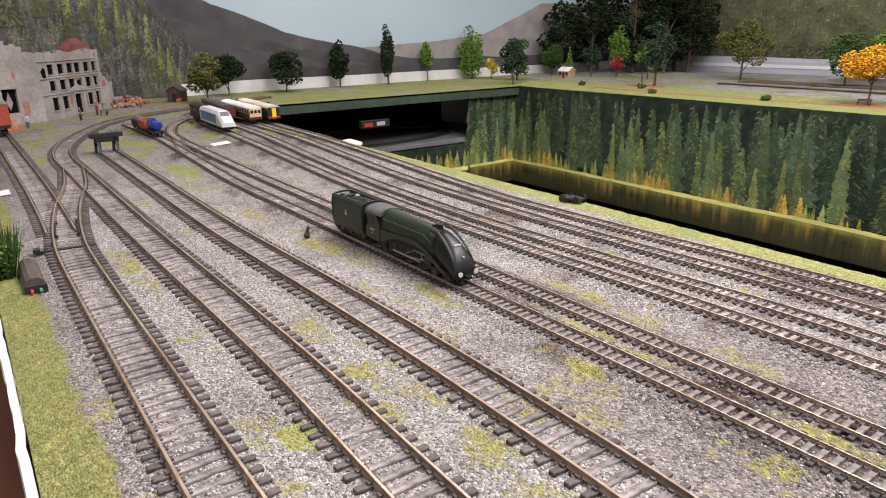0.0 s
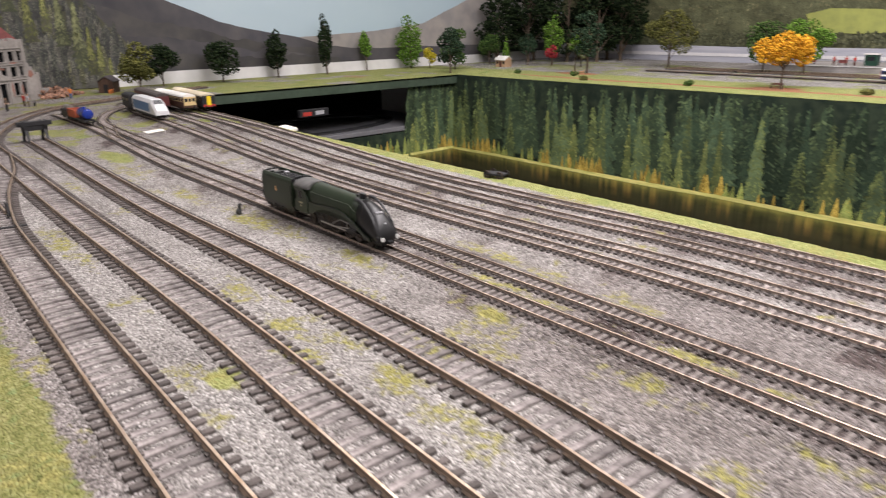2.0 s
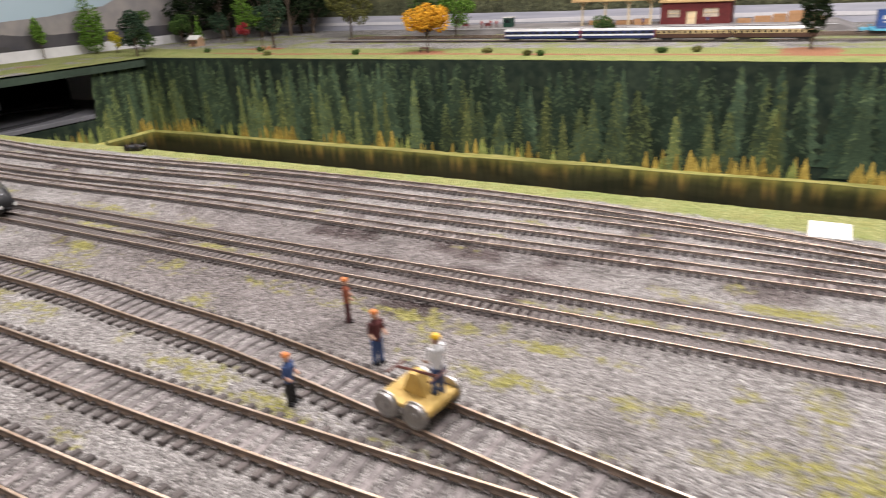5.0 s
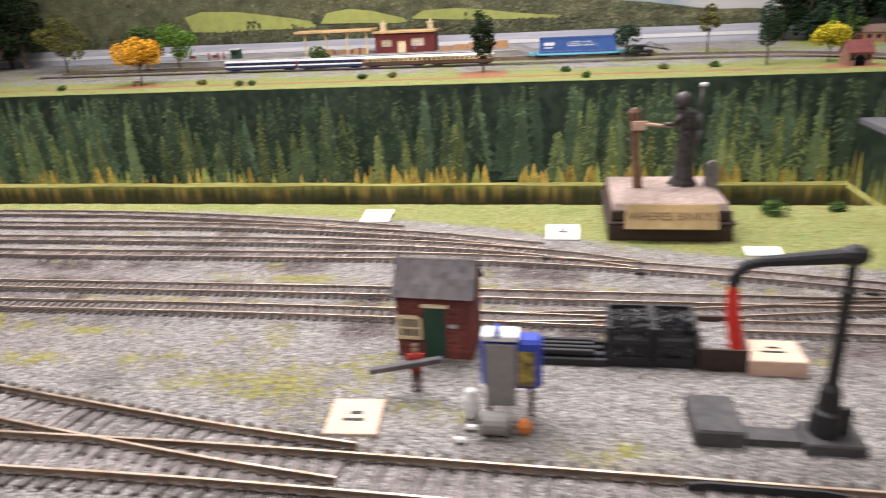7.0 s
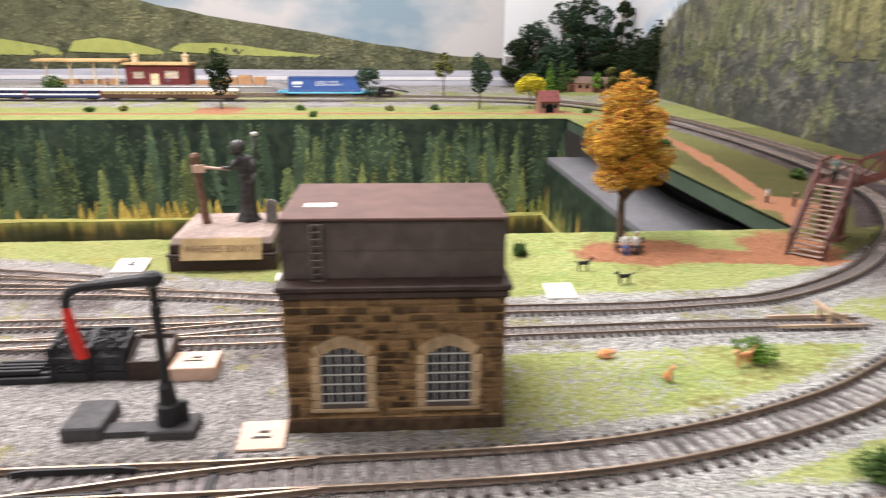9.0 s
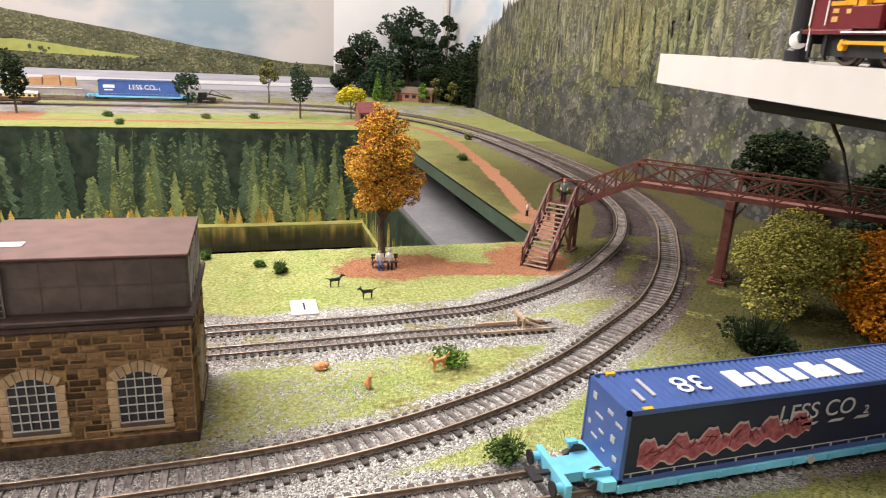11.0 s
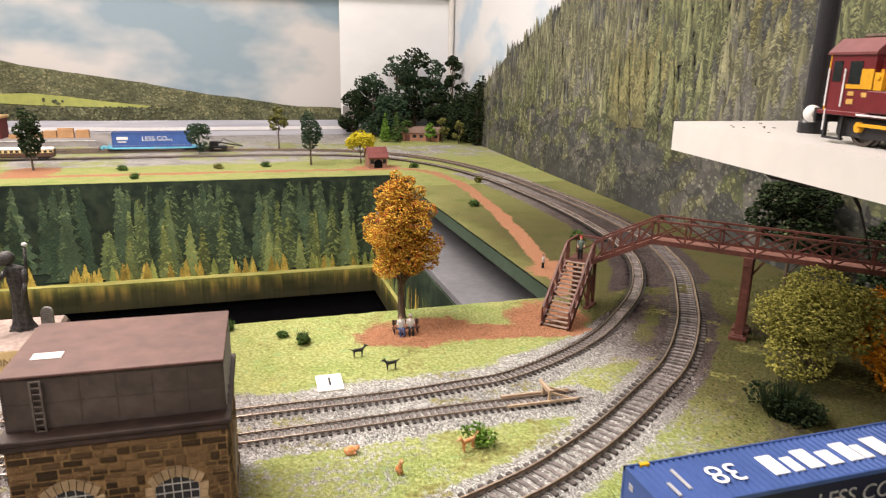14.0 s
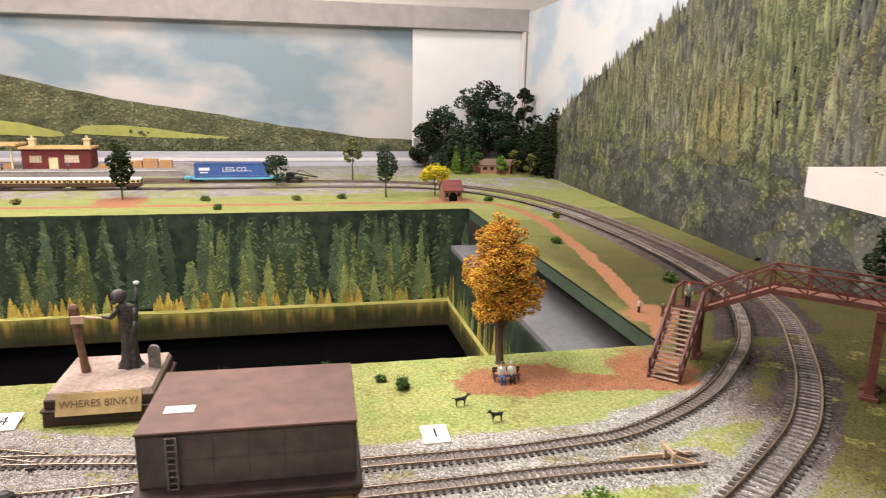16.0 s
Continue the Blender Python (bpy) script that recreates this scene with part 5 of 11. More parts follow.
def tree(x, y, h, w, leaf, label, form="round", clear=0.22, n=700, size=0.0022, seed=1, name="model_tree", trunk=None, lean=0.0):
    r = np.random.RandomState(seed)
    t = thing(name, pose(x, y, 0, 0, 0, r.uniform(0, 360)), label, "tree", "model trees")
    R, z0 = w / 2 * (1.18 if y > 0.45 else 1.0), h * clear
    h = h * (1.06 if y > 0.45 else 1.0)
    tr = trunk or max(0.0012, h * 0.017)
    b = Build()
    bend = Vector((r.uniform(-1, 1) * h * 0.02 + lean, r.uniform(-1, 1) * h * 0.02, 0))
    b.cyl((0, 0, -0.002), (0, 0, 0.0025), tr * 1.8, tr * 1.15, 9)
    last, n_seg = Vector((0, 0, 0.002)), 5
    for k in range(n_seg):
        f = (k + 1) / n_seg
        nxt = Vector((bend.x * f + r.uniform(-1, 1) * tr * 0.4, bend.y * f + r.uniform(-1, 1) * tr * 0.4, h * 0.86 * f))
        b.cyl(last, nxt, tr * (1.15 - 0.95 * k / n_seg), tr * (1.15 - 0.95 * (k + 1) / n_seg), 8, caps=False)
        last = nxt
    lobes = []
    if form == "cone":
        for k in range(9):
            f = k / 8
            lobes.append(((bend.x * f, bend.y * f, z0 + (h - z0) * (0.06 + 0.88 * f)), (R * (1 - 0.88 * f), R * (1 - 0.88 * f), (h - z0) * 0.10)))
    elif form == "egg":
        for k in range(30):
            f = k / 29
            a = k * 2.4 + r.uniform(-0.3, 0.3)
            rad = R * math.sin(math.pi * (0.20 + 0.76 * f)) ** 0.75 * (1.02 - 0.30 * f)
            q = 0.40 * rad + 0.10 * R
            lobes.append(((bend.x * f + 0.62 * rad * math.cos(a), 0.62 * rad * math.sin(a), z0 + (h - z0) * (0.06 + 0.86 * f) + r.uniform(-0.02, 0.02) * h), (q, q, min(q, h * 0.10))))
    elif form == "plume":
        for k in range(44):
            f = (k + 0.5) / 44
            a = k * 2.4 + r.uniform(-0.4, 0.4)
            rad = R * float(np.interp(f, [0, 0.10, 0.30, 0.55, 0.80, 1.0], [0.55, 0.86, 1.0, 0.92, 0.66, 0.22]))
            q = (0.24 + 0.10 * r.rand()) * rad + 0.09 * R
            d = max(0.0, rad - 0.75 * q) * (1.0 if k % 3 else 0.55)
            lobes.append(((bend.x * f + d * math.cos(a), d * math.sin(a), z0 + (h - z0) * (0.05 + 0.88 * f) + r.uniform(-0.03, 0.03) * h), (q, q, q * 0.72)))
    elif form == "oval":
        for k in range(8):
            f = k / 7
            q = R * (0.55 + 0.5 * math.sin(math.pi * min(1, f * 0.9 + 0.12))) * (1 if f < 0.75 else 1.15 - 0.75 * (f - 0.5))
            a = r.uniform(0, 6.28)
            lobes.append(((bend.x * f + 0.18 * R * math.cos(a), 0.18 * R * math.sin(a), z0 + (h - z0) * (0.08 + 0.82 * f)), (q * 0.8, q * 0.8, (h - z0) * 0.15)))
    else:
        count = {"round": 9, "open": 8, "flat": 9, "wild": 14}[form]
        for k in range(count):
            a, f = k * 2.4 + r.uniform(-0.3, 0.3), r.rand()
            up = {"round": 0.22 + 0.55 * f, "open": 0.2 + 0.65 * f, "flat": 0.35 + 0.3 * f, "wild": 0.12 + 0.75 * f}[form]
            out = R * {"round": 0.52, "open": 0.62, "flat": 0.58, "wild": 0.60}[form] * (1 - 0.55 * abs(up - 0.45) * 2 * 0.6)
            q = R * {"round": 0.50, "open": 0.34, "flat": 0.44, "wild": 0.36}[form] * r.uniform(0.85, 1.15)
            lobes.append(((out * math.cos(a), out * math.sin(a), z0 + (h - z0) * up), (q, q, min(q * 0.85, (h - z0) * 0.28))))
        lobes.append(((bend.x, bend.y, h - R * 0.40), (R * 0.45, R * 0.45, R * 0.38)))
    for (cx, cy, cz), (a, _, _) in lobes:
        zb = max(z0 * 0.75, cz - a * 1.1 - 0.2 * h * r.rand())
        fork = Vector((bend.x * zb / h, bend.y * zb / h, zb))
        mid = fork.lerp(Vector((cx, cy, cz)), 0.5) + Vector((0, 0, 0.03 * h))
        b.cyl(fork, mid, tr * 0.42, tr * 0.3, 5, caps=False)
        b.cyl(mid, (cx, cy, cz), tr * 0.3, tr * 0.12, 5, caps=False)
        for j in range(3):
            tip = Vector((cx + a * r.uniform(-0.8, 0.8), cy + a * r.uniform(-0.8, 0.8), cz + a * r.uniform(-0.3, 0.6)))
            b.cyl(mid.lerp(Vector((cx, cy, cz)), 0.5), tip, tr * 0.16, tr * 0.06, 4, caps=False)
    part("trunk", b, BARK, t)
    dense = 1.35 if y > 0.45 else 1.0
    part("crown", crown(lobes, int(n * dense), size * (0.88 if y > 0.45 else 1.0), r), leaf, t)
    return t


def bush(x, y, h, w, leaf, label, n=160, size=0.0013, seed=3):
    r = np.random.RandomState(seed)
    lobes = [((r.uniform(-0.25, 0.25) * w, r.uniform(-0.25, 0.25) * w, h * r.uniform(0.25, 0.6)), (w * 0.3, w * 0.3, h * 0.36)) for _ in range(5)]
    b = crown(lobes, n, size, r)
    for k in range(n // 3):
        a, q = r.uniform(0, 6.28), w * 0.42 * r.rand()
        b.cyl((q * math.cos(a) * 0.5, q * math.sin(a) * 0.5, 0), (q * math.cos(a) * 1.1, q * math.sin(a) * 1.1, h * r.uniform(0.7, 1.15)), size * 0.3, size * 0.08, 3, caps=False)
    return solid("model_bush", b, leaf, label, "bush", "model bushes", M=pose(x, y, 0.0))


# by the curve and the bridge
tree(0.770, 0.372, 0.131, 0.066, L_AUTUMN, "tall autumn tree with mixed yellow and orange foliage on brown earth", "plume", 0.30, 15000, 0.00095, 21, trunk=0.0030)
tree(1.028, 0.185, 0.074, 0.094, L_MOSS, "moss green rounded tree beside the footbridge", "round", 0.08, 9500, 0.0012, 22)
tree(1.080, 0.150, 0.072, 0.096, L_ORANGE, "bright orange autumn tree beside the front siding", "round", 0.08, 9500, 0.0012, 23)
tree(1.165, 0.360, 0.115, 0.10, L_DARK, "dark green tree under the white shelf", "wild", 0.12, 2200, 0.0024, 24)
tree(1.185, 0.250, 0.105, 0.10, L_DARK, "dark green tree under the white shelf", "wild", 0.12, 2000, 0.0024, 25)
tree(1.180, 0.130, 0.085, 0.08, L_DARK, "dark green tree behind the orange tree", "wild", 0.12, 1400, 0.0024, 26)
bush(0.966, 0.147, 0.020, 0.044, L_DARK, "low dark green shrub on the grass", 900, 0.0012, 31)
for k, (x, y, h, w) in enumerate(((0.682, 0.336, 0.0105, 0.014), (0.628, 0.379, 0.008, 0.011), (0.768, 0.166, 0.012, 0.021), (0.765, 0.073, 0.013, 0.022), (0.548, 0.372, 0.010, 0.020), (0.590, 0.379, 0.007, 0.010), (0.668, 0.352, 0.006, 0.009))):
    bush(x, y, h, w, L_GREEN if k != 2 else L_BRIGHT, "small green bush on turf", 200, 0.0010, 40 + k)
bush(-0.385, 0.006, 0.028, 0.034, L_GREEN, "fresh green bush at the board's front edge", 520, 0.0014, 51)
bush(-0.405, -0.004 + 0.01, 0.020, 0.024, L_GREEN, "fresh green bush at the board's front edge", 300, 0.0014, 52)
# left board
tree(-1.347, 0.418, 0.099, 0.072, L_OLIVE, "olive green tree beside the ruined building", "round", 0.14, 1500, 0.0026, 61)
tree(-1.475, 0.505, 0.085, 0.066, L_DARK, "dark round tree on the linking board", "round", 0.18, 1100, 0.003, 62)
tree(-1.472, 0.641, 0.087, 0.072, L_DARK, "dark round tree on the linking board", "round", 0.22, 1300, 0.003, 63)
tree(-1.498, 0.795, 0.104, 0.050, L_DARK, "dark upright tree on the linking board", "oval", 0.24, 900, 0.003, 64)
tree(-1.487, 0.929, 0.137, 0.036, L_DARK, "tall dark poplar on the linking board", "oval", 0.20, 900, 0.003, 65)
tree(-1.520, 1.075, 0.098, 0.030, L_BRIGHT, "slim light green tree on the linking board", "oval", 0.42, 500, 0.003, 66)
tree(-1.500, 1.215, 0.132, 0.074, L_BRIGHT, "broad bright green tree near the board's corner", "oval", 0.10, 1300, 0.003, 67)
tree(-1.445, 1.24, 0.055, 0.034, L_YELLOW, "small yellow green tree near the board's corner", "round", 0.2, 300, 0.0028, 68)
tree(-1.252, 1.150, 0.106, 0.066, L_DEEP, "bushy green tree at the board's corner", "wild", 0.12, 1100, 0.003, 69)
tree(-1.36, 1.26, 0.10, 0.07, L_GREEN, "bushy green tree at the board's corner", "wild", 0.12, 900, 0.003, 70)
# the dark wood in the left corner
for k, (x, y, h, w) in enumerate(((-1.475, 1.54, 0.20, 0.13), (-1.42, 1.62, 0.24, 0.15), (-1.33, 1.70, 0.27, 0.16), (-1.245, 1.74, 0.25, 0.15), (-1.225, 1.83, 0.27, 0.15), (-1.47, 1.70, 0.26, 0.15), (-1.38, 1.82, 0.32, 0.18), (-1.29, 1.85, 0.30, 0.18))):
    tree(x, y, h, w, L_DARK, "large dark tree of the corner wood", "wild", 0.06, 1300, 0.0052, 80 + k)
tree(-1.26, 1.55, 0.125, 0.060, L_BRIGHT, "bright green tree before the corner wood", "oval", 0.3, 600, 0.003, 91)
tree(-1.31, 1.50, 0.085, 0.05, L_DEEP, "green tree before the corner wood", "round", 0.2, 500, 0.003, 92)
tree(-1.36, 1.46, 0.075, 0.026, L_BRIGHT, "slim light green tree before the corner wood", "cone", 0.1, 350, 0.0026, 93)
tree(-1.22, 1.50, 0.055, 0.032, L_RED, "small red tree before the corner wood", "round", 0.35, 300, 0.0026, 94)
tree(-1.13, 1.52, 0.095, 0.065, L_CREAM, "pale olive tree before the corner wood", "open", 0.2, 500, 0.003, 95)
tree(-1.42, 1.45, 0.085, 0.06, L_GREEN, "green tree before the corner wood", "round", 0.2, 600, 0.003, 96)
# far board
tree(-0.975, 1.350, 0.135, 0.072, L_DEEP, "green tree with open branches on brown earth", "wild", 0.22, 1100, 0.003, 101)
tree(-1.000, 1.335, 0.085, 0.030, L_BRIGHT, "slim light green tree on brown earth", "open", 0.4, 260, 0.0028, 102)
tree(-0.935, 1.640, 0.140, 0.125, L_OLIVE, "wide airy olive tree on the far board", "open", 0.18, 1700, 0.003, 103)
tree(-0.660, 1.592, 0.110, 0.090, L_GREEN, "dense green tree on the far board", "round", 0.2, 1200, 0.003, 104)
tree(-0.570, 1.595, 0.112, 0.095, L_BRIGHT, "bright green tree on the far board", "wild", 0.25, 1200, 0.003, 105)
tree(-0.469, 1.262, 0.094, 0.086, L_AMBER, "bright amber tree over a bench on the far board", "flat", 0.34, 1800, 0.0028, 106)
tree(-0.161, 1.524, 0.048, 0.046, L_GREEN, "small green tree by the coaches", "round", 0.1, 500, 0.0026, 107)
tree(0.258, 1.306, 0.109, 0.046, L_DARK, "dark green tree before the coaches", "oval", 0.3, 900, 0.0028, 108)
tree(0.553, 1.500, 0.068, 0.056, L_DEEP, "blue green tree at the container wagon's end", "wild", 0.14, 800, 0.0026, 109)
tree(0.738, 1.585, 0.099, 0.045, L_OLIVE, "slim olive tree on pale ballast", "open", 0.38, 500, 0.0028, 110)
tree(0.787, 1.290, 0.106, 0.046, L_DEEP, "slim blue green tree on turf", "oval", 0.36, 700, 0.0026, 111)
tree(0.896, 1.300, 0.068, 0.058, L_YELLOW, "bright yellow tree by the stone hut", "flat", 0.30, 900, 0.0026, 112)
# the wood in the right corner
for k, (x, y, h, w) in enumerate(((0.975, 1.86, 0.13, 0.10), (1.03, 1.85, 0.175, 0.12), (1.10, 1.84, 0.225, 0.12), (1.155, 1.85, 0.245, 0.11), (1.205, 1.83, 0.215, 0.10), (1.07, 1.78, 0.12, 0.10), (1.21, 1.76, 0.13, 0.08))):
    tree(x, y, h, w, L_DEEP if k % 3 else L_DARK, "large dark green tree of the corner wood", "wild", 0.05, 1500, 0.0042, 120 + k)
tree(1.262, 1.80, 0.225, 0.055, L_DARK, "tall thin dark tree in the corner", "open", 0.5, 700, 0.004, 131)
for k, (x, y, h, w) in enumerate(((1.255, 1.66, 0.15, 0.08), (1.265, 1.58, 0.17, 0.07), (1.245, 1.72, 0.12, 0.07))):
    tree(x, y, h, w, L_DARK, "dark upright tree against the print", "oval", 0.04, 1100, 0.0038, 140 + k)
for k, (x, y, h, w, m) in enumerate(((1.035, 1.70, 0.075, 0.030, L_BRIGHT), (1.065, 1.69, 0.085, 0.028, L_GREEN), (1.19, 1.66, 0.065, 0.035, L_OLIVE), (1.225, 1.62, 0.06, 0.035, L_OLIVE), (1.16, 1.68, 0.05, 0.03, L_BRIGHT), (1.10, 1.73, 0.055, 0.04, L_GREEN))):
    tree(x, y, h, w, m, "small garden tree before the corner wood", "cone" if k < 2 else "open", 0.08, 420, 0.0026, 150 + k)
for k, (x, y) in enumerate(((0.08, 1.267), (0.421, 1.275), (0.457, 1.17), (0.60, 1.265), (0.693, 1.279), (0.996, 1.219), (1.07, 1.018), (0.99, 0.812), (1.051, 0.588), (-0.22, 1.20), (-0.19, 1.20), (-0.62, 1.21), (-0.86, 1.19), (-0.95, 1.27), (-1.1, 1.24), (-0.32, 1.24), (0.02, 1.25))):
    bush(x, y, 0.011, 0.022, L_GREEN if k % 3 else L_OLIVE, "small green bush on the far turf", 120, 0.0018, 170 + k)

# ---------------------------------------------------------------- the goods yard's end: tower, footbridge, container wagon, shelf
STONE = mat("dark_brown_stone", (0.330, 0.205, 0.098), (0.110, 0.062, 0.030), 240, 0.85, bump=1.0, obrand=0.75, wear=0.45, contrast=(0.40, 0.60))
MORTAR = mat("ochre_mortar", (0.36, 0.225, 0.100), (0.20, 0.120, 0.052), 300, 0.9, bump=0.4)
QUOIN = mat("pale_dressed_stone", (0.46, 0.335, 0.20), (0.36, 0.255, 0.145), 300, 0.8, bump=0.2, obrand=0.12)
TANK = mat("grey_brown_iron_paint", (0.112, 0.087, 0.076), (0.080, 0.062, 0.055), 160, 0.42, bump=0.12, wear=0.25)
CORNICE = mat("dark_brown_cornice_paint", (0.060, 0.036, 0.030), (0.038, 0.024, 0.020), 200, 0.5, bump=0.15, wear=0.3)
TANK_TOP = mat("maroon_brown_roof_paint", (0.128, 0.066, 0.054), (0.088, 0.045, 0.037), 90, 0.5, bump=0.15, wear=0.25)
GLAZE = plain("dull_window_film", (0.035, 0.038, 0.042), 0.3)
BARS = plain("grey_glazing_bar", (0.52, 0.50, 0.47), 0.5)
TIMBER = mat("dark_red_brown_timber", (0.125, 0.044, 0.034), (0.08, 0.028, 0.022), 260, 0.5, bump=0.2, wear=0.3)
TREAD = mat("worn_grey_tread", (0.34, 0.25, 0.20), (0.25, 0.17, 0.14), 300, 0.7, bump=0.2)
CONT = mat("container_blue_paint", (0.052, 0.100, 0.285), (0.044, 0.086, 0.25), 90, 0.38, bump=0.04, wear=0.12)
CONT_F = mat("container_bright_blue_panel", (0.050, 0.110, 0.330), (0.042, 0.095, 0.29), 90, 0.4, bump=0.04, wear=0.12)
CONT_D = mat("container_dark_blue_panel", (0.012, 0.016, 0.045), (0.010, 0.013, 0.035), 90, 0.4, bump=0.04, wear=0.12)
WAGON = mat("pale_blue_wagon_paint", (0.16, 0.50, 0.68), (0.12, 0.42, 0.58), 160, 0.4, bump=0.06, wear=0.15)
PRINTW = plain("white_print", (0.80, 0.80, 0.80), 0.5)
PRINTG = plain("grey_white_print", (0.42, 0.42, 0.44), 0.5)
PINK = mat("pink_maroon_sprayed_paint", (0.36, 0.11, 0.14), (0.20, 0.04, 0.06), 420, 0.5, bump=0.0, wear=0.3)
PINKE = plain("pale_pink_outline", (0.50, 0.36, 0.36), 0.5)
YELL = plain("yellow_paint", (0.70, 0.42, 0.02), 0.45)
MAROON = mat("maroon_loco_paint", (0.135, 0.018, 0.022), (0.11, 0.014, 0.018), 90, 0.32, bump=0.04, wear=0.12)
GOLD = plain("golden_yellow_paint", (0.62, 0.31, 0.02), 0.4)
SHELFW = mat("white_melamine", (0.575, 0.555, 0.535), (0.55, 0.53, 0.51), 60, 0.4, bump=0.03, wear=0.05)
STEEL = plain("dull_steel", (0.42, 0.40, 0.38), 0.35, 0.8)
WHEELM = mat("dark_wheel_steel", (0.05, 0.042, 0.038), (0.08, 0.065, 0.055), 300, 0.45, 0.5)



def rough_block(seed):
    """A unit stone whose face is hewn unevenly and falls back at its edges; its face looks down the y axis both ways."""
    r_ = np.random.RandomState(seed)
    b_ = Build()
    nx_, nz_ = 4, 3
    for side in (-1, 1):
        o = len(b_.v)
        v_ = []
        for j in range(nz_ + 1):
            for i in range(nx_ + 1):
                rim = i in (0, nx_) or j in (0, nz_)
                x_ = -0.5 + i / nx_ + (0 if i in (0, nx_) else r_.uniform(-0.06, 0.06)) + (r_.uniform(0.0, 0.04) * (1 if i == 0 else -1 if i == nx_ else 0))
                z_ = -0.5 + j / nz_ + (0 if j in (0, nz_) else r_.uniform(-0.08, 0.08)) + (r_.uniform(0.0, 0.06) * (1 if j == 0 else -1 if j == nz_ else 0))
                v_.append((x_, side * (0.5 - (r_.uniform(0.14, 0.24) if rim else r_.uniform(-0.06, 0.10))), z_))
        f_ = [(j * (nx_ + 1) + i, j * (nx_ + 1) + i + 1, (j + 1) * (nx_ + 1) + i + 1, (j + 1) * (nx_ + 1) + i) for j in range(nz_) for i in range(nx_)]
        if side < 0:
            b_.add(v_, f_)
    b_.box(-0.49, 0.49, -0.30, 0.5, -0.48, 0.48)
    return b_.mesh("stone_block", STONE)


ROUGH_BLOCKS = [rough_block(300 + k) for k in range(8)]


def axes(o, x, y, z):
    """A frame of axes: origin and three directions, as columns."""
    m = Matrix.Identity(4)
    for k, a in enumerate((x, y, z, o)):
        for j in range(3):
            m[j][k] = a[j]
    return m


def stone_face(parent, width, height, place, r, holes=(), z0=0.0, depth=0.0011):
    """Uneven coursed blocks over one wall; place(u, z, w, h) gives the block's matrix."""
    z = z0 + 0.0004
    while z < height - 0.0012:
        h = min(r.choice([0.0024, 0.0034, 0.0050, 0.0068]), height - z)
        u = 0.0003
        while u < width - 0.0012:
            w = min(r.uniform(0.0042, 0.0100), width - u)
            if width - u - w < 0.0025:
                w = width - u - 0.0003
            cut = r.choice([0.36, 0.5, 0.64])
            pieces = [(u, z, w, h)] if h < 0.0045 or r.rand() < 0.42 else [(u, z, w, h * cut), (u, z + h * cut, w, h * (1 - cut))]
            for a, c, ww, hh in pieces:
                if any(a + ww > x0 and a < x1 and c + hh > y0 and c < y1 for x0, x1, y0, y1 in holes):
                    spans = []
                    for x0, x1, y0, y1 in holes:
                        if a + ww > x0 and a < x1 and c + hh > y0 and c < y1:
                            spans = [(a, x0), (x1, a + ww)]
                    for p, q in spans:
                        if q - p > 0.0012:
                            ob = part("stone", ROUGH_BLOCKS[r.randint(8)], None, parent)
                            ob.matrix_local = place((p + q) / 2, c + hh / 2, (q - p) - 0.0007, hh - 0.0007, depth * r.uniform(0.75, 1.25))
                    continue
                ob = part("stone", ROUGH_BLOCKS[r.randint(8)], None, parent)
                ob.matrix_local = place(a + ww / 2, c + hh / 2, ww - 0.0007, hh - 0.0007, depth * r.uniform(0.75, 1.25))
            u += w
        z += h


def arch_outline(cx, half, z0, spring, rise, n=9):
    pts = [(cx - half, z0), (cx + half, z0)]
    for k in range(n):
        a = k / (n - 1)
        x = half * (1 - 2 * a)
        pts.append((cx + x, spring + rise * (1 - (x / half) ** 2)))
    return pts


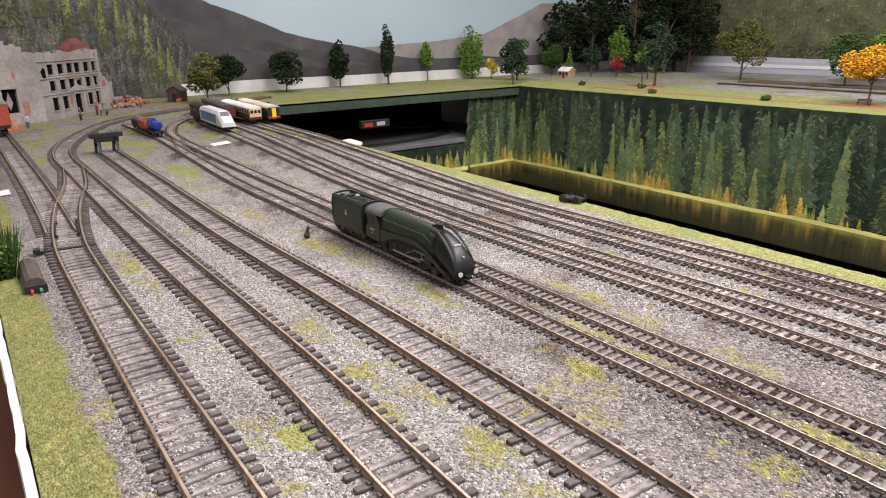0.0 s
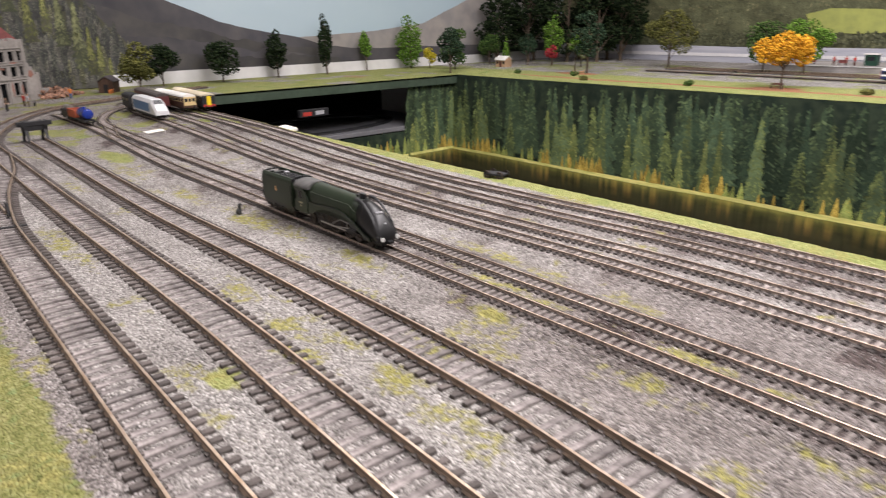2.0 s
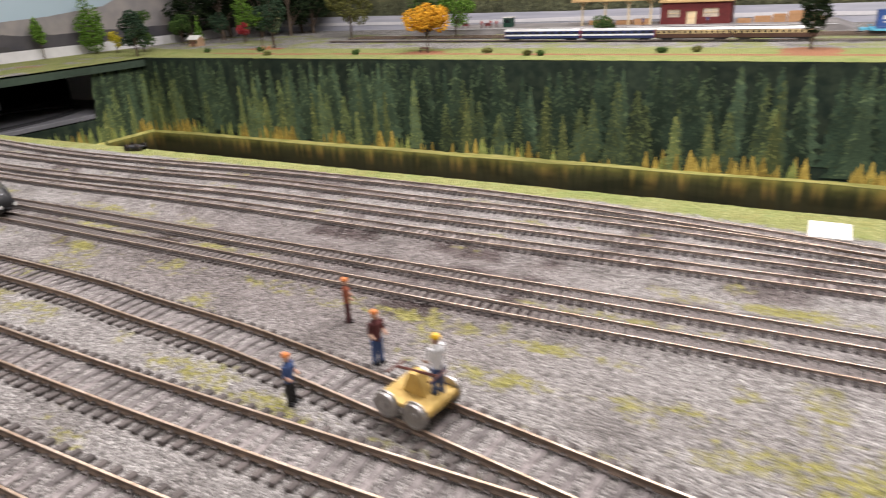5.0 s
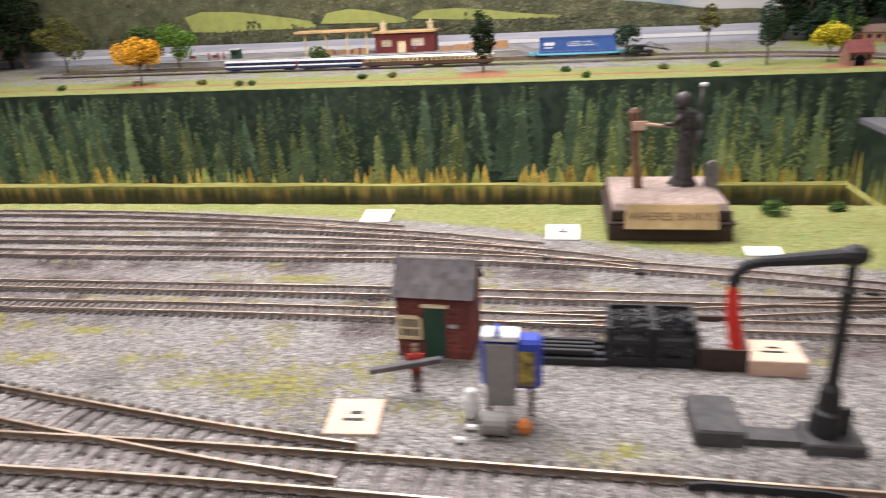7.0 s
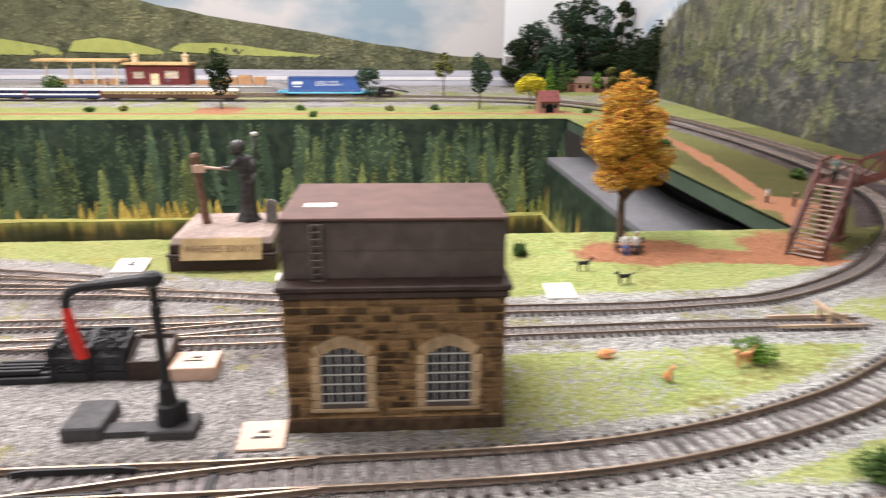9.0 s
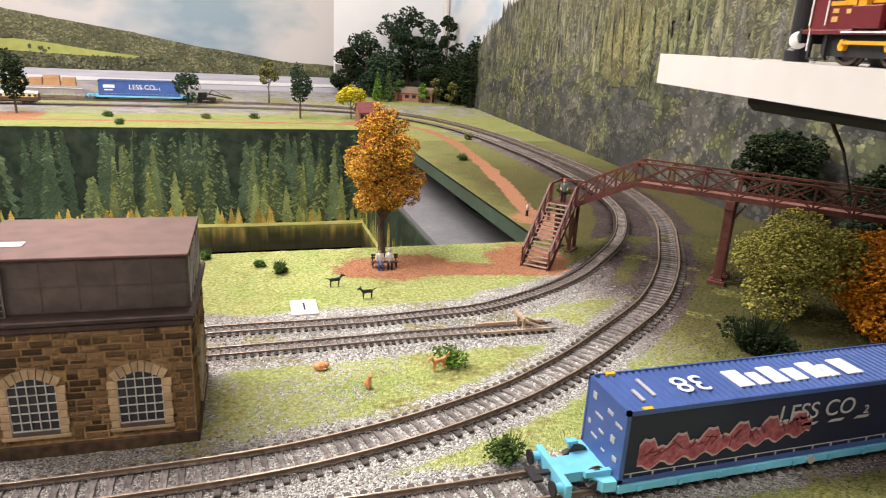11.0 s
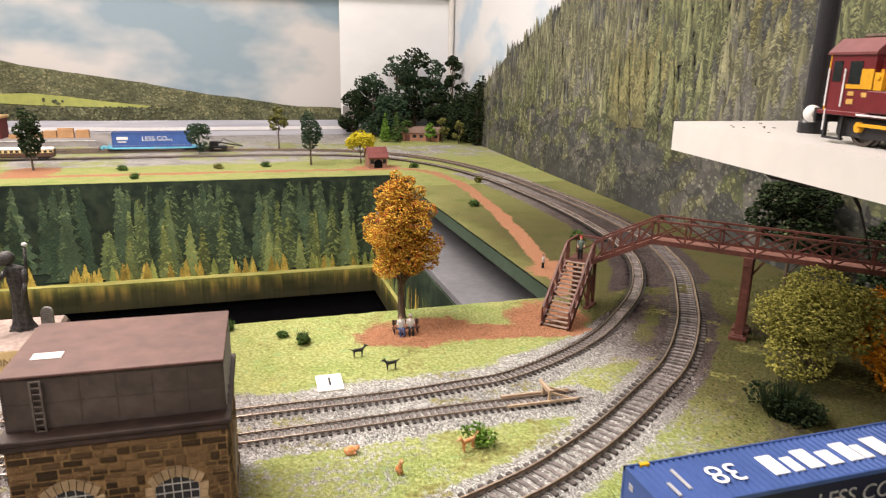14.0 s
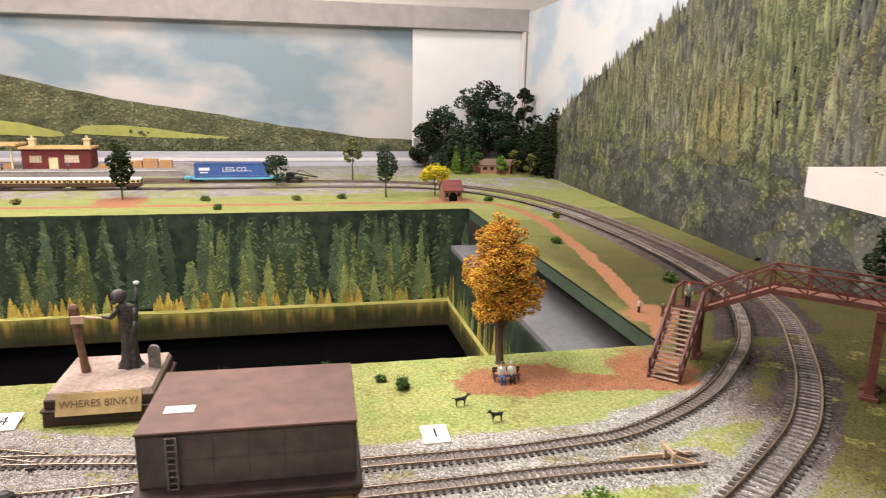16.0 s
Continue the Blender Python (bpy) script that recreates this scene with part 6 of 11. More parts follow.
def water_tower():
    W_, D_ = 0.0862, 0.066
    t = thing("water_tower", pose(0.6318 - W_ * math.cos(math.radians(1.6)), 0.1172 + W_ * math.sin(math.radians(1.6)), 0, 0, 0, -1.6), "brown stone water tower with a grey-brown panelled iron tank", "water tower")
    r = np.random.RandomState(5)
    b = Build()
    b.box(0.0002, W_ - 0.0002, 0.0002, D_ - 0.0002, -0.001, 0.058)
    body = part("stone_base", b, MORTAR, t, "rough brown stone base with dark recessed joints")
    b = Build()
    b.box(-0.0008, W_ + 0.0008, -0.0008, D_ + 0.0008, -0.001, 0.0058, c=0.0006)
    part("plinth", b, mat("dark_plinth_stone", (0.085, 0.052, 0.028), (0.040, 0.025, 0.014), 260, 0.85, bump=0.8, wear=0.4), t, "dark stone plinth")
    cxs, half, z0, spring, rise = (0.0224, 0.0640), 0.0090, 0.0125, 0.0335, 0.0045
    holes = [(c - half - 0.0034, c + half + 0.0034, 0.0095, 0.0385) for c in cxs]
    stone_face(body, W_, 0.058, lambda u, z, w, h, d: axes((u, 0.0006, z), (w, 0, 0), (0, d * 2, 0), (0, 0, h)), r, holes, 0.006)
    stone_face(body, D_, 0.058, lambda u, z, w, h, d: axes((W_ - 0.0006, u, z), (0, w, 0), (-d * 2, 0, 0), (0, 0, h)), r, [(0.020, 0.044, 0.0095, 0.0385)], 0.006)
    stone_face(body, D_, 0.058, lambda u, z, w, h, d: axes((0.0006, D_ - u, z), (0, -w, 0), (d * 2, 0, 0), (0, 0, h)), r, [(0.020, 0.044, 0.0095, 0.0385)], 0.006)

    def window(M):
        q = thing("window", M, "", "")
        q.parent = t
        q.matrix_local = M
        b = Build()
        b.prism(arch_outline(0, half, z0, spring, rise), 0.0002, 0.0008, "y")
        part("glass", b, GLAZE, q)
        b = Build()
        for k in range(6):
            x = -half + 2 * half * k / 5
            top = spring + rise * (1 - (x / half) ** 2)
            b.box(x - 0.0002, x + 0.0002, -0.0006, 0.0002, z0, top)
        for k in range(6):
            z = z0 + 0.0008 + k * 0.0042
            b.box(-half, half, -0.0005, 0.0002, z - 0.00018, z + 0.00018)
        part("glazing_grid", b, BARS, q)
        b = Build()
        b.box(-half, half, -0.0012, 0.0, z0 - 0.0012, z0 + 0.0006)
        part("window_frame", b, TANK, q)
        b = Build()
        b.box(-half - 0.0042, half + 0.0042, -0.0014, 0.0004, z0 - 0.0030, z0 - 0.0012, c=0.0003)
        part("sill", b, QUOIN, q)
        for side in (-1, 1):
            for k in range(6):
                w = 0.0040 if k % 2 else 0.0036
                b = Build()
                x0, x1 = sorted((side * half, side * (half + w)))
                b.box(x0, x1, -0.0010, 0.0004, z0 - 0.001 + k * 0.00375, z0 - 0.001 + (k + 1) * 0.00375 - 0.0003, c=0.0002)
                part("quoin", b, QUOIN, q)
        n = 8
        for k in range(n):
            pts = []
            for f, e in ((k + 0.06, 0), (k + 0.94, 0), (k + 0.94, 0.0046), (k + 0.06, 0.0046)):
                x = -half * 1.06 + 2 * half * 1.06 * f / n
                nx = x / half * 0.55
                L_ = math.hypot(nx, 1)
                pts.append((x + e * nx / L_, spring + rise * max(0, 1 - (x / half) ** 2) + e / L_))
            b = Build()
            b.prism(pts, -0.0010, 0.0004, "y")
            part("voussoir", b, QUOIN, q)
    for c in cxs:
        window(pose(c, -0.0003, 0))
    window(axes((W_ + 0.0003, 0.032, 0), (0, 1, 0), (-1, 0, 0), (0, 0, 1)))
    window(axes((-0.0003, 0.032, 0), (0, -1, 0), (1, 0, 0), (0, 0, 1)))
    b = Build()
    b.box(-0.0012, W_ + 0.0012, -0.0012, D_ + 0.0012, 0.058, 0.0612, c=0.0006)
    b.box(-0.0022, W_ + 0.0022, -0.0022, D_ + 0.0022, 0.0612, 0.0635, c=0.0005)
    part("cornice", b, CORNICE, t, "dark brown moulded cornice")
    b = Build()
    x0, x1, y0, y1, z0_, z1_ = 0.0008, W_ - 0.0008, 0.0065, D_ - 0.001, 0.0635, 0.0870
    b.box(x0, x1, y0, y1, z0_, z1_)
    tank = part("tank", b, TANK, t, "grey-brown iron tank of riveted plates")
    b = Build()
    for k in range(7):
        x = x0 + (x1 - x0) * k / 6
        b.box(max(x0, x - 0.0002), min(x1, x + 0.0002), y0 - 0.00022, y0 + 0.0002, z0_, z1_)
    for k in range(5):
        y = y0 + (y1 - y0) * k / 4
        for x in (x0, x1):
            b.box(x - 0.0008, x + 0.0008, max(y0, y - 0.0005), min(y1, y + 0.0005), z0_, z1_)
    for z in (z0_ + 0.0008, (z0_ + z1_) / 2, z1_ - 0.0008):
        b.box(x0 - 0.0006, x1 + 0.0006, y0 - 0.00035, y1 + 0.0006, z - 0.00025, z + 0.00025)
        for k in range(24):
            x = x0 + (x1 - x0) * (k + 0.5) / 24
            b.box(x - 0.0002, x + 0.0002, y0 - 0.00055, y0 - 0.0003, z - 0.0002, z + 0.0002)
    part("flange_frame", b, TANK, tank)
    for i in range(6):
        for j in range(2):
            b = Build()
            cx, cz = x0 + (x1 - x0) * (i + 0.5) / 6, z0_ + (z1_ - z0_) * (j + 0.5) / 2
            b.box(cx - (x1 - x0) / 12 + 0.0003, cx + (x1 - x0) / 12 - 0.0003, y0 - 0.00014, y0 + 0.0001, cz - 0.0058, cz + 0.0058, c=0.00005)
            part("panel", b, TANK, tank)
    for y in np.linspace(y0 + 0.004, y1 - 0.004, 6):
        b = Build()
        b.box(x1 + 0.0006, x1 + 0.0011, y - 0.0003, y + 0.0003, z0_ + 0.001, z1_ - 0.001)
        part("upright", b, BARS, tank, "pale lattice upright")
    for k in range(6):
        b = Build()
        ya, yb = y0 + 0.004 + k * (y1 - y0 - 0.008) / 6, y0 + 0.004 + (k + 1) * (y1 - y0 - 0.008) / 6
        b.cyl((x1 + 0.0009, ya, z0_ + 0.002), (x1 + 0.0009, yb, z1_ - 0.002), 0.0003, n=5)
        part("brace", b, BARS, tank, "pale lattice brace")
    b = Build()
    for x in (0.0116, 0.0154):
        b.box(x - 0.0004, x + 0.0004, y0 - 0.0024, y0 - 0.0014, z0_ - 0.002, z1_ - 0.001)
    for k in range(9):
        b.cyl((0.0116, y0 - 0.0019, z0_ + k * 0.0028), (0.0154, y0 - 0.0019, z0_ + k * 0.0028), 0.00035, n=5)
    part("ladder", b, mat("worn_iron_ladder", (0.17, 0.145, 0.13), (0.11, 0.09, 0.08), 300, 0.5), t, "small worn iron ladder")
    b = Build()
    b.box(x0 - 0.0012, x1 + 0.0012, y0 - 0.0012, y1 + 0.0012, z1_, z1_ + 0.0012, c=0.0003)
    roof = part("tank_cover", b, TANK_TOP, t, "flat maroon-brown painted cover")
    b = Build()
    b.box(0.0075, 0.0195, 0.0215, 0.0280, z1_ + 0.0012, z1_ + 0.0016)
    part("paper_slip", b, WHITE, roof, "small white paper slip")
    return t


water_tower()


def footbridge():
    ux, uy = 0.69, -0.7238
    t = thing("footbridge", axes((0.9385, 0.348, 0), (ux, uy, 0), (-uy, ux, 0), (0, 0, 1)), "dark red-brown timber footbridge with cross-braced sides over the curve", "footbridge")
    Wd, H0, H1, X1, XE = 0.0235, 0.046, 0.0715, 0.048, 0.36
    b = Build()

    def beam(b, p, q, w, h):
        p, q = Vector(p), Vector(q)
        d = (q - p)
        side = Vector((-d.y, d.x, 0))
        side = side.normalized() if side.length > 1e-6 else Vector((0, 1, 0))
        if d.length > 0 and abs(d.normalized().z) > 0.98:
            side = Vector((0, 1, 0))
        up = d.cross(side).normalized()
        v = [p + side * a * w / 2 + up * c * h / 2 for a, c in ((-1, -1), (1, -1), (1, 1), (-1, 1))] + [q + side * a * w / 2 + up * c * h / 2 for a, c in ((-1, -1), (1, -1), (1, 1), (-1, 1))]
        b.add(v, [(0, 1, 5, 4), (1, 2, 6, 5), (2, 3, 7, 6), (3, 0, 4, 7), (3, 2, 1, 0), (4, 5, 6, 7)])

    def truss(y, name):
        tr = thing(name, pose(0, y, 0), "", "")
        tr.parent = t
        tr.matrix_local = pose(0, y, 0)
        knots = [(0.0, H0), (0.016, H0 + (H1 - H0) / 3), (0.032, H0 + 2 * (H1 - H0) / 3), (X1, H1)]
        x = X1
        while x < XE - 0.01:
            x += 0.0265
            knots.append((x, H1))
        b = Build()
        hgt = 0.0185
        for (xa, za), (xb, zb) in zip(knots, knots[1:]):
            beam(b, (xa, 0, za + 0.0004), (xb, 0, zb + 0.0004), 0.0014, 0.0040)
        part("bottom_chord", b, TIMBER, tr)
        b = Build()
        for (xa, za), (xb, zb) in zip(knots, knots[1:]):
            beam(b, (xa, 0, za + hgt), (xb, 0, zb + hgt), 0.0020, 0.0016)
        part("top_rail", b, TIMBER, tr)
        for i, (xa, za) in enumerate(knots):
            b = Build()
            beam(b, (xa, 0, za), (xa, 0, za + hgt), 0.0016, 0.0016)
            part("post", b, TIMBER, tr)
        for i, ((xa, za), (xb, zb)) in enumerate(zip(knots, knots[1:])):
            b = Build()
            beam(b, (xa, 0, za + 0.001), (xb, 0, zb + hgt - 0.001), 0.0008, 0.0012)
            if xa >= X1 - 0.001:
                beam(b, (xa, 0.0009, za + hgt - 0.001), (xb, 0.0009, zb + 0.001), 0.0008, 0.0012)
            part("diagonal_brace", b, TIMBER, tr)
    truss(0.0, "near_side_truss")
    truss(Wd, "far_side_truss")
    b = Build()
    b.prism([(0.0, H0 - 0.0015), (X1, H1 - 0.0015), (XE, H1 - 0.0015), (XE, H1), (X1, H1), (0.0, H0)], 0.0008, Wd - 0.0008, "y")
    part("deck", b, mat("worn_red_deck", (0.30, 0.155, 0.12), (0.20, 0.09, 0.07), 240, 0.7, bump=0.2), t, "worn reddish deck")
    b = Build()
    b.box(-Wd, 0.0, -0.006, Wd + 0.001, H0 - 0.002, H0, c=0.0003)
    part("landing", b, TIMBER, t)
    # stairs
    yb, yt = -0.0585, -0.006
    n = 15
    for k in range(n):
        f = (k + 0.5) / n
        y, z = yb + (yt - yb) * f, H0 * (k + 1) / n
        b = Build()
        b.box(-Wd + 0.001, -0.001, y - 0.0018, y + 0.0018, z - 0.0011, z - 0.0003, c=0.0002)
        part("step", b, TREAD, t)
    for nm, x in (("stringer", -Wd), ("stringer", 0.0)):
        b = Build()
        b.prism([(yb - 0.001, -0.0005), (yb + 0.004, -0.0005), (yt + 0.002, H0 - 0.003), (yt + 0.002, H0 + 0.001), (yb - 0.001, 0.0035)], x - 0.0007, x + 0.0007, "x")
        part(nm, b, TIMBER, t)
        b = Build()
        beam(b, (x, yb + 0.001, 0.0165), (x, yt, H0 + 0.0165), 0.0018, 0.0015)
        beam(b, (x, yt, H0 + 0.0165), (x, 0.0, H0 + 0.0165), 0.0018, 0.0015)
        if x < 0:
            beam(b, (x, 0.0, H0 + 0.0165), (x, Wd, H0 + 0.0165), 0.0018, 0.0015)
        part("handrail", b, TIMBER, t)
        for k in range(6):
            y = yb + 0.001 + (yt - yb) * k / 5
            b = Build()
            z = H0 * k / 5
            beam(b, (x, y, z), (x, y, z + 0.0165), 0.0014, 0.0014)
            if k < 5:
                beam(b, (x, y, z + 0.002), (x, y + (yt - yb) / 5, z + H0 / 5 + 0.0145), 0.0007, 0.0010)
            part("baluster", b, TIMBER, t)
    b = Build()
    for x in (-Wd, 0.0):
        for y in (0.0, Wd):
            beam(b, (x, y, H0), (x, y, H0 + 0.0165), 0.0014, 0.0014)
    beam(b, (-Wd, Wd, H0 + 0.0165), (0, Wd, H0 + 0.0165), 0.0018, 0.0015)
    beam(b, (-Wd, Wd, H0 + 0.001), (0, Wd, H0 + 0.015), 0.0008, 0.0012)
    part("landing_rail", b, TIMBER, t)
    # legs under the landing, two bents under the span
    for x, ys, top in ((-0.004, (0.004, 0.019), H0 - 0.002), (-0.018, (0.004, 0.019), H0 - 0.002)):
        b = Build()
        for y in ys:
            beam(b, (x, y, 0), (x, y, top), 0.0026, 0.0026)
        beam(b, (x, ys[0], 0.004), (x, ys[1], top - 0.004), 0.0012, 0.0016)
        beam(b, (x, ys[1], 0.004), (x, ys[0], top - 0.004), 0.0012, 0.0016)
        b.box(x - 0.003, x + 0.003, ys[0] - 0.003, ys[1] + 0.003, -0.001, 0.0022)
        part("trestle", b, TIMBER, t)
    b = Build()
    beam(b, (-0.018, 0.004, 0.006), (-0.004, 0.004, 0.040), 0.0012, 0.0016)
    beam(b, (-0.004, 0.004, 0.006), (-0.018, 0.004, 0.040), 0.0012, 0.0016)
    part("trestle_brace", b, TIMBER, t)
    for x in (0.124, 0.262):
        b = Build()
        for y in (0.0015, Wd - 0.0015):
            b.box(x - 0.0032, x + 0.0032, y - 0.0032, y + 0.0032, 0.002, H1 - 0.009)
            b.box(x - 0.0068, x + 0.0068, y - 0.0060, y + 0.0060, -0.001, 0.0040, c=0.0006)
            b.box(x - 0.0046, x + 0.0046, y - 0.0046, y + 0.0046, 0.004, 0.0052, c=0.0004)
        b.box(x - 0.0036, x + 0.0036, -0.003, Wd + 0.003, H1 - 0.009, H1 - 0.0015, c=0.0004)
        beam(b, (x, 0.004, 0.004), (x, Wd - 0.004, 0.028), 0.0012, 0.0016)
        beam(b, (x, 0.004, H1 - 0.022), (x + 0.011, 0.0015, H1 - 0.004), 0.0014, 0.0016)
        part("pier", b, TIMBER, t)
    return t


footbridge()


def wheelset(parent, x, gauge, rad, name="wheel", label="", spoke=False):
    """Two wheels and their axle across the wagon."""
    for s in (-1, 1):
        b = Build()
        M = axes((x, s * gauge / 2, rad), (1, 0, 0), (0, 0, 1), (0, -s, 0))
        b.lathe([(rad * 1.12, -0.0004 * 0), (rad * 1.12, rad * 0.12), (rad, rad * 0.16), (rad, rad * 0.40), (rad * 0.82, rad * 0.40), (rad * 0.78, rad * 0.28), (rad * 0.30, rad * 0.28), (rad * 0.28, rad * 0.46), (rad * 0.1, rad * 0.5)], 18, 0, axes((x, s * gauge / 2 * 0.93, rad), (1, 0, 0), (0, 0, 1), (0, s, 0)))
        part(name, b, WHEELM, parent, label, smooth=False)
    b = Build()
    b.cyl((x, -gauge / 2, rad), (x, gauge / 2, rad), rad * 0.16, n=8)
    part("axle", b, WHEELM, parent)


def on_line(key, x):
    """Place and heading on a track at a given x."""
    p = PATHS[key]
    i = int(np.argmin(np.abs(p[:, 0] - x)))
    j, k = max(0, i - 3), min(len(p) - 1, i + 3)
    y = float(p[i, 1])
    order = np.argsort(p[:, 0])
    if p[0, 0] != p[-1, 0] and np.all(np.diff(p[order, 0]) >= 0):
        near = np.abs(p[:, 0] - x) < 0.03
    d = p[k] - p[j]
    a = math.degrees(math.atan2(d[1], d[0]))
    if abs(a) > 90:
        a -= math.copysign(180, a)
    return float(p[i, 0]), y, a


RT_OO, RT_N = 0.0041, BED + 0.0027


def lettering(name, text, size, m, parent, M, label=""):
    return part(name, letters(text, size, m), m, parent, label, M=M)


def container_wagon(M, x0, length, label, deck, near=True):
    """A long blue box container on a low pale blue wagon; its origin on the rails under the container's end."""
    t = thing("container_wagon", M, label, "wagon", "container wagons")
    hw = 0.016
    b = Build()
    z0, z1 = deck, deck + 0.034
    b.box(0.0002, length - 0.0002, -hw + 0.0009, hw - 0.0009, z0, z1 - 0.0014)
    c = part("container", b, [CONT], t, "blue corrugated box container")
    n = int(length / 0.0036)
    b = Build()
    for k in range(n):
        x = 0.004 + (length - 0.008) * (k + 0.5) / n
        b.prism([(x - 0.0013, z1 - 0.0015), (x + 0.0013, z1 - 0.0015), (x + 0.0007, z1 - 0.0004), (x - 0.0007, z1 - 0.0004)], -hw + 0.001, hw - 0.001, "y")
    part("roof_corrugations", b, CONT, c)
    b = Build()
    for s in (-1, 1):
        b.box(0, length, s * hw - (0.0009 if s > 0 else 0), s * hw + (0.0009 if s < 0 else 0), z1 - 0.0022, z1)
        b.box(0, length, s * hw - (0.0009 if s > 0 else 0), s * hw + (0.0009 if s < 0 else 0), z0, z0 + 0.0020)
        for x in (0.0, length - 0.0020):
            b.box(x, x + 0.0020, s * hw - (0.0013 if s > 0 else 0), s * hw + (0.0013 if s < 0 else 0), z0, z1)
    for x in (0.0, length - 0.0016):
        b.box(x, x + 0.0016, -hw, hw, z1 - 0.002, z1)
        b.box(x, x + 0.0016, -hw, hw, z0, z0 + 0.002)
    part("corner_frame", b, CONT, c)
    for s in (-1, 1):
        b = Build()
        y = s * (hw - 0.0007)
        b.box(0.0021, length - 0.0021, min(y, y - s * 0.0003), max(y, y - s * 0.0003), z0 + 0.0021, z1 - 0.0023)
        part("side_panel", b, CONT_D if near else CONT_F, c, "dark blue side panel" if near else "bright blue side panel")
        b = Build()
        m = int(length / 0.0105)
        for k in range(m):
            x = 0.006 + k * (length - 0.012) / (m - 1)
            b.box(x - 0.0003, x + 0.0003, min(y, y + s * 0.0004), max(y, y + s * 0.0004), z0 + 0.0022, z0 + 0.0042)
        b.box(0.003, length - 0.003, min(y, y + s * 0.0003), max(y, y + s * 0.0003), z0 + 0.0040, z0 + 0.0043)
        part("lashing_rail", b, PRINTG, c, "thin grey lashing rail")
    part_text = lettering("lettering", "LESS CO", 0.0115 if near else 0.0150, PRINTG if near else PRINTW, c, pose(length * (0.545 if near else 0.53), -hw + 0.0002, z0 + 0.0225 if near else z0 + 0.019), "white LESS CO2 lettering")
    lettering("lettering", "2", 0.006 if near else 0.008, PRINTG if near else PRINTW, c, pose(length * (0.545 if near else 0.53) + (0.0285 if near else 0.0375), -hw + 0.0002, z0 + 0.0195 if near else z0 + 0.016))
    b = Build()
    for k in range(3):
        a = length * 0.50 + k * 0.015
        b.add([(a, -hw + 0.0001, z0 + 0.0155), (a + 0.008, -hw + 0.0001, z0 + 0.0155), (a + 0.0095, -hw + 0.0001, z0 + 0.0170), (a + 0.002, -hw + 0.0001, z0 + 0.0170)], [(0, 1, 2, 3)])
    part("printed_dashes", b, PRINTG if near else PRINTW, c)
    if near:
        lettering("roof_number", "38", 0.0175, PRINTW, c, axes((0.040, 0.0, z1 + 0.0001), (-1, 0, 0), (0, 0, -1), (0, -1, 0)), "white roof number")
        b = Build()
        for x, w in ((0.061, 0.009), (0.0715, 0.0065), (0.080, 0.009), (0.091, 0.0085), (0.1025, 0.009), (0.1115, 0.006), (0.121, 0.010)):
            b.box(x, x + w - 0.001, -0.0075, 0.0065 if w > 0.0088 else 0.003, z1 - 0.0006, z1 + 0.0001, c=0.0002)
        part("roof_lettering", b, PRINTW, c, "white bars in place of the roof lettering")
        r = np.random.RandomState(3)
        for m, grow, off in ((PINKE, 0.0011, 0.0002), (PINK, 0.0, 0.0005)):
            up = [(0.008 + 0.088 * k / 40, z0 + 0.0165 + 0.0028 * math.sin(k * 0.9) + 0.0012 * math.sin(k * 2.7) + 0.004 * k / 40 + grow) for k in range(41)]
            dn = [(0.008 + 0.088 * k / 40, z0 + 0.0068 + 0.0016 * math.sin(k * 1.3 + 1) + 0.0014 * k / 40 * 4 - grow) for k in range(41)]
            b = Build()
            y = -hw + 0.0006 - off
            v = [(x, y, z) for x, z in dn] + [(x, y, z) for x, z in up]
            b.add(v, [(i, i + 1, 42 + i, 41 + i) for i in range(40)])
            part("sprayed_patch", b, m, c, "pink sprayed graffiti patch")
        b = Build()
        for k in range(26):
            x = 0.011 + r.rand() * 0.082
            z = z0 + 0.011 + r.rand() * 0.005 + (x - 0.01) * 0.04
            a, q = r.uniform(0, 3.1), r.uniform(0.0015, 0.004)
            b.cyl((x - q * math.cos(a), -hw + 0.00005, z - q * math.sin(a)), (x + q * math.cos(a), -hw + 0.00005, z + q * math.sin(a)), 0.00025, n=4)
        part("sprayed_strokes", b, plain("dark_maroon_spray", (0.12, 0.02, 0.035), 0.5), c)
        b = Build()
        for y, z, w, h in ((-0.011, 0.024, 0.005, 0.0012), (-0.004, 0.026, 0.004, 0.0016), (0.004, 0.020, 0.006, 0.001), (0.009, 0.026, 0.003, 0.003), (-0.008, 0.015, 0.003, 0.003), (0.001, 0.014, 0.004, 0.001), (0.006, 0.009, 0.005, 0.001), (-0.011, 0.008, 0.003, 0.002), (0.011, 0.013, 0.002, 0.002), (-0.002, 0.007, 0.003, 0.0008)):
            b.box(-0.0001, 0.0003, y - w / 2, y + w / 2, z0 + z, z0 + z + h)
        part("end_marks", b, PRINTG, c, "small white marks on the container's end")
        b = Build()
        for x in (0.0015, length - 0.0115):
            for y in (-hw, hw - 0.0022):
                b.box(x + 0.006, x + 0.0105, y + 0.0002, y + 0.0022, z1 - 0.001, z1 + 0.0002)
        part("yellow_corner_marks", b, YELL, c)
        b = Build()
        b.box(0.018, 0.0195, -0.006, 0.008, z1 - 0.0006, z1 + 0.00005)
        b.box(0.011, 0.0125, -0.009, 0.0, z1 - 0.0006, z1 + 0.00005)
        part("roof_marks", b, PRINTG, c)
    else:
        b = Build()
        b.box(0.010, 0.034, -hw + 0.0001, -hw + 0.0004, z0 + 0.017, z0 + 0.024)
        b.box(0.012, 0.030, -hw + 0.0001, -hw + 0.0004, z0 + 0.011, z0 + 0.0135)
        part("lettering_bars", b, PRINTW, c, "white bars in place of small lettering")
    # wagon
    xa, xb = x0, length - x0 * 0.8
    b = Build()
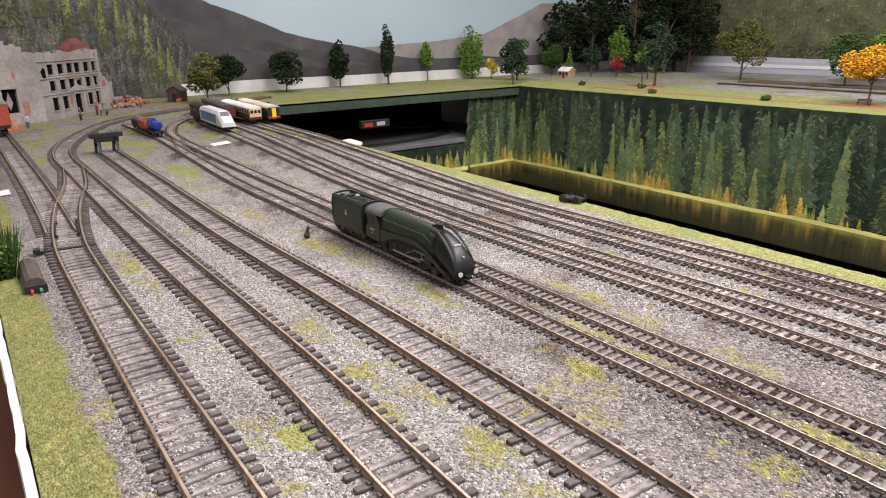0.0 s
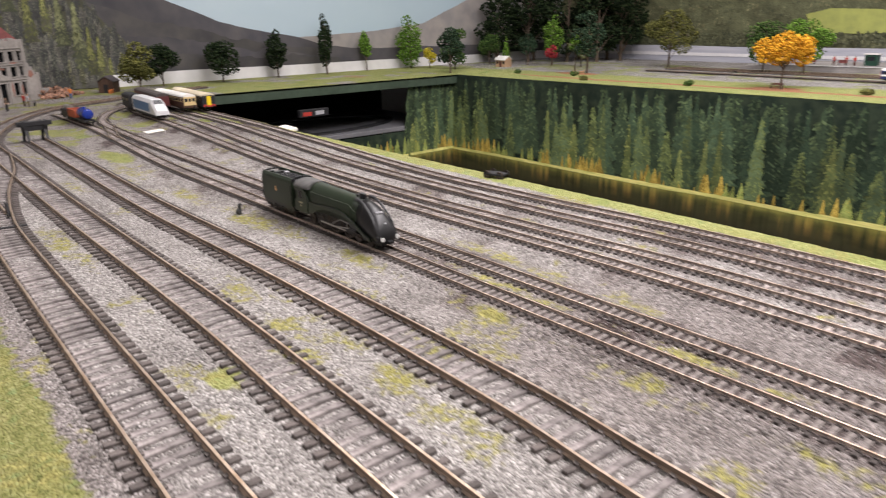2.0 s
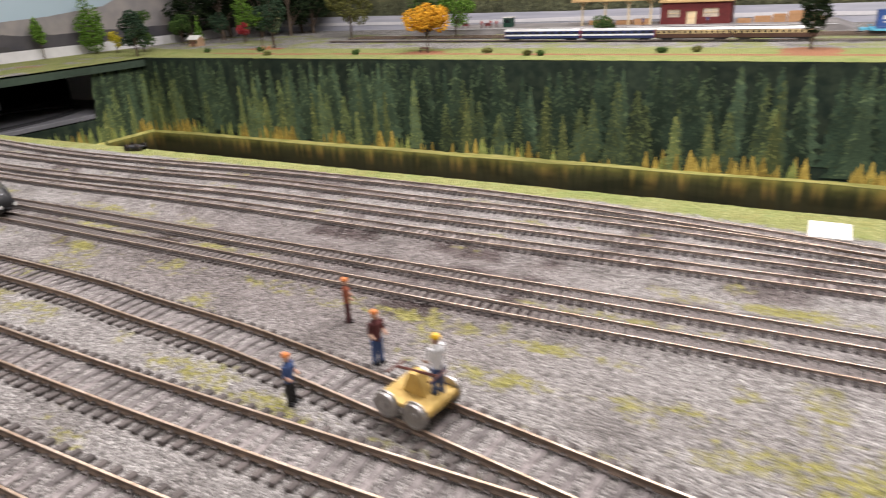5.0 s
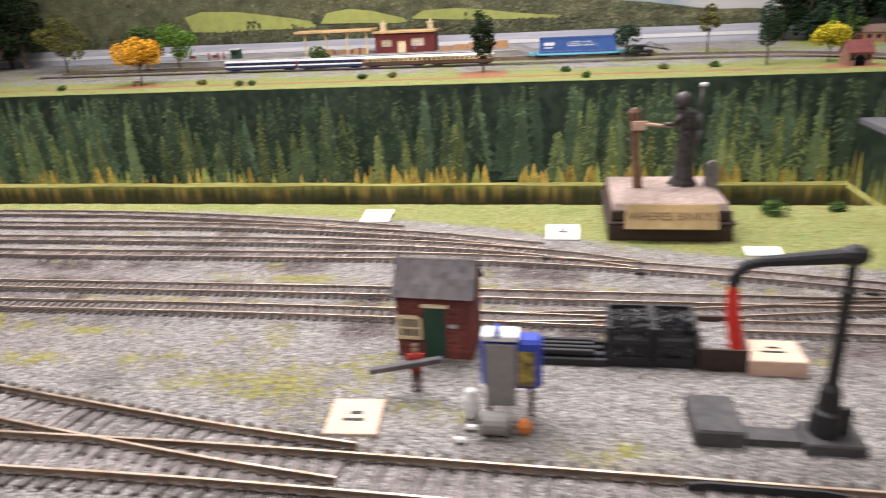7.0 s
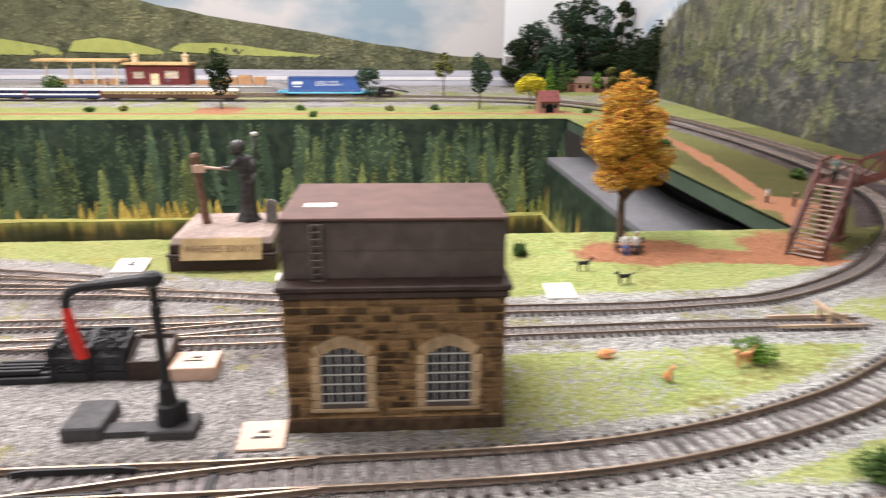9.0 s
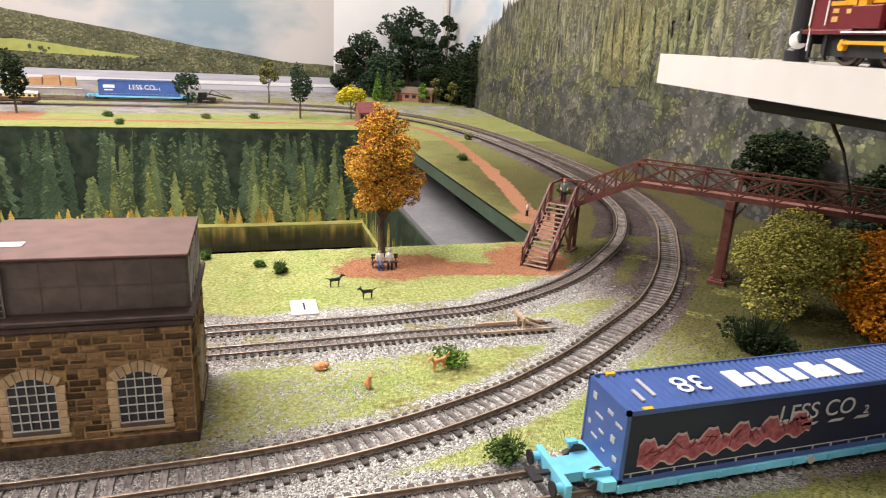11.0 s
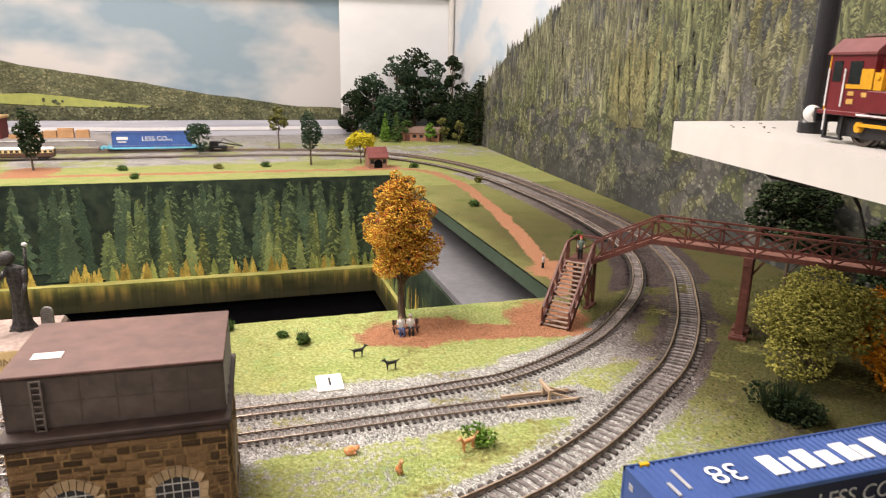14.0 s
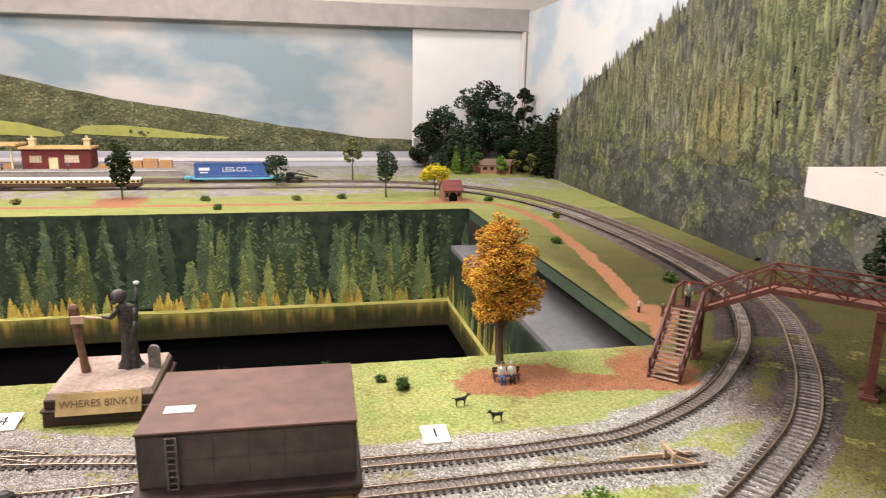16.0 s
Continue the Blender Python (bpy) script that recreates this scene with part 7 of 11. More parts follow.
    for s in (-1, 1):
        b.box(0.0, length, s * 0.0155 - 0.0012, s * 0.0155 + 0.0012, deck - 0.0042, deck - 0.0003, c=0.0003)
        for k in range(9):
            x = length * (k + 0.5) / 9
            b.box(x - 0.001, x + 0.001, s * 0.0172 - 0.0004, s * 0.0172 + 0.0004, deck - 0.0036, deck - 0.001)
    for k in range(7):
        x = length * (k + 0.2) / 6.6
        b.box(x - 0.0015, x + 0.0015, -0.0145, 0.0145, deck - 0.0040, deck - 0.0004)
    b.box(0.0, length, -0.003, 0.003, deck - 0.005, deck - 0.0005)
    part("underframe", b, WAGON, t, "pale blue underframe")
    for end, s in ((0.0, -1), (length, 1)):
        b = Build()
        e = end + s * 0.020
        b.prism([(end, -0.0155), (end + s * 0.006, -0.0150), (end + s * 0.011, -0.006), (e, -0.006), (e, 0.006), (end + s * 0.011, 0.006), (end + s * 0.006, 0.0150), (end, 0.0155)][::(1 if s > 0 else -1)], deck - 0.0035, deck + 0.0012, "z")
        b.box(min(e, e + s * 0.003), max(e, e + s * 0.003), -0.0150, 0.0150, deck - 0.0045, deck + 0.0022, c=0.0003)
        b.box(min(end, end + s * 0.012), max(end, end + s * 0.012), -0.0105, -0.0085, deck + 0.001, deck + 0.0036)
        b.cyl((end + s * 0.009, 0.009, deck), (end + s * 0.009, 0.009, deck + 0.0058), 0.0009, n=8)
        b.box(end + s * 0.009 - 0.0025, end + s * 0.009 + 0.0025, 0.0075, 0.0105, deck + 0.0052, deck + 0.0066)
        part("end_platform", b, WAGON, t, "pale blue end platform with brake gear")
        for y in (-0.0112, 0.0112):
            b = Build()
            b.cyl((e + s * 0.002, y, deck - 0.001), (e + s * 0.0065, y, deck - 0.001), 0.0021, n=14)
            buf = part("buffer", b, WAGON, t)
            b = Build()
            b.cyl((e + s * 0.0065, y, deck - 0.001), (e + s * 0.0075, y, deck - 0.001), 0.0033, n=16)
            part("buffer_face", b, BLACK, buf, "dark buffer face")
        b = Build()
        b.box(min(e, e + s * 0.010), max(e, e + s * 0.010), -0.0012, 0.0012, 0.0035, 0.0050)
        b.box(min(e + s * 0.008, e + s * 0.0125), max(e + s * 0.008, e + s * 0.0125), -0.005, 0.005, 0.0036, 0.0048)
        part("coupling", b, BLACK, t, "black tension-lock coupling")
        cx = end + (-s) * 0.004
        b = Build()
        for y in (-0.0115, 0.0115):
            b.prism([(cx - 0.0155, 0.0038), (cx - 0.013, 0.0022), (cx + 0.013, 0.0022), (cx + 0.0155, 0.0038), (cx + 0.011, 0.0062), (cx - 0.011, 0.0062)], y - 0.0012, y + 0.0012, "y")
        bog = part("bogie", b, BLACK, t, "black bogie")
        wheelset(bog, cx - 0.010, 0.0165, 0.0047)
        wheelset(bog, cx + 0.010, 0.0165, 0.0047)
    b = Build()
    b.cyl((length * 0.55, -0.0178, deck - 0.002), (length * 0.55, -0.0166, deck - 0.002), 0.0020, n=14)
    part("handbrake_wheel", b, PRINTG, t, "white handbrake wheel")
    return t


container_wagon(pose(0.798, 0.050, RT_OO, 0, 0, 0.0), -0.02, 0.180, "pale blue wagon carrying a blue container with pink graffiti", 0.0055)

# white shelf over the curve
b = Build()
e0, e1 = Vector((0.928, 0.239)), Vector((0.8817, -0.10))
b.prism([tuple(e1), (1.36, -0.10), (1.36, 0.232), tuple(e0)], 0.159, 0.178, "z")
shelf = solid("white_shelf", b, SHELFW, "thick white board shelf above the footbridge", "shelf", kind="structure")
b = Build()
b.box(1.12, 1.14, 0.10, 0.20, 0.10, 0.159)
b.box(1.245, 1.26, -0.05, 0.22, 0.02, 0.159)
solid("shelf_bracket", b, BLACK, "black bracket under the white shelf", "bracket", kind="structure")
b = Build()
b.box(0.955, 1.16, 0.02, 0.185, 0.148, 0.1588, c=0.004)
solid("under_shelf_lamp", b, BLACK, "switched-off black lamp housing under the white shelf", "lamp housing")
b = Build()
b.sweep([(1.02, 0.16, 0.1505), (1.03, 0.19, 0.145), (1.06, 0.20, 0.12), (1.065, 0.19, 0.09), (1.07, 0.185, 0.05)], [(-0.001, -0.001), (0.001, -0.001), (0.001, 0.001), (-0.001, 0.001)])
solid("power_cable", b, BLACK, "black cable hanging under the white shelf", "cable")
b = Build()
for k in range(16):
    rr = np.random.RandomState(k)
    x, y = 0.935 + rr.uniform(0, 0.05), 0.10 + rr.uniform(0, 0.12)
    b.box(x, x + rr.uniform(.0006, .002), y, y + rr.uniform(.0006, .0015), 0.178, 0.1784)
tagged(solid("shelf_dust", b, BARK, "specks of brown debris on the white shelf", "debris"), kind="stuff")
# black upright pipe with a white ball at its foot
t = thing("lamp_pole", pose(0.962, 0.157, 0.178), "upright black pipe with a white ball shade", "pole")
b = Build()
b.lathe([(0.0070, 0.0), (0.0070, 0.006), (0.0056, 0.008), (0.0056, 0.42)], 20)
part("pipe", b, plain("satin_black_plastic", (0.02, 0.02, 0.023), 0.35), t, smooth=False)
b = Build()
b.ball((-0.0075, -0.007, 0.0115), 0.0048, n=20)
part("ball", b, plain("white_glossy_plastic", (0.75, 0.74, 0.72), 0.25), t, "white ball", smooth=True)


def shunter():
    """A six-wheeled diesel shunter, cab first."""
    d = (e1 - e0).normalized()
    n = Vector((-d.y, d.x))
    o = e0 + d * 0.116 + n * 0.033
    t = thing("diesel_shunter", axes((o.x, o.y, 0.178), (d.x, d.y, 0), (n.x, n.y, 0), (0, 0, 1)), "maroon and golden yellow diesel shunter standing on the white shelf", "locomotive")
    Wb = 0.0155
    b = Build()
    b.prism([(-Wb, 0.016), (Wb, 0.016), (Wb, 0.043), (0.009, 0.0495), (-0.009, 0.0495), (-Wb, 0.043)], 0.003, 0.033, "x")
    cab = part("cab", b, MAROON, t, "maroon cab")
    b = Build()
    b.prism([(-0.0165, 0.0425), (0.0165, 0.0425), (0.0165, 0.0437), (0.0095, 0.0503), (-0.0095, 0.0503), (-0.0165, 0.0437)], 0.002, 0.0335, "x")
    part("cab_roof", b, mat("dusty_maroon_roof", (0.17, 0.05, 0.05), (0.13, 0.035, 0.035), 120, 0.5), t)
    b = Build()
    for s in (-1, 1):
        for x0, x1, z0, z1 in ((0.0175, 0.0255, 0.029, 0.0395), (0.0065, 0.0125, 0.030, 0.0395)):
            b.box(x0, x1, s * Wb - 0.0003, s * Wb + 0.0003, z0, z1)
    for y in (-0.0095, 0.0095):
        b.box(0.0026, 0.0032, y - 0.0035, y + 0.0035, 0.031, 0.041)
    part("window", b, plain("dark_window", (0.015, 0.018, 0.02), 0.1), cab)
    b = Build()
    for s in (-1, 1):
        for x in (0.0045, 0.0155):
            b.cyl((x, s * (Wb + 0.0008), 0.018), (x, s * (Wb + 0.0008), 0.036), 0.0004, n=6)
    part("grab_rail", b, PRINTW, cab, "white grab rails")
    b = Build()
    for s in (-1, 1):
        b.box(0.0035, 0.0042, s * Wb - 0.0002, s * Wb + 0.0002, 0.016, 0.0425)
        b.box(0.0165, 0.0268, s * Wb - 0.0004, s * Wb + 0.0004, 0.0268, 0.0288)
        b.box(0.0256, 0.0330, s * Wb - 0.0004, s * Wb + 0.0004, 0.0268, 0.0360)
    for k in range(4):
        b.box(0.0022, 0.0030, -0.013 + k * 0.007, -0.0085 + k * 0.007, 0.0195, 0.034)
    part("yellow_stripe", b, GOLD, cab, "golden yellow stripe")
    b = Build()
    for s in (-1, 1):
        for x0, x1, z0, z1 in ((0.0275, 0.0345, 0.0232, 0.0252), (0.0185, 0.0225, 0.0235, 0.0255), (0.0185, 0.0225, 0.0195, 0.022)):
            b.box(x0, x1, s * Wb - 0.0003, s * Wb + 0.0003, z0, z1)
    part("number_bars", b, mat("faded_gold_print", (0.52, 0.33, 0.10), (0.40, 0.24, 0.06), 300, 0.5), cab, "gold bars in place of the number and crest")
    b = Build()
    b.prism([(-0.0125, 0.016), (0.0125, 0.016), (0.0125, 0.040), (0.0085, 0.0445), (-0.0085, 0.0445), (-0.0125, 0.040)], 0.033, 0.110, "x")
    hood = part("bonnet", b, MAROON, t, "maroon engine bonnet")
    b = Build()
    for s in (-1, 1):
        b.box(0.0335, 0.1095, s * 0.0125 - 0.0003, s * 0.0125 + 0.0003, 0.0275, 0.0360)
    part("yellow_band", b, GOLD, hood, "golden yellow band")
    b = Build()
    for s in (-1, 1):
        for k in range(6):
            b.box(0.036 + k * 0.0122, 0.0364 + k * 0.0122, s * 0.0125 - 0.0005, s * 0.0125 + 0.0005, 0.017, 0.041)
    part("bonnet_door_seam", b, MAROON, hood)
    b = Build()
    for s in (-1, 1):
        b.box(0.0335, 0.052, s * Wb - 0.003, s * Wb + 0.0000, 0.0165, 0.0262, c=0.0003)
    part("battery_box", b, MAROON, t)
    b = Build()
    b.cyl((0.036, -Wb - 0.0006, 0.0325), (0.036, -0.012, 0.0325), 0.0013, n=12)
    b.box(0.0335, 0.0385, -Wb, -0.012, 0.0265, 0.0345)
    part("fuel_filler", b, [GOLD], t, "yellow filler box")
    b = Build()
    b.box(0.0, 0.117, -0.0165, 0.0165, 0.0140, 0.0160, c=0.0003)
    part("running_plate", b, MAROON, t)
    b = Build()
    for s in (-1, 1):
        b.box(0.028, 0.114, s * 0.0168 - 0.0003, s * 0.0168 + 0.0003, 0.0146, 0.0154)
        b.cyl((0.006, s * 0.0165, 0.006), (0.006, s * 0.0165, 0.0165), 0.0004, n=5)
    part("white_edging", b, PRINTW, t, "white edging of the running plate")
    b = Build()
    b.box(0.010, 0.108, -0.0115, 0.0115, 0.0050, 0.0142)
    for s in (-1, 1):
        b.box(0.012, 0.106, s * 0.0118 - 0.0008, s * 0.0118 + 0.0008, 0.0040, 0.0125)
        b.box(0.0045, 0.018, s * 0.0142 - 0.0008, s * 0.0142 + 0.0008, 0.0020, 0.0030)
        b.box(0.0045, 0.006, s * 0.0142 - 0.0008, s * 0.0142 + 0.0008, 0.0020, 0.0135)
        b.box(0.016, 0.0172, s * 0.0142 - 0.0008, s * 0.0142 + 0.0008, 0.0020, 0.0135)
    part("frame", b, BLACK, t, "black frame and steps")
    for x in (0.0275, 0.056, 0.0845):
        wheelset(t, x, 0.0165, 0.0088, "driving_wheel")
        b = Build()
        for s in (-1, 1):
            b.cyl((x, s * 0.0128, 0.0088), (x, s * 0.0150, 0.0088), 0.0022, n=12)
            b.cyl((x + 0.001, s * 0.0140, 0.0105), (x + 0.001, s * 0.0160, 0.0105), 0.0013, n=10)
        part("crank", b, GOLD, t, "yellow crank")
    b = Build()
    for s in (-1, 1):
        b.box(0.0275, 0.0855, s * 0.0155 - 0.0004, s * 0.0155 + 0.0004, 0.0096, 0.0112)
    part("coupling_rod", b, GOLD, t, "yellow coupling rod")
    for x, s in ((0.0, -1), (0.117, 1)):
        b = Build()
        b.box(min(x, x + s * 0.0018), max(x, x + s * 0.0018), -0.0165, 0.0165, 0.0095, 0.0165, c=0.0003)
        part("buffer_beam", b, BLACK, t)
        for y in (-0.0112, 0.0112):
            b = Build()
            b.cyl((x, y, 0.0132), (x + s * 0.005, y, 0.0132), 0.0018, n=12)
            b.cyl((x + s * 0.005, y, 0.0132), (x + s * 0.006, y, 0.0132), 0.0032, n=14)
            part("buffer", b, STEEL, t, "steel buffer")
    b = Build()
    b.cyl((0.048, 0, 0.044), (0.048, 0, 0.0475), 0.003, n=12)
    b.box(0.010, 0.026, -0.006, 0.006, 0.0500, 0.0525, c=0.0012)
    part("roof_fittings", b, BARK, t, "rusty roof fittings")
    return t


shunter()


def buffer_stop_wood(M):
    t = thing("buffer_stop", M, "pale timber buffer stop on a short siding", "buffer stop")
    WOOD = mat("pale_weathered_timber", (0.50, 0.38, 0.27), (0.38, 0.27, 0.18), 300, 0.7, stretch=(1, 4, 4))
    b = Build()
    b.box(-0.001, 0.001, -0.0085, 0.0085, 0.0062, 0.0088, c=0.0003)
    part("cross_beam", b, WOOD, t)
    for s in (-1, 1):
        b = Build()
        b.box(0.0002, 0.002, s * 0.0048 - 0.0008, s * 0.0048 + 0.0008, -0.001, 0.0062)
        part("upright", b, WOOD, t)
        b = Build()
        b.prism([(0.001, 0.0062), (0.001, 0.0046), (0.016, -0.0006), (0.018, -0.0006)], s * 0.0048 - 0.0007, s * 0.0048 + 0.0007, "y")
        part("raking_strut", b, WOOD, t)
        b = Build()
        b.box(-0.028, 0.020, s * 0.0066 - 0.0007, s * 0.0066 + 0.0007, -0.001, 0.0006)
        part("side_timber", b, WOOD, t)
    return t


bx, by, ba = on_line("n1", 0.828)
buffer_stop_wood(pose(bx, by, RT_N, 0, 0, ba))


def buffer_stop_black(M):
    """Two raked posts a side with double cross beams, stub buffers and a sole of timbers."""
    t = thing("buffer_stop", M, "black timber buffer stop at the end of a siding", "buffer stop")
    for z, L_, d in ((0.0140, 0.0165, 0.0020), (0.0098, 0.0120, 0.0015)):
        b = Build()
        b.box(-d, d, -L_, L_, z - 0.0021, z + 0.0021, c=0.0004)
        part("cross_beam", b, BLACK, t)
    for s in (-1, 1):
        for y in (0.0068, 0.0108):
            b = Build()
            b.box(-0.0045, -0.0020, s * y - 0.0011, s * y + 0.0011, -0.004, 0.0168, c=0.0003)
            part("upright", b, BLACK, t)
        b = Build()
        b.prism([(-0.0045, 0.0135), (-0.0045, 0.0105), (-0.017, -0.0035), (-0.020, -0.0035)], s * 0.0088 - 0.0012, s * 0.0088 + 0.0012, "y")
        part("raking_strut", b, BLACK, t)
        b = Build()
        b.prism([(0.0020, 0.0085), (0.0020, 0.0060), (0.0095, -0.0035), (0.0125, -0.0035)], s * 0.0088 - 0.0010, s * 0.0088 + 0.0010, "y")
        part("front_strut", b, BLACK, t)
        b = Build()
        b.cyl((0.0018, s * 0.0105, 0.0140), (0.0042, s * 0.0105, 0.0140), 0.0016, n=12)
        b.cyl((0.0042, s * 0.0105, 0.0140), (0.0050, s * 0.0105, 0.0140), 0.0026, n=14)
        part("buffer_pad", b, BLACK, t)
        b = Build()
        b.box(-0.020, 0.0125, s * 0.0088 - 0.0018, s * 0.0088 + 0.0018, -0.0045, -0.0030, c=0.0003)
        part("sole_timber", b, BLACK, t)
    return t


buffer_stop_black(pose(-0.812, 0.137, RT_OO, 0, 0, 0) @ Matrix.Diagonal((1.25, 1.1, 1.25, 1)))

# ---------------------------------------------------------------- the yard: locomotive, crane, statue, hut, coal, signs, figures
SKIN = plain("figure_flesh_paint", (0.50, 0.30, 0.21), 0.6)
BLUE_C = plain("figure_blue_paint", (0.05, 0.09, 0.22), 0.6)
RED_C = plain("figure_red_paint", (0.42, 0.04, 0.03), 0.6)
ORANGE_C = plain("orange_paint", (0.62, 0.20, 0.05), 0.6)
CREAM = mat("cream_paint", (0.72, 0.60, 0.38), (0.64, 0.52, 0.32), 200, 0.5, bump=0.05)
BRICK = mat("red_brown_brick_paper", (0.17, 0.045, 0.035), (0.12, 0.032, 0.026), 500, 0.75, bump=0.3, wear=0.2)
SLATE = mat("dark_slate", (0.085, 0.072, 0.075), (0.055, 0.047, 0.05), 300, 0.6, bump=0.3, obrand=0.25)
GREEND = plain("dark_green_door_paint", (0.015, 0.055, 0.035), 0.5)
LOCO = mat("dark_green_loco_paint", (0.014, 0.023, 0.012), (0.011, 0.018, 0.009), 120, 0.36, bump=0.03, wear=0.12)
SATIN = plain("satin_black_loco_paint", (0.012, 0.012, 0.013), 0.36)
COAL = mat("black_coal", (0.010, 0.010, 0.011), (0.035, 0.035, 0.038), 700, 0.28, bump=1.0, island=0.4)
REDP = plain("bright_red_plastic", (0.62, 0.03, 0.02), 0.45)
CORAL = plain("orange_red_cord", (0.66, 0.085, 0.035), 0.5)
BLUEP = plain("royal_blue_plastic", (0.03, 0.06, 0.38), 0.4)
GREYP = plain("mid_grey_card", (0.24, 0.23, 0.22), 0.6)


def loft(rings, b=None, mat_=0, caps=True):
    b = b or Build()
    n = len(rings[0])
    v = [p for r_ in rings for p in r_]
    f = [(j * n + i, j * n + (i + 1) % n, (j + 1) * n + (i + 1) % n, (j + 1) * n + i) for j in range(len(rings) - 1) for i in range(n)]
    if caps:
        f += [tuple(range(n - 1, -1, -1)), tuple((len(rings) - 1) * n + i for i in range(n))]
    return b.add(v, f, mat_)


def casing(x, hw, z0, z1, n=14, power=2.6):
    """A rounded cross-section: flat below, arched above."""
    ring = [(x, -hw, z0)]
    for k in range(n + 1):
        a = math.pi * (1 - k / n)
        c, s = math.cos(a), math.sin(a)
        y = hw * math.copysign(abs(c) ** (2 / power), c)
        z = z0 + (z1 - z0) * 0.35 + (z1 - z0) * 0.65 * abs(s) ** (2 / power)
        ring.append((x, y, z))
    ring.append((x, hw, z0))
    return ring


def spoked_wheel(parent, x, s, rad, gauge):
    b = Build()
    M = axes((x, s * gauge / 2, rad), (1, 0, 0), (0, 0, 1), (0, -s, 0))
    n = 20
    rings = []
    for r_, d in ((rad * 1.08, 0.0006), (rad, 0.0), (rad * 0.84, 0.0), (rad * 0.84, 0.0008)):
        rings.append([(r_ * math.cos(2 * math.pi * k / n), r_ * math.sin(2 * math.pi * k / n), d) for k in range(n)])
    loft(rings + [rings[0]], b, caps=False)
    for k in range(10):
        a = 2 * math.pi * k / 10
        b.cyl((0, 0, 0.0004), (rad * 0.87 * math.cos(a), rad * 0.87 * math.sin(a), 0.0004), rad * 0.05, n=4)
    b.cyl((0, 0, -0.0004), (0, 0, 0.0008), rad * 0.2, n=10)
    b.v = [tuple(M @ Vector(p)) for p in b.v]
    part("driving_wheel", b, WHEELM, parent)


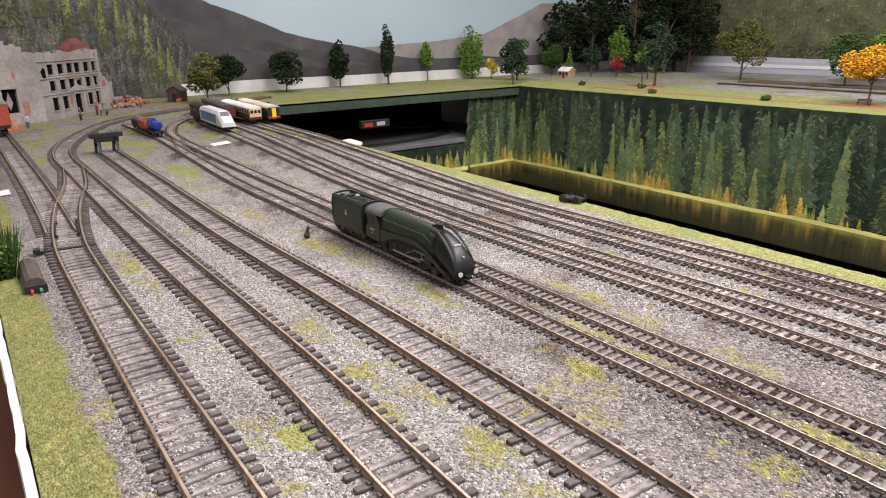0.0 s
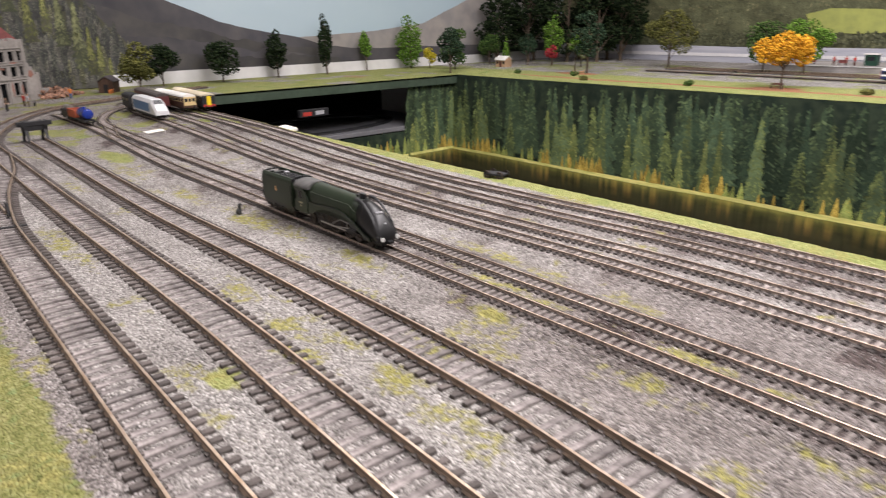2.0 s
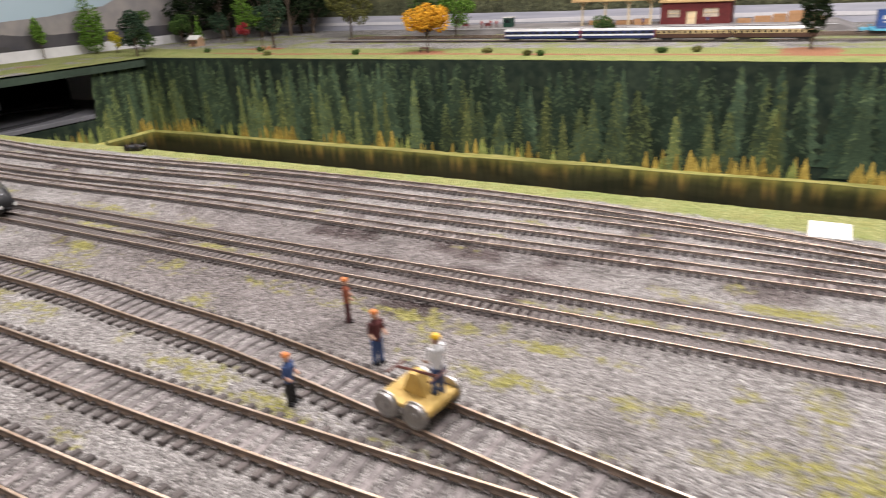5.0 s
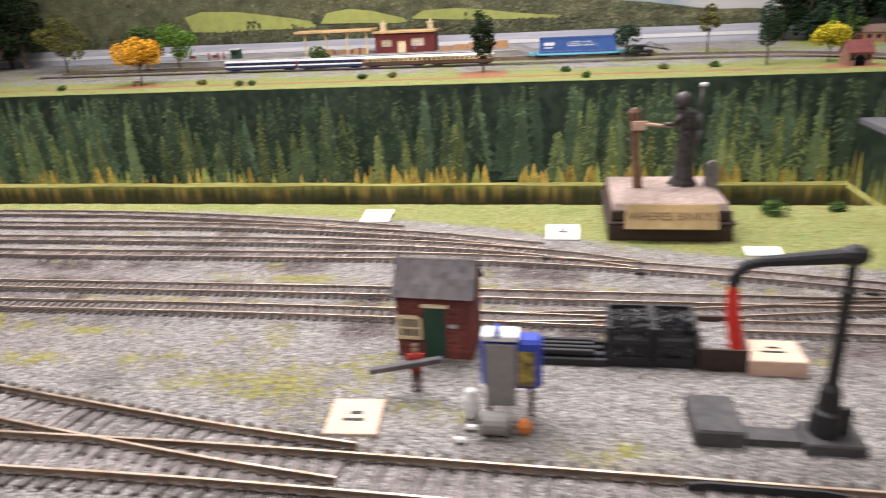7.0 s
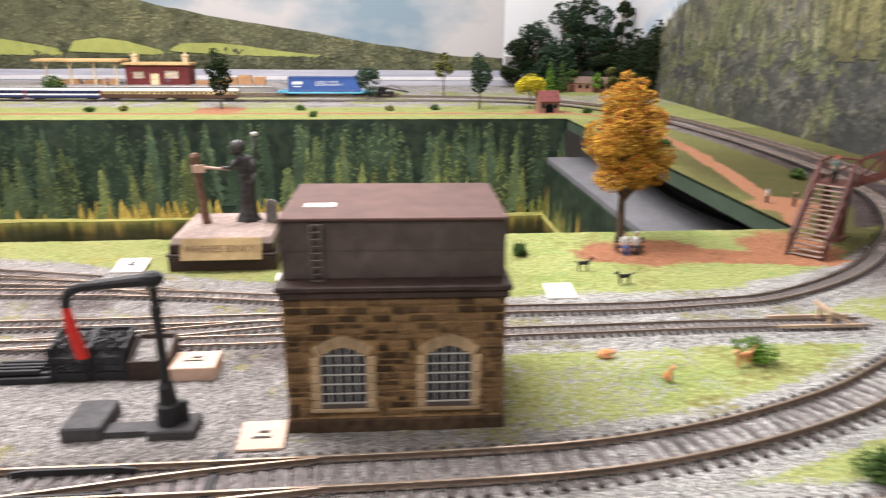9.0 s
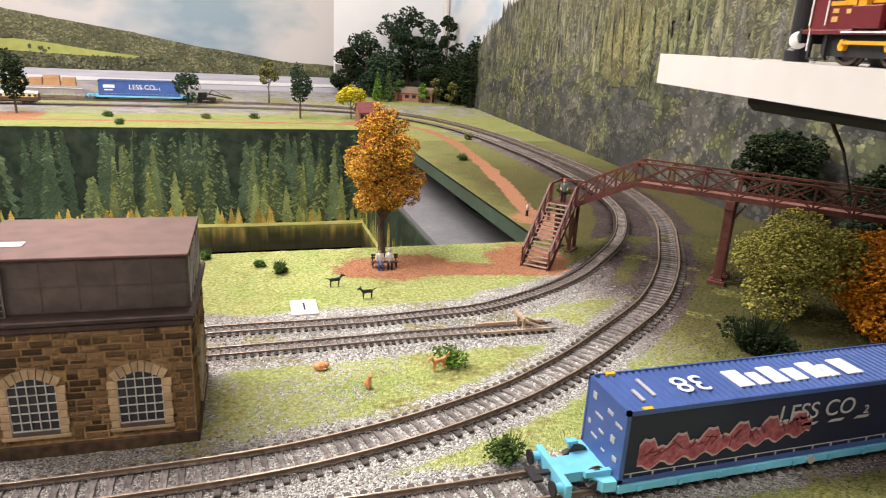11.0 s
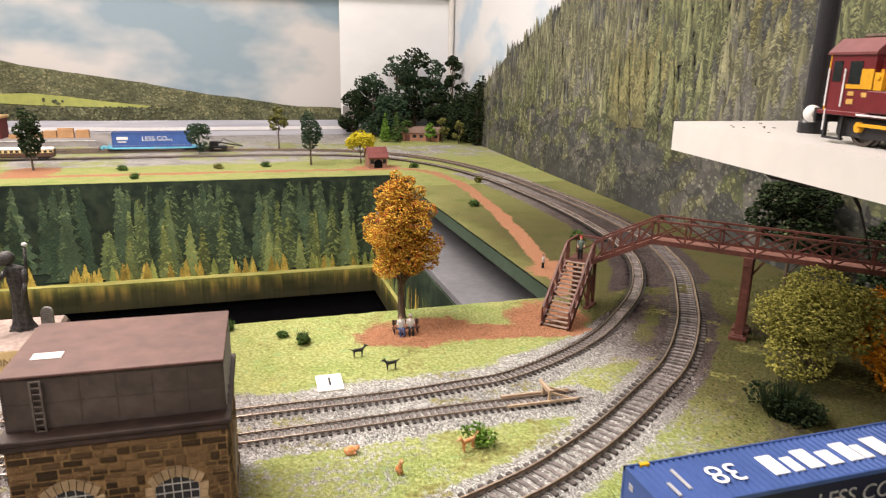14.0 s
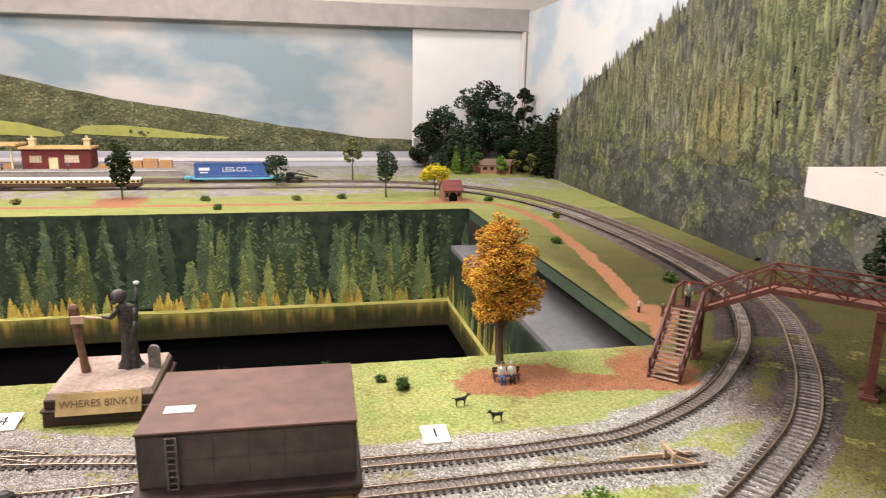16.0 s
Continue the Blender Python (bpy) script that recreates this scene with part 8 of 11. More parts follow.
def locomotive(M):
    """A streamlined tender engine: rounded casing that falls to a wedge between two curved cheeks, over big spoked wheels."""
    t = thing("steam_locomotive", M, "streamlined dark green steam locomotive with a coal-filled tender", "locomotive")
    # tender: body, raised coping, arched bulkheads, coal
    b = Build()
    hw = 0.0083
    loft([[(x, -hw * q, 0.0075), (x, -hw * q, 0.0226), (x, -hw * q + 0.0004, 0.0242), (x, -hw * q + 0.0016, 0.0256), (x, -hw * q + 0.0022, 0.0256), (x, -hw + 0.0030, 0.0232), (x, hw - 0.0030, 0.0232), (x, hw * q - 0.0022, 0.0256), (x, hw * q - 0.0016, 0.0256), (x, hw * q - 0.0004, 0.0242), (x, hw * q, 0.0226), (x, hw * q, 0.0075)] for x, q in ((0.0020, 0.97), (0.0030, 1.0), (0.0425, 1.0), (0.0435, 0.98))], b)
    ten = part("tender", b, LOCO, t, "dark green tender body")
    for x, top in ((0.0022, 0.0262), (0.0150, 0.0258), (0.0424, 0.0268)):
        b = Build()
        arch = [(-0.0078, 0.0232)] + [(-0.0078 * math.cos(a), 0.0245 + (top - 0.0245) * math.sin(a)) for a in np.linspace(0, math.pi, 11)] + [(0.0078, 0.0232)]
        inner = [(-0.0066, 0.0231)] + [(-0.0066 * math.cos(a), 0.0238 + (top - 0.0248) * math.sin(a)) for a in np.linspace(0, math.pi, 11)] + [(0.0066, 0.0231)]
        n_ = len(arch)
        b.add([(x + d, y, z) for d in (0.0, 0.0012) for y, z in arch + inner], [(i_, i_ + 1, n_ + i_ + 1, n_ + i_) for i_ in range(n_ - 1)] + [(2 * n_ + i_ + 1, 2 * n_ + i_, 3 * n_ + i_, 3 * n_ + i_ + 1) for i_ in range(n_ - 1)] + [(i_ + 1, i_, 2 * n_ + i_, 2 * n_ + i_ + 1) for i_ in range(n_ - 1)] + [(n_ + i_, n_ + i_ + 1, 3 * n_ + i_ + 1, 3 * n_ + i_) for i_ in range(n_ - 1)])
        part("bulkhead", b, SATIN, ten, "black arched bulkhead")
    b = Build()
    b.box(0.0165, 0.0415, -0.0054, 0.0054, 0.0228, 0.0240, c=0.0003)
    rr = np.random.RandomState(4)
    for k in range(260):
        x, y = rr.uniform(0.0175, 0.0410), rr.uniform(-0.0052, 0.0052)
        pile = 0.0016 * (1 - (y / 0.0056) ** 2) * (0.5 + 0.5 * math.sin((x - 0.0165) / 0.025 * 3.1))
        b.ball((x, y, 0.0237 + pile * rr.uniform(0.6, 1.05)), rr.uniform(0.0004, 0.0008), n=5)
    part("coal", b, COAL, ten, "black coal")
    for x, y in ((0.0062, -0.0022), (0.0112, 0.0018)):
        b = Build()
        b.lathe([(0.0015, 0.0), (0.0015, 0.0013), (0.0018, 0.0014), (0.0018, 0.0018), (0.0008, 0.0021)], 14, M=pose(x, y, 0.0232))
        part("water_filler", b, SATIN, ten, "round black filler lid")
    b = Build()
    b.box(0.0172, 0.0200, 0.0010, 0.0036, 0.0246, 0.0256)
    part("white_tag", b, PRINTG, ten)
    for s in (-1, 1):
        b = Build()
        y = s * hw
        b.cyl((0.0215, y - 0.00002 * s, 0.0156), (0.0215, y + 0.00012 * s, 0.0156), 0.00115, n=12)
        b.prism([(0.0207, 0.0163), (0.0223, 0.0163), (0.0221, 0.0182), (0.0215, 0.0176), (0.0209, 0.0182)], min(y, y + 0.00012 * s), max(y, y + 0.00012 * s), "y")
        part("crest", b, mat("orange_white_crest", (0.66, 0.42, 0.22), (0.5, 0.2, 0.1), 900, 0.5), ten, "small orange crest")
        b = Build()
        for xx in (0.0032, 0.0428):
            b.cyl((xx, s * (hw + 0.0004), 0.0085), (xx, s * (hw + 0.0004), 0.0215), 0.00018, n=5)
        part("grab_rail", b, SATIN, ten)
    b = Build()
    b.box(0.0015, 0.0440, -0.0068, 0.0068, 0.0040, 0.0076)
    for s in (-1, 1):
        b.prism([(0.0020, 0.0074), (0.0020, 0.0046), (0.0050, 0.0026), (0.0080, 0.0026), (0.0110, 0.0050), (0.0140, 0.0026), (0.0180, 0.0026), (0.0210, 0.0050), (0.0245, 0.0026), (0.0285, 0.0026), (0.0315, 0.0050), (0.0350, 0.0026), (0.0395, 0.0026), (0.0430, 0.0050), (0.0430, 0.0074)], s * 0.0068 - 0.0005, s * 0.0068 + 0.0005, "y")
        for x in (0.0065, 0.0160, 0.0265, 0.0370):
            b.box(x - 0.0008, x + 0.0008, s * 0.0074 - 0.0004, s * 0.0074 + 0.0004, 0.0026, 0.0050, c=0.0001)
    part("tender_frame", b, SATIN, t, "black tender frame")
    for x in (0.0065, 0.0160, 0.0265, 0.0370):
        wheelset(t, x, 0.009, 0.0029, "tender_wheel")
    b = Build()
    b.cyl((0.0015, -0.0055, 0.0066), (-0.0012, -0.0055, 0.0066), 0.0010, n=10)
    b.cyl((0.0015, 0.0055, 0.0066), (-0.0012, 0.0055, 0.0066), 0.0010, n=10)
    b.box(-0.0035, 0.0018, -0.0012, 0.0012, 0.0034, 0.0050)
    part("rear_coupling", b, SATIN, t)
    # cab with its pointed front edge, pale grey roof
    def shell(rows, n=22):
        return [casing(x, w, z0, z1, n, p) for x, w, z0, z1, p in rows]
    b = Build()
    side = [(0.0478, 0.0070), (0.0640, 0.0070), (0.0640, 0.0150), (0.0615, 0.0205), (0.0590, 0.0225), (0.0478, 0.0225), (0.0478, 0.0208), (0.0505, 0.0200), (0.0505, 0.0150), (0.0478, 0.0138)]
    for s in (-1, 1):
        b.prism(side, s * 0.0084 - 0.0004, s * 0.0084 + 0.0004, "y")
    b.box(0.0590, 0.0598, -0.0080, 0.0080, 0.0070, 0.0222)
    cab = part("cab", b, LOCO, t, "dark green cab")
    b = Build()
    roof = lambda x, w, lift: [(x, w * math.cos(a), 0.0222 + (0.0042 + lift) * math.sin(a)) for a in np.linspace(math.pi, 0, 17)]
    loft([roof(0.0470, 0.0086, 0.0), roof(0.0600, 0.0086, 0.0), roof(0.0640, 0.0080, 0.0)], b)
    part("cab_roof", b, mat("weathered_grey_black_roof", (0.050, 0.050, 0.050), (0.085, 0.082, 0.078), 260, 0.5, bump=0.1), cab, "grey-black cab roof", smooth=False)
    b = Build()
    for s in (-1, 1):
        b.box(0.0530, 0.0575, min(s * 0.0084, s * 0.00884), max(s * 0.0084, s * 0.00884), 0.0160, 0.0205)
    part("cab_window", b, plain("dark_cab_opening", (0.008, 0.008, 0.009), 0.25), cab)
    b = Build()
    for s in (-1, 1):
        b.box(0.0530, 0.0580, min(s * 0.0086, s * 0.00886), max(s * 0.0086, s * 0.00886), 0.0125, 0.0135)
        b.box(0.0545, 0.0562, min(s * 0.0086, s * 0.00886), max(s * 0.0086, s * 0.00886), 0.0105, 0.0114)
    part("number_bars", b, plain("pale_gold_print", (0.34, 0.30, 0.20), 0.5), cab, "small pale bars in place of the number")
    # boiler casing: one smooth tapering skin
    b = Build()
    loft(shell([(0.0600, 0.0079, 0.0098, 0.0262, 2.15), (0.0680, 0.0078, 0.0100, 0.0261, 2.1), (0.0800, 0.0076, 0.0104, 0.0259, 2.05), (0.0950, 0.0074, 0.0106, 0.0256, 2.0), (0.1080, 0.0072, 0.0104, 0.0253, 2.0), (0.1160, 0.0071, 0.0098, 0.0249, 2.0)]), b)
    part("boiler_casing", b, LOCO, t, "dark green boiler casing", smooth=True)
    # nose: cheeks that curve down to the buffer beam, a wedge between them
    b = Build()
    loft(shell([(0.1160, 0.0071, 0.0092, 0.0248, 2.0), (0.1215, 0.0071, 0.0070, 0.0236, 2.05), (0.1265, 0.0072, 0.0052, 0.0212, 2.15), (0.1308, 0.0072, 0.0042, 0.0178, 2.3), (0.1342, 0.0070, 0.0042, 0.0136, 2.6), (0.1360, 0.0067, 0.0044, 0.0098, 3.0), (0.1366, 0.0060, 0.0048, 0.0078, 3.0)]), b)
    part("nose", b, SATIN, t, "satin black sloping nose", smooth=True)
    for s in (-1, 1):
        b = Build()
        edge = [(0.1130, 0.0258), (0.1180, 0.0258), (0.1225, 0.0240), (0.1270, 0.0210), (0.1308, 0.0176), (0.1340, 0.0134), (0.1358, 0.0092)]
        outer = [(x, s * (0.0046 + 0.0016 * k / 6), z + 0.0003) for k, (x, z) in enumerate(edge)]
        inner = [(x - 0.0010, s * (0.0056 + 0.0012 * k / 6), z - 0.0018) for k, (x, z) in enumerate(edge)]
        low = [(x - 0.0004, s * (0.0040 + 0.0016 * k / 6), z - 0.0012) for k, (x, z) in enumerate(edge)]
        n_ = len(edge)
        q = [(i_, i_ + 1, n_ + i_ + 1, n_ + i_) for i_ in range(n_ - 1)] + [(2 * n_ + i_, 2 * n_ + i_ + 1, i_ + 1, i_) for i_ in range(n_ - 1)]
        b.add(outer + inner + low, q)
        part("cheek", b, SATIN, t, "raised black edge of the nose", smooth=True)
    b = Build()
    b.box(0.1288, 0.1298, -0.0022, 0.0022, 0.0190, 0.0196)
    b.cyl((0.1338, 0.0, 0.0140), (0.1346, 0.0, 0.0143), 0.0005, n=8)
    part("nose_plate", b, PRINTG, t, "small pale plate")
    b = Build()
    for s in (-1, 1):
        for x in np.linspace(0.067, 0.108, 8):
            b.cyl((x, s * 0.0068, 0.0213), (x, s * 0.0073, 0.0215), 0.00035, n=6)
        b.cyl((0.0665, s * 0.0073, 0.0215), (0.1085, s * 0.0071, 0.0213), 0.00012, n=5)
        b.cyl((0.1085, s * 0.0071, 0.0213), (0.1165, s * 0.0074, 0.0180), 0.00012, n=5)
    part("handrail", b, mat("dull_green_wire", (0.10, 0.115, 0.085), (0.06, 0.07, 0.05), 400, 0.45), t, "thin handrail on short pillars")
    for s in (-1, 1):
        b = Build()
        arc = [(0.0640, 0.0072), (0.0690, 0.0086), (0.0760, 0.0118), (0.0850, 0.0138), (0.0950, 0.0144), (0.1040, 0.0136), (0.1120, 0.0112), (0.1190, 0.0080), (0.1250, 0.0054), (0.1300, 0.0044)]
        upper = [(0.1300, 0.0058), (0.1250, 0.0070), (0.1190, 0.0098), (0.1120, 0.0132), (0.1040, 0.0156), (0.0950, 0.0164), (0.0850, 0.0158), (0.0760, 0.0150), (0.0690, 0.0150), (0.0640, 0.0150)]
        b.prism(arc + upper, s * 0.0078 - 0.0006, s * 0.0078 + 0.0006, "y")
        part("valance", b, LOCO, t, "curved dark green valance")
        b = Build()
        for (xa, za), (xb, zb) in zip(upper[:-1], upper[1:]):
            b.cyl((xa, s * 0.0083, za), (xb, s * 0.0083, zb), 0.00028, n=5)
        part("running_plate_edge", b, SATIN, t)
        for x in (0.0755, 0.0895, 0.1035):
            spoked_wheel(t, x, s, 0.0064, 0.0096)
        b = Build()
        b.box(0.0755, 0.1035, s * 0.0066 - 0.0003, s * 0.0066 + 0.0003, 0.0042, 0.0050)
        part("coupling_rod", b, STEEL, t, "dull steel coupling rod")
        b = Build()
        b.cyl((0.0895, s * 0.0071, 0.0046), (0.1090, s * 0.0071, 0.0070), 0.0004, n=5)
        b.cyl((0.0895, s * 0.0072, 0.0060), (0.0985, s * 0.0072, 0.0102), 0.0003, n=5)
        b.cyl((0.0985, s * 0.0072, 0.0102), (0.1090, s * 0.0072, 0.0098), 0.0003, n=5)
        b.cyl((0.1060, s * 0.0072, 0.0062), (0.1062, s * 0.0072, 0.0104), 0.0003, n=5)
        part("valve_gear", b, STEEL, t, "dull steel valve rods")
        b = Build()
        b.cyl((0.1095, s * 0.0062, 0.0072), (0.1165, s * 0.0062, 0.0072), 0.0020, n=12)
        b.box(0.1095, 0.1165, s * 0.0062 - 0.0016, s * 0.0062 + 0.0016, 0.0072, 0.0108)
        part("cylinder", b, SATIN, t, "black cylinder block")
        b = Build()
        b.cyl((0.1355, s * 0.0050, 0.0066), (0.1382, s * 0.0050, 0.0066), 0.0006, n=8)
        buf = part("buffer", b, SATIN, t)
        b = Build()
        b.cyl((0.1382, s * 0.0050, 0.0066), (0.1387, s * 0.0050, 0.0066), 0.0013, n=14)
        part("buffer_face", b, plain("pale_buffer_face", (0.62, 0.62, 0.60), 0.35), buf, "pale buffer face")
    b = Build()
    b.box(0.058, 0.1355, -0.0045, 0.0045, 0.0022, 0.0104)
    b.box(0.1345, 0.1362, -0.0072, 0.0072, 0.0048, 0.0080, c=0.0003)
    b.box(0.1355, 0.1400, -0.0014, 0.0014, 0.0034, 0.0050)
    part("frames", b, SATIN, t, "black frames and buffer beam")
    for x in (0.1145, 0.1265):
        wheelset(t, x, 0.009, 0.0031, "bogie_wheel")
    wheelset(t, 0.0635, 0.009, 0.0035, "trailing_wheel")
    b = Build()
    loft([[(0.1135 + k_ * 0.0030 * math.cos(a), k_ * 0.0015 * math.sin(a), z) for a in np.linspace(0, 6.283, 15)[:-1]] for z, k_ in ((0.0240, 1.1), (0.0270, 0.95), (0.0276, 1.05))], b)
    b.box(0.1080, 0.1100, -0.0012, 0.0012, 0.0248, 0.0264, c=0.0003)
    part("chimney", b, SATIN, t, "low black double chimney")
    b = Build()
    b.box(0.0436, 0.0500, -0.0046, 0.0046, 0.0045, 0.0075)
    b.box(0.0440, 0.0476, -0.0060, 0.0060, 0.0100, 0.0215)
    part("drawbar", b, SATIN, t, "black gangway between engine and tender")
    return t


locomotive(pose(-0.3415, 0.1999, RT_N, 0, 0, 0.3))


def sign(x, y, yaw, text, w=0.019, d=0.018, tilt=12.0, board=None, thick=0.0012, z=0.0):
    """A small lettered card lying tilted on the ballast."""
    t = thing("number_card", pose(x, y, z, 0, 0, yaw), "small pale card with hand-written black pen strokes", "sign", "number cards")
    th = math.radians(tilt)
    M = axes((0, 0, 0.0), (1, 0, 0), (0, math.cos(th), math.sin(th)), (0, -math.sin(th), math.cos(th)))
    b = Build()
    b.box(-w / 2, w / 2, 0, d, 0, thick, c=0.0002, M=M)
    b.prism([(0.002, -0.001), (d * math.cos(th), -0.001), (d * math.cos(th), d * math.sin(th))], -w * 0.35, w * 0.35, "x")
    part("card", b, board or WHITE, t)
    if text == "bars":
        b = Build()
        b.box(-w * 0.22, w * 0.20, d * 0.36, d * 0.42, thick, thick + 0.0003, M=M)
        b.box(-w * 0.10, w * 0.14, d * 0.55, d * 0.62, thick, thick + 0.0003, M=M)
        part("pen_stroke", b, INK, t)
    elif text:
        L_ = letters(text, d * 0.72, INK)
        N_ = M @ axes((0, d * 0.5, thick + 0.0002), (1, 0, 0), (0, 0, -1), (0, 1, 0))
        L_.v = [tuple(N_ @ Vector(p)) for p in L_.v]
        part("digit", L_, INK, t, "black digit")
    return t


sign(0.6935, 0.2515, 0, "1", 0.0175, 0.020, 6)
sign(0.414, 0.316, 0, "4", 0.020, 0.019, 10)
sign(0.2865, 0.348, 0, "", 0.020, 0.019, 8)
sign(0.524, 0.293, 0, "", 0.019, 0.010, 10)
sign(0.3405, 0.1125, 4, "bars", 0.019, 0.0195, 5, PINE)
sign(0.5355, 0.1075, 0, "bars", 0.018, 0.0175, 5, PINE)
sign(-0.682, 0.385, -4, "", 0.036, 0.010, 6, thick=0.003)
sign(-0.787, 0.250, 0, "", 0.016, 0.022, 4)
sign(-0.639, 0.016, 0, "", 0.018, 0.010, 6)
t = thing("number_block", pose(0.495, 0.1655, 0), "pale pine block with black pen strokes on top", "sign", "number cards")
b = Build()
b.box(-0.0105, 0.0105, 0, 0.0175, -0.0005, 0.0065, c=0.0004)
part("block", b, PINE, t)
b = Build()
b.box(-0.0050, 0.0040, 0.0070, 0.0080, 0.0065, 0.0068)
b.box(-0.0020, 0.0030, 0.0105, 0.0115, 0.0065, 0.0068)
part("pen_stroke", b, INK, t)


def brick_hut(M):
    t = thing("lamp_hut", M, "small red-brown brick hut with a slate roof and green door", "hut")
    W_, D_, E_, R_ = 0.0318, 0.022, 0.0292, 0.0395
    b = Build()
    b.prism([(0, -0.001), (D_, -0.001), (D_, E_), (D_ / 2, R_), (0, E_)], 0, W_, "x")
    body = part("wall", b, BRICK, t, "red-brown brick walls")
    b = Build()
    for row in range(28):
        z = 0.0005 + row * 0.0011
        for k in range(11):
            x = k * 0.0033 + (0.0016 if row % 2 else 0)
            if x + 0.003 < W_ and z < E_ - 0.0016 and not (0.0090 < x < 0.0210 and z < 0.0260):
                b.box(x, x + 0.0030, -0.0002, 0.0002, z, z + 0.0009)
    for row in range(32):
        z = 0.0005 + row * 0.0011
        for k in range(7):
            y = k * 0.0033 + (0.0016 if row % 2 else 0)
            top = E_ + (R_ - E_) * (1 - abs(y + 0.0015 - D_ / 2) / (D_ / 2))
            if y + 0.003 < D_ and z + 0.001 < top:
                b.box(W_ - 0.0002, W_ + 0.0002, y, y + 0.0030, z, z + 0.0009)
    tagged(part("brick", b, mat("red_brick", (0.18, 0.052, 0.040), (0.13, 0.038, 0.031), 600, 0.7, island=0.25), body), kind="stuff")
    for s, nm in ((0, "front"), (1, "back")):
        sl = math.atan2(R_ - E_, D_ / 2)
        for row in range(6):
            f0 = row / 6
            for k in range(9):
                x = -0.0015 + k * (W_ + 0.003) / 9
                y = -0.0022 + (D_ / 2 + 0.0022) * (f0 + 0.1)
                z = E_ - 0.0022 * math.tan(sl) + (y + 0.0022) * math.tan(sl)
                if s:
                    y = D_ - y
                b = Build()
                c_, s_ = math.cos(sl), math.sin(sl) * (1 if not s else -1)
                Q = axes((x, y, z + 0.0005), (1, 0, 0), (0, c_, s_), (0, -s_, c_))
                b.box(0, (W_ + 0.003) / 9 - 0.0001, -0.0014, 0.0018, 0, 0.0005, M=Q)
                part("slate", b, SLATE, t)
    b = Build()
    b.cyl((-0.0015, D_ / 2, R_ + 0.0006), (W_ + 0.0015, D_ / 2, R_ + 0.0006), 0.0006, n=6)
    part("ridge", b, SLATE, t)
    b = Build()
    b.box(0.0118, 0.0206, -0.0006, 0.0003, 0, 0.0235)
    part("door", b, GREEND, t, "dark green door")
    b = Build()
    b.box(0.0110, 0.0222, -0.0010, 0.0003, 0.0235, 0.0248)
    part("lintel", b, CREAM, t, "cream lintel")
    b = Build()
    b.box(0.0222, 0.0258, -0.0010, 0.0002, 0.0148, 0.0162)
    part("letter_plate", b, PRINTG, t, "pale letter plate")
    b = Build()
    b.box(0.0012, 0.0100, -0.0008, 0.0002, 0.0090, 0.0190)
    win = part("window", b, GLAZE, t, "dark window with cream bars")
    b = Build()
    for z in (0.0088, 0.0182):
        b.box(0.0004, 0.0108, -0.0014, 0.0002, z, z + 0.0013)
    for x in (0.0004, 0.0095):
        b.box(x, x + 0.0013, -0.0014, 0.0002, 0.0088, 0.0195)
    part("window_frame", b, CREAM, win, "cream window frame")
    for x in (0.0034, 0.0066):
        b = Build()
        b.box(x, x + 0.0007, -0.0012, 0.0, 0.0100, 0.0183)
        part("glazing_bar", b, CREAM, win)
    b = Build()
    b.box(0.0015, 0.0097, -0.0012, 0.0, 0.0136, 0.0143)
    part("glazing_bar", b, CREAM, win)
    return t


brick_hut(pose(0.3452, 0.1700, 0, 0, 0, -3))


def figure(x, y, h, top, legs, hat=None, yaw=0.0, z=0.0, sit=False, label="small painted model figure standing on the layout", prop=None):
    """One plain painted mesh."""
    b = Build()
    k = h / 0.023
    s = 0.6 if sit else 1.0
    hip = 0.0105 * k * (0.55 if sit else 1)
    for a in (-1, 1):
        if sit:
            b.cyl((0, a * 0.0016 * k, hip), (0.006 * k, a * 0.0016 * k, hip), 0.0013 * k, 0.0011 * k, 7, 1)
            b.cyl((0.006 * k, a * 0.0016 * k, hip), (0.0065 * k, a * 0.0016 * k, 0), 0.0011 * k, 0.0009 * k, 7, 1)
        else:
            b.cyl((a * 0.0004 * k, a * 0.0014 * k, 0), (0, a * 0.0012 * k, hip), 0.0010 * k, 0.0014 * k, 7, 1)
        b.box(-0.0007 * k, 0.0020 * k, a * 0.0014 * k - 0.0008 * k, a * 0.0014 * k + 0.0008 * k, -0.0003, 0.0009 * k, 4)
        b.cyl((0, a * 0.0026 * k, hip + 0.0078 * k), (0.0006 * k, a * 0.0033 * k, hip + 0.0035 * k), 0.0009 * k, 0.0008 * k, 6, 0)
        b.cyl((0.0006 * k, a * 0.0033 * k, hip + 0.0035 * k), (0.0030 * k, a * 0.0028 * k, hip + 0.0018 * k), 0.0008 * k, 0.0006 * k, 6, 2)
    loft([[(q * 0.0016 * k * math.cos(a), q * 0.0027 * k * math.sin(a), hip + z_ * k) for a in np.linspace(0, 6.283, 9)[:-1]] for q, z_ in ((0.85, -0.0008), (0.9, 0.002), (1.1, 0.0068), (0.5, 0.0086))], b, 0)
    b.ball((0.0002 * k, 0, hip + 0.0104 * k), 0.0017 * k, 0.0015 * k, 0.0020 * k, 2, 8)
    b.ball((-0.0001 * k, 0, hip + 0.0115 * k), 0.0018 * k, 0.0017 * k, 0.0013 * k, 3, 8)
    return solid("figurine", b, [top, legs, SKIN, hat or BARK, BLACK], label, "figurine", "model figures", M=pose(x, y, z, 0, 0, yaw))


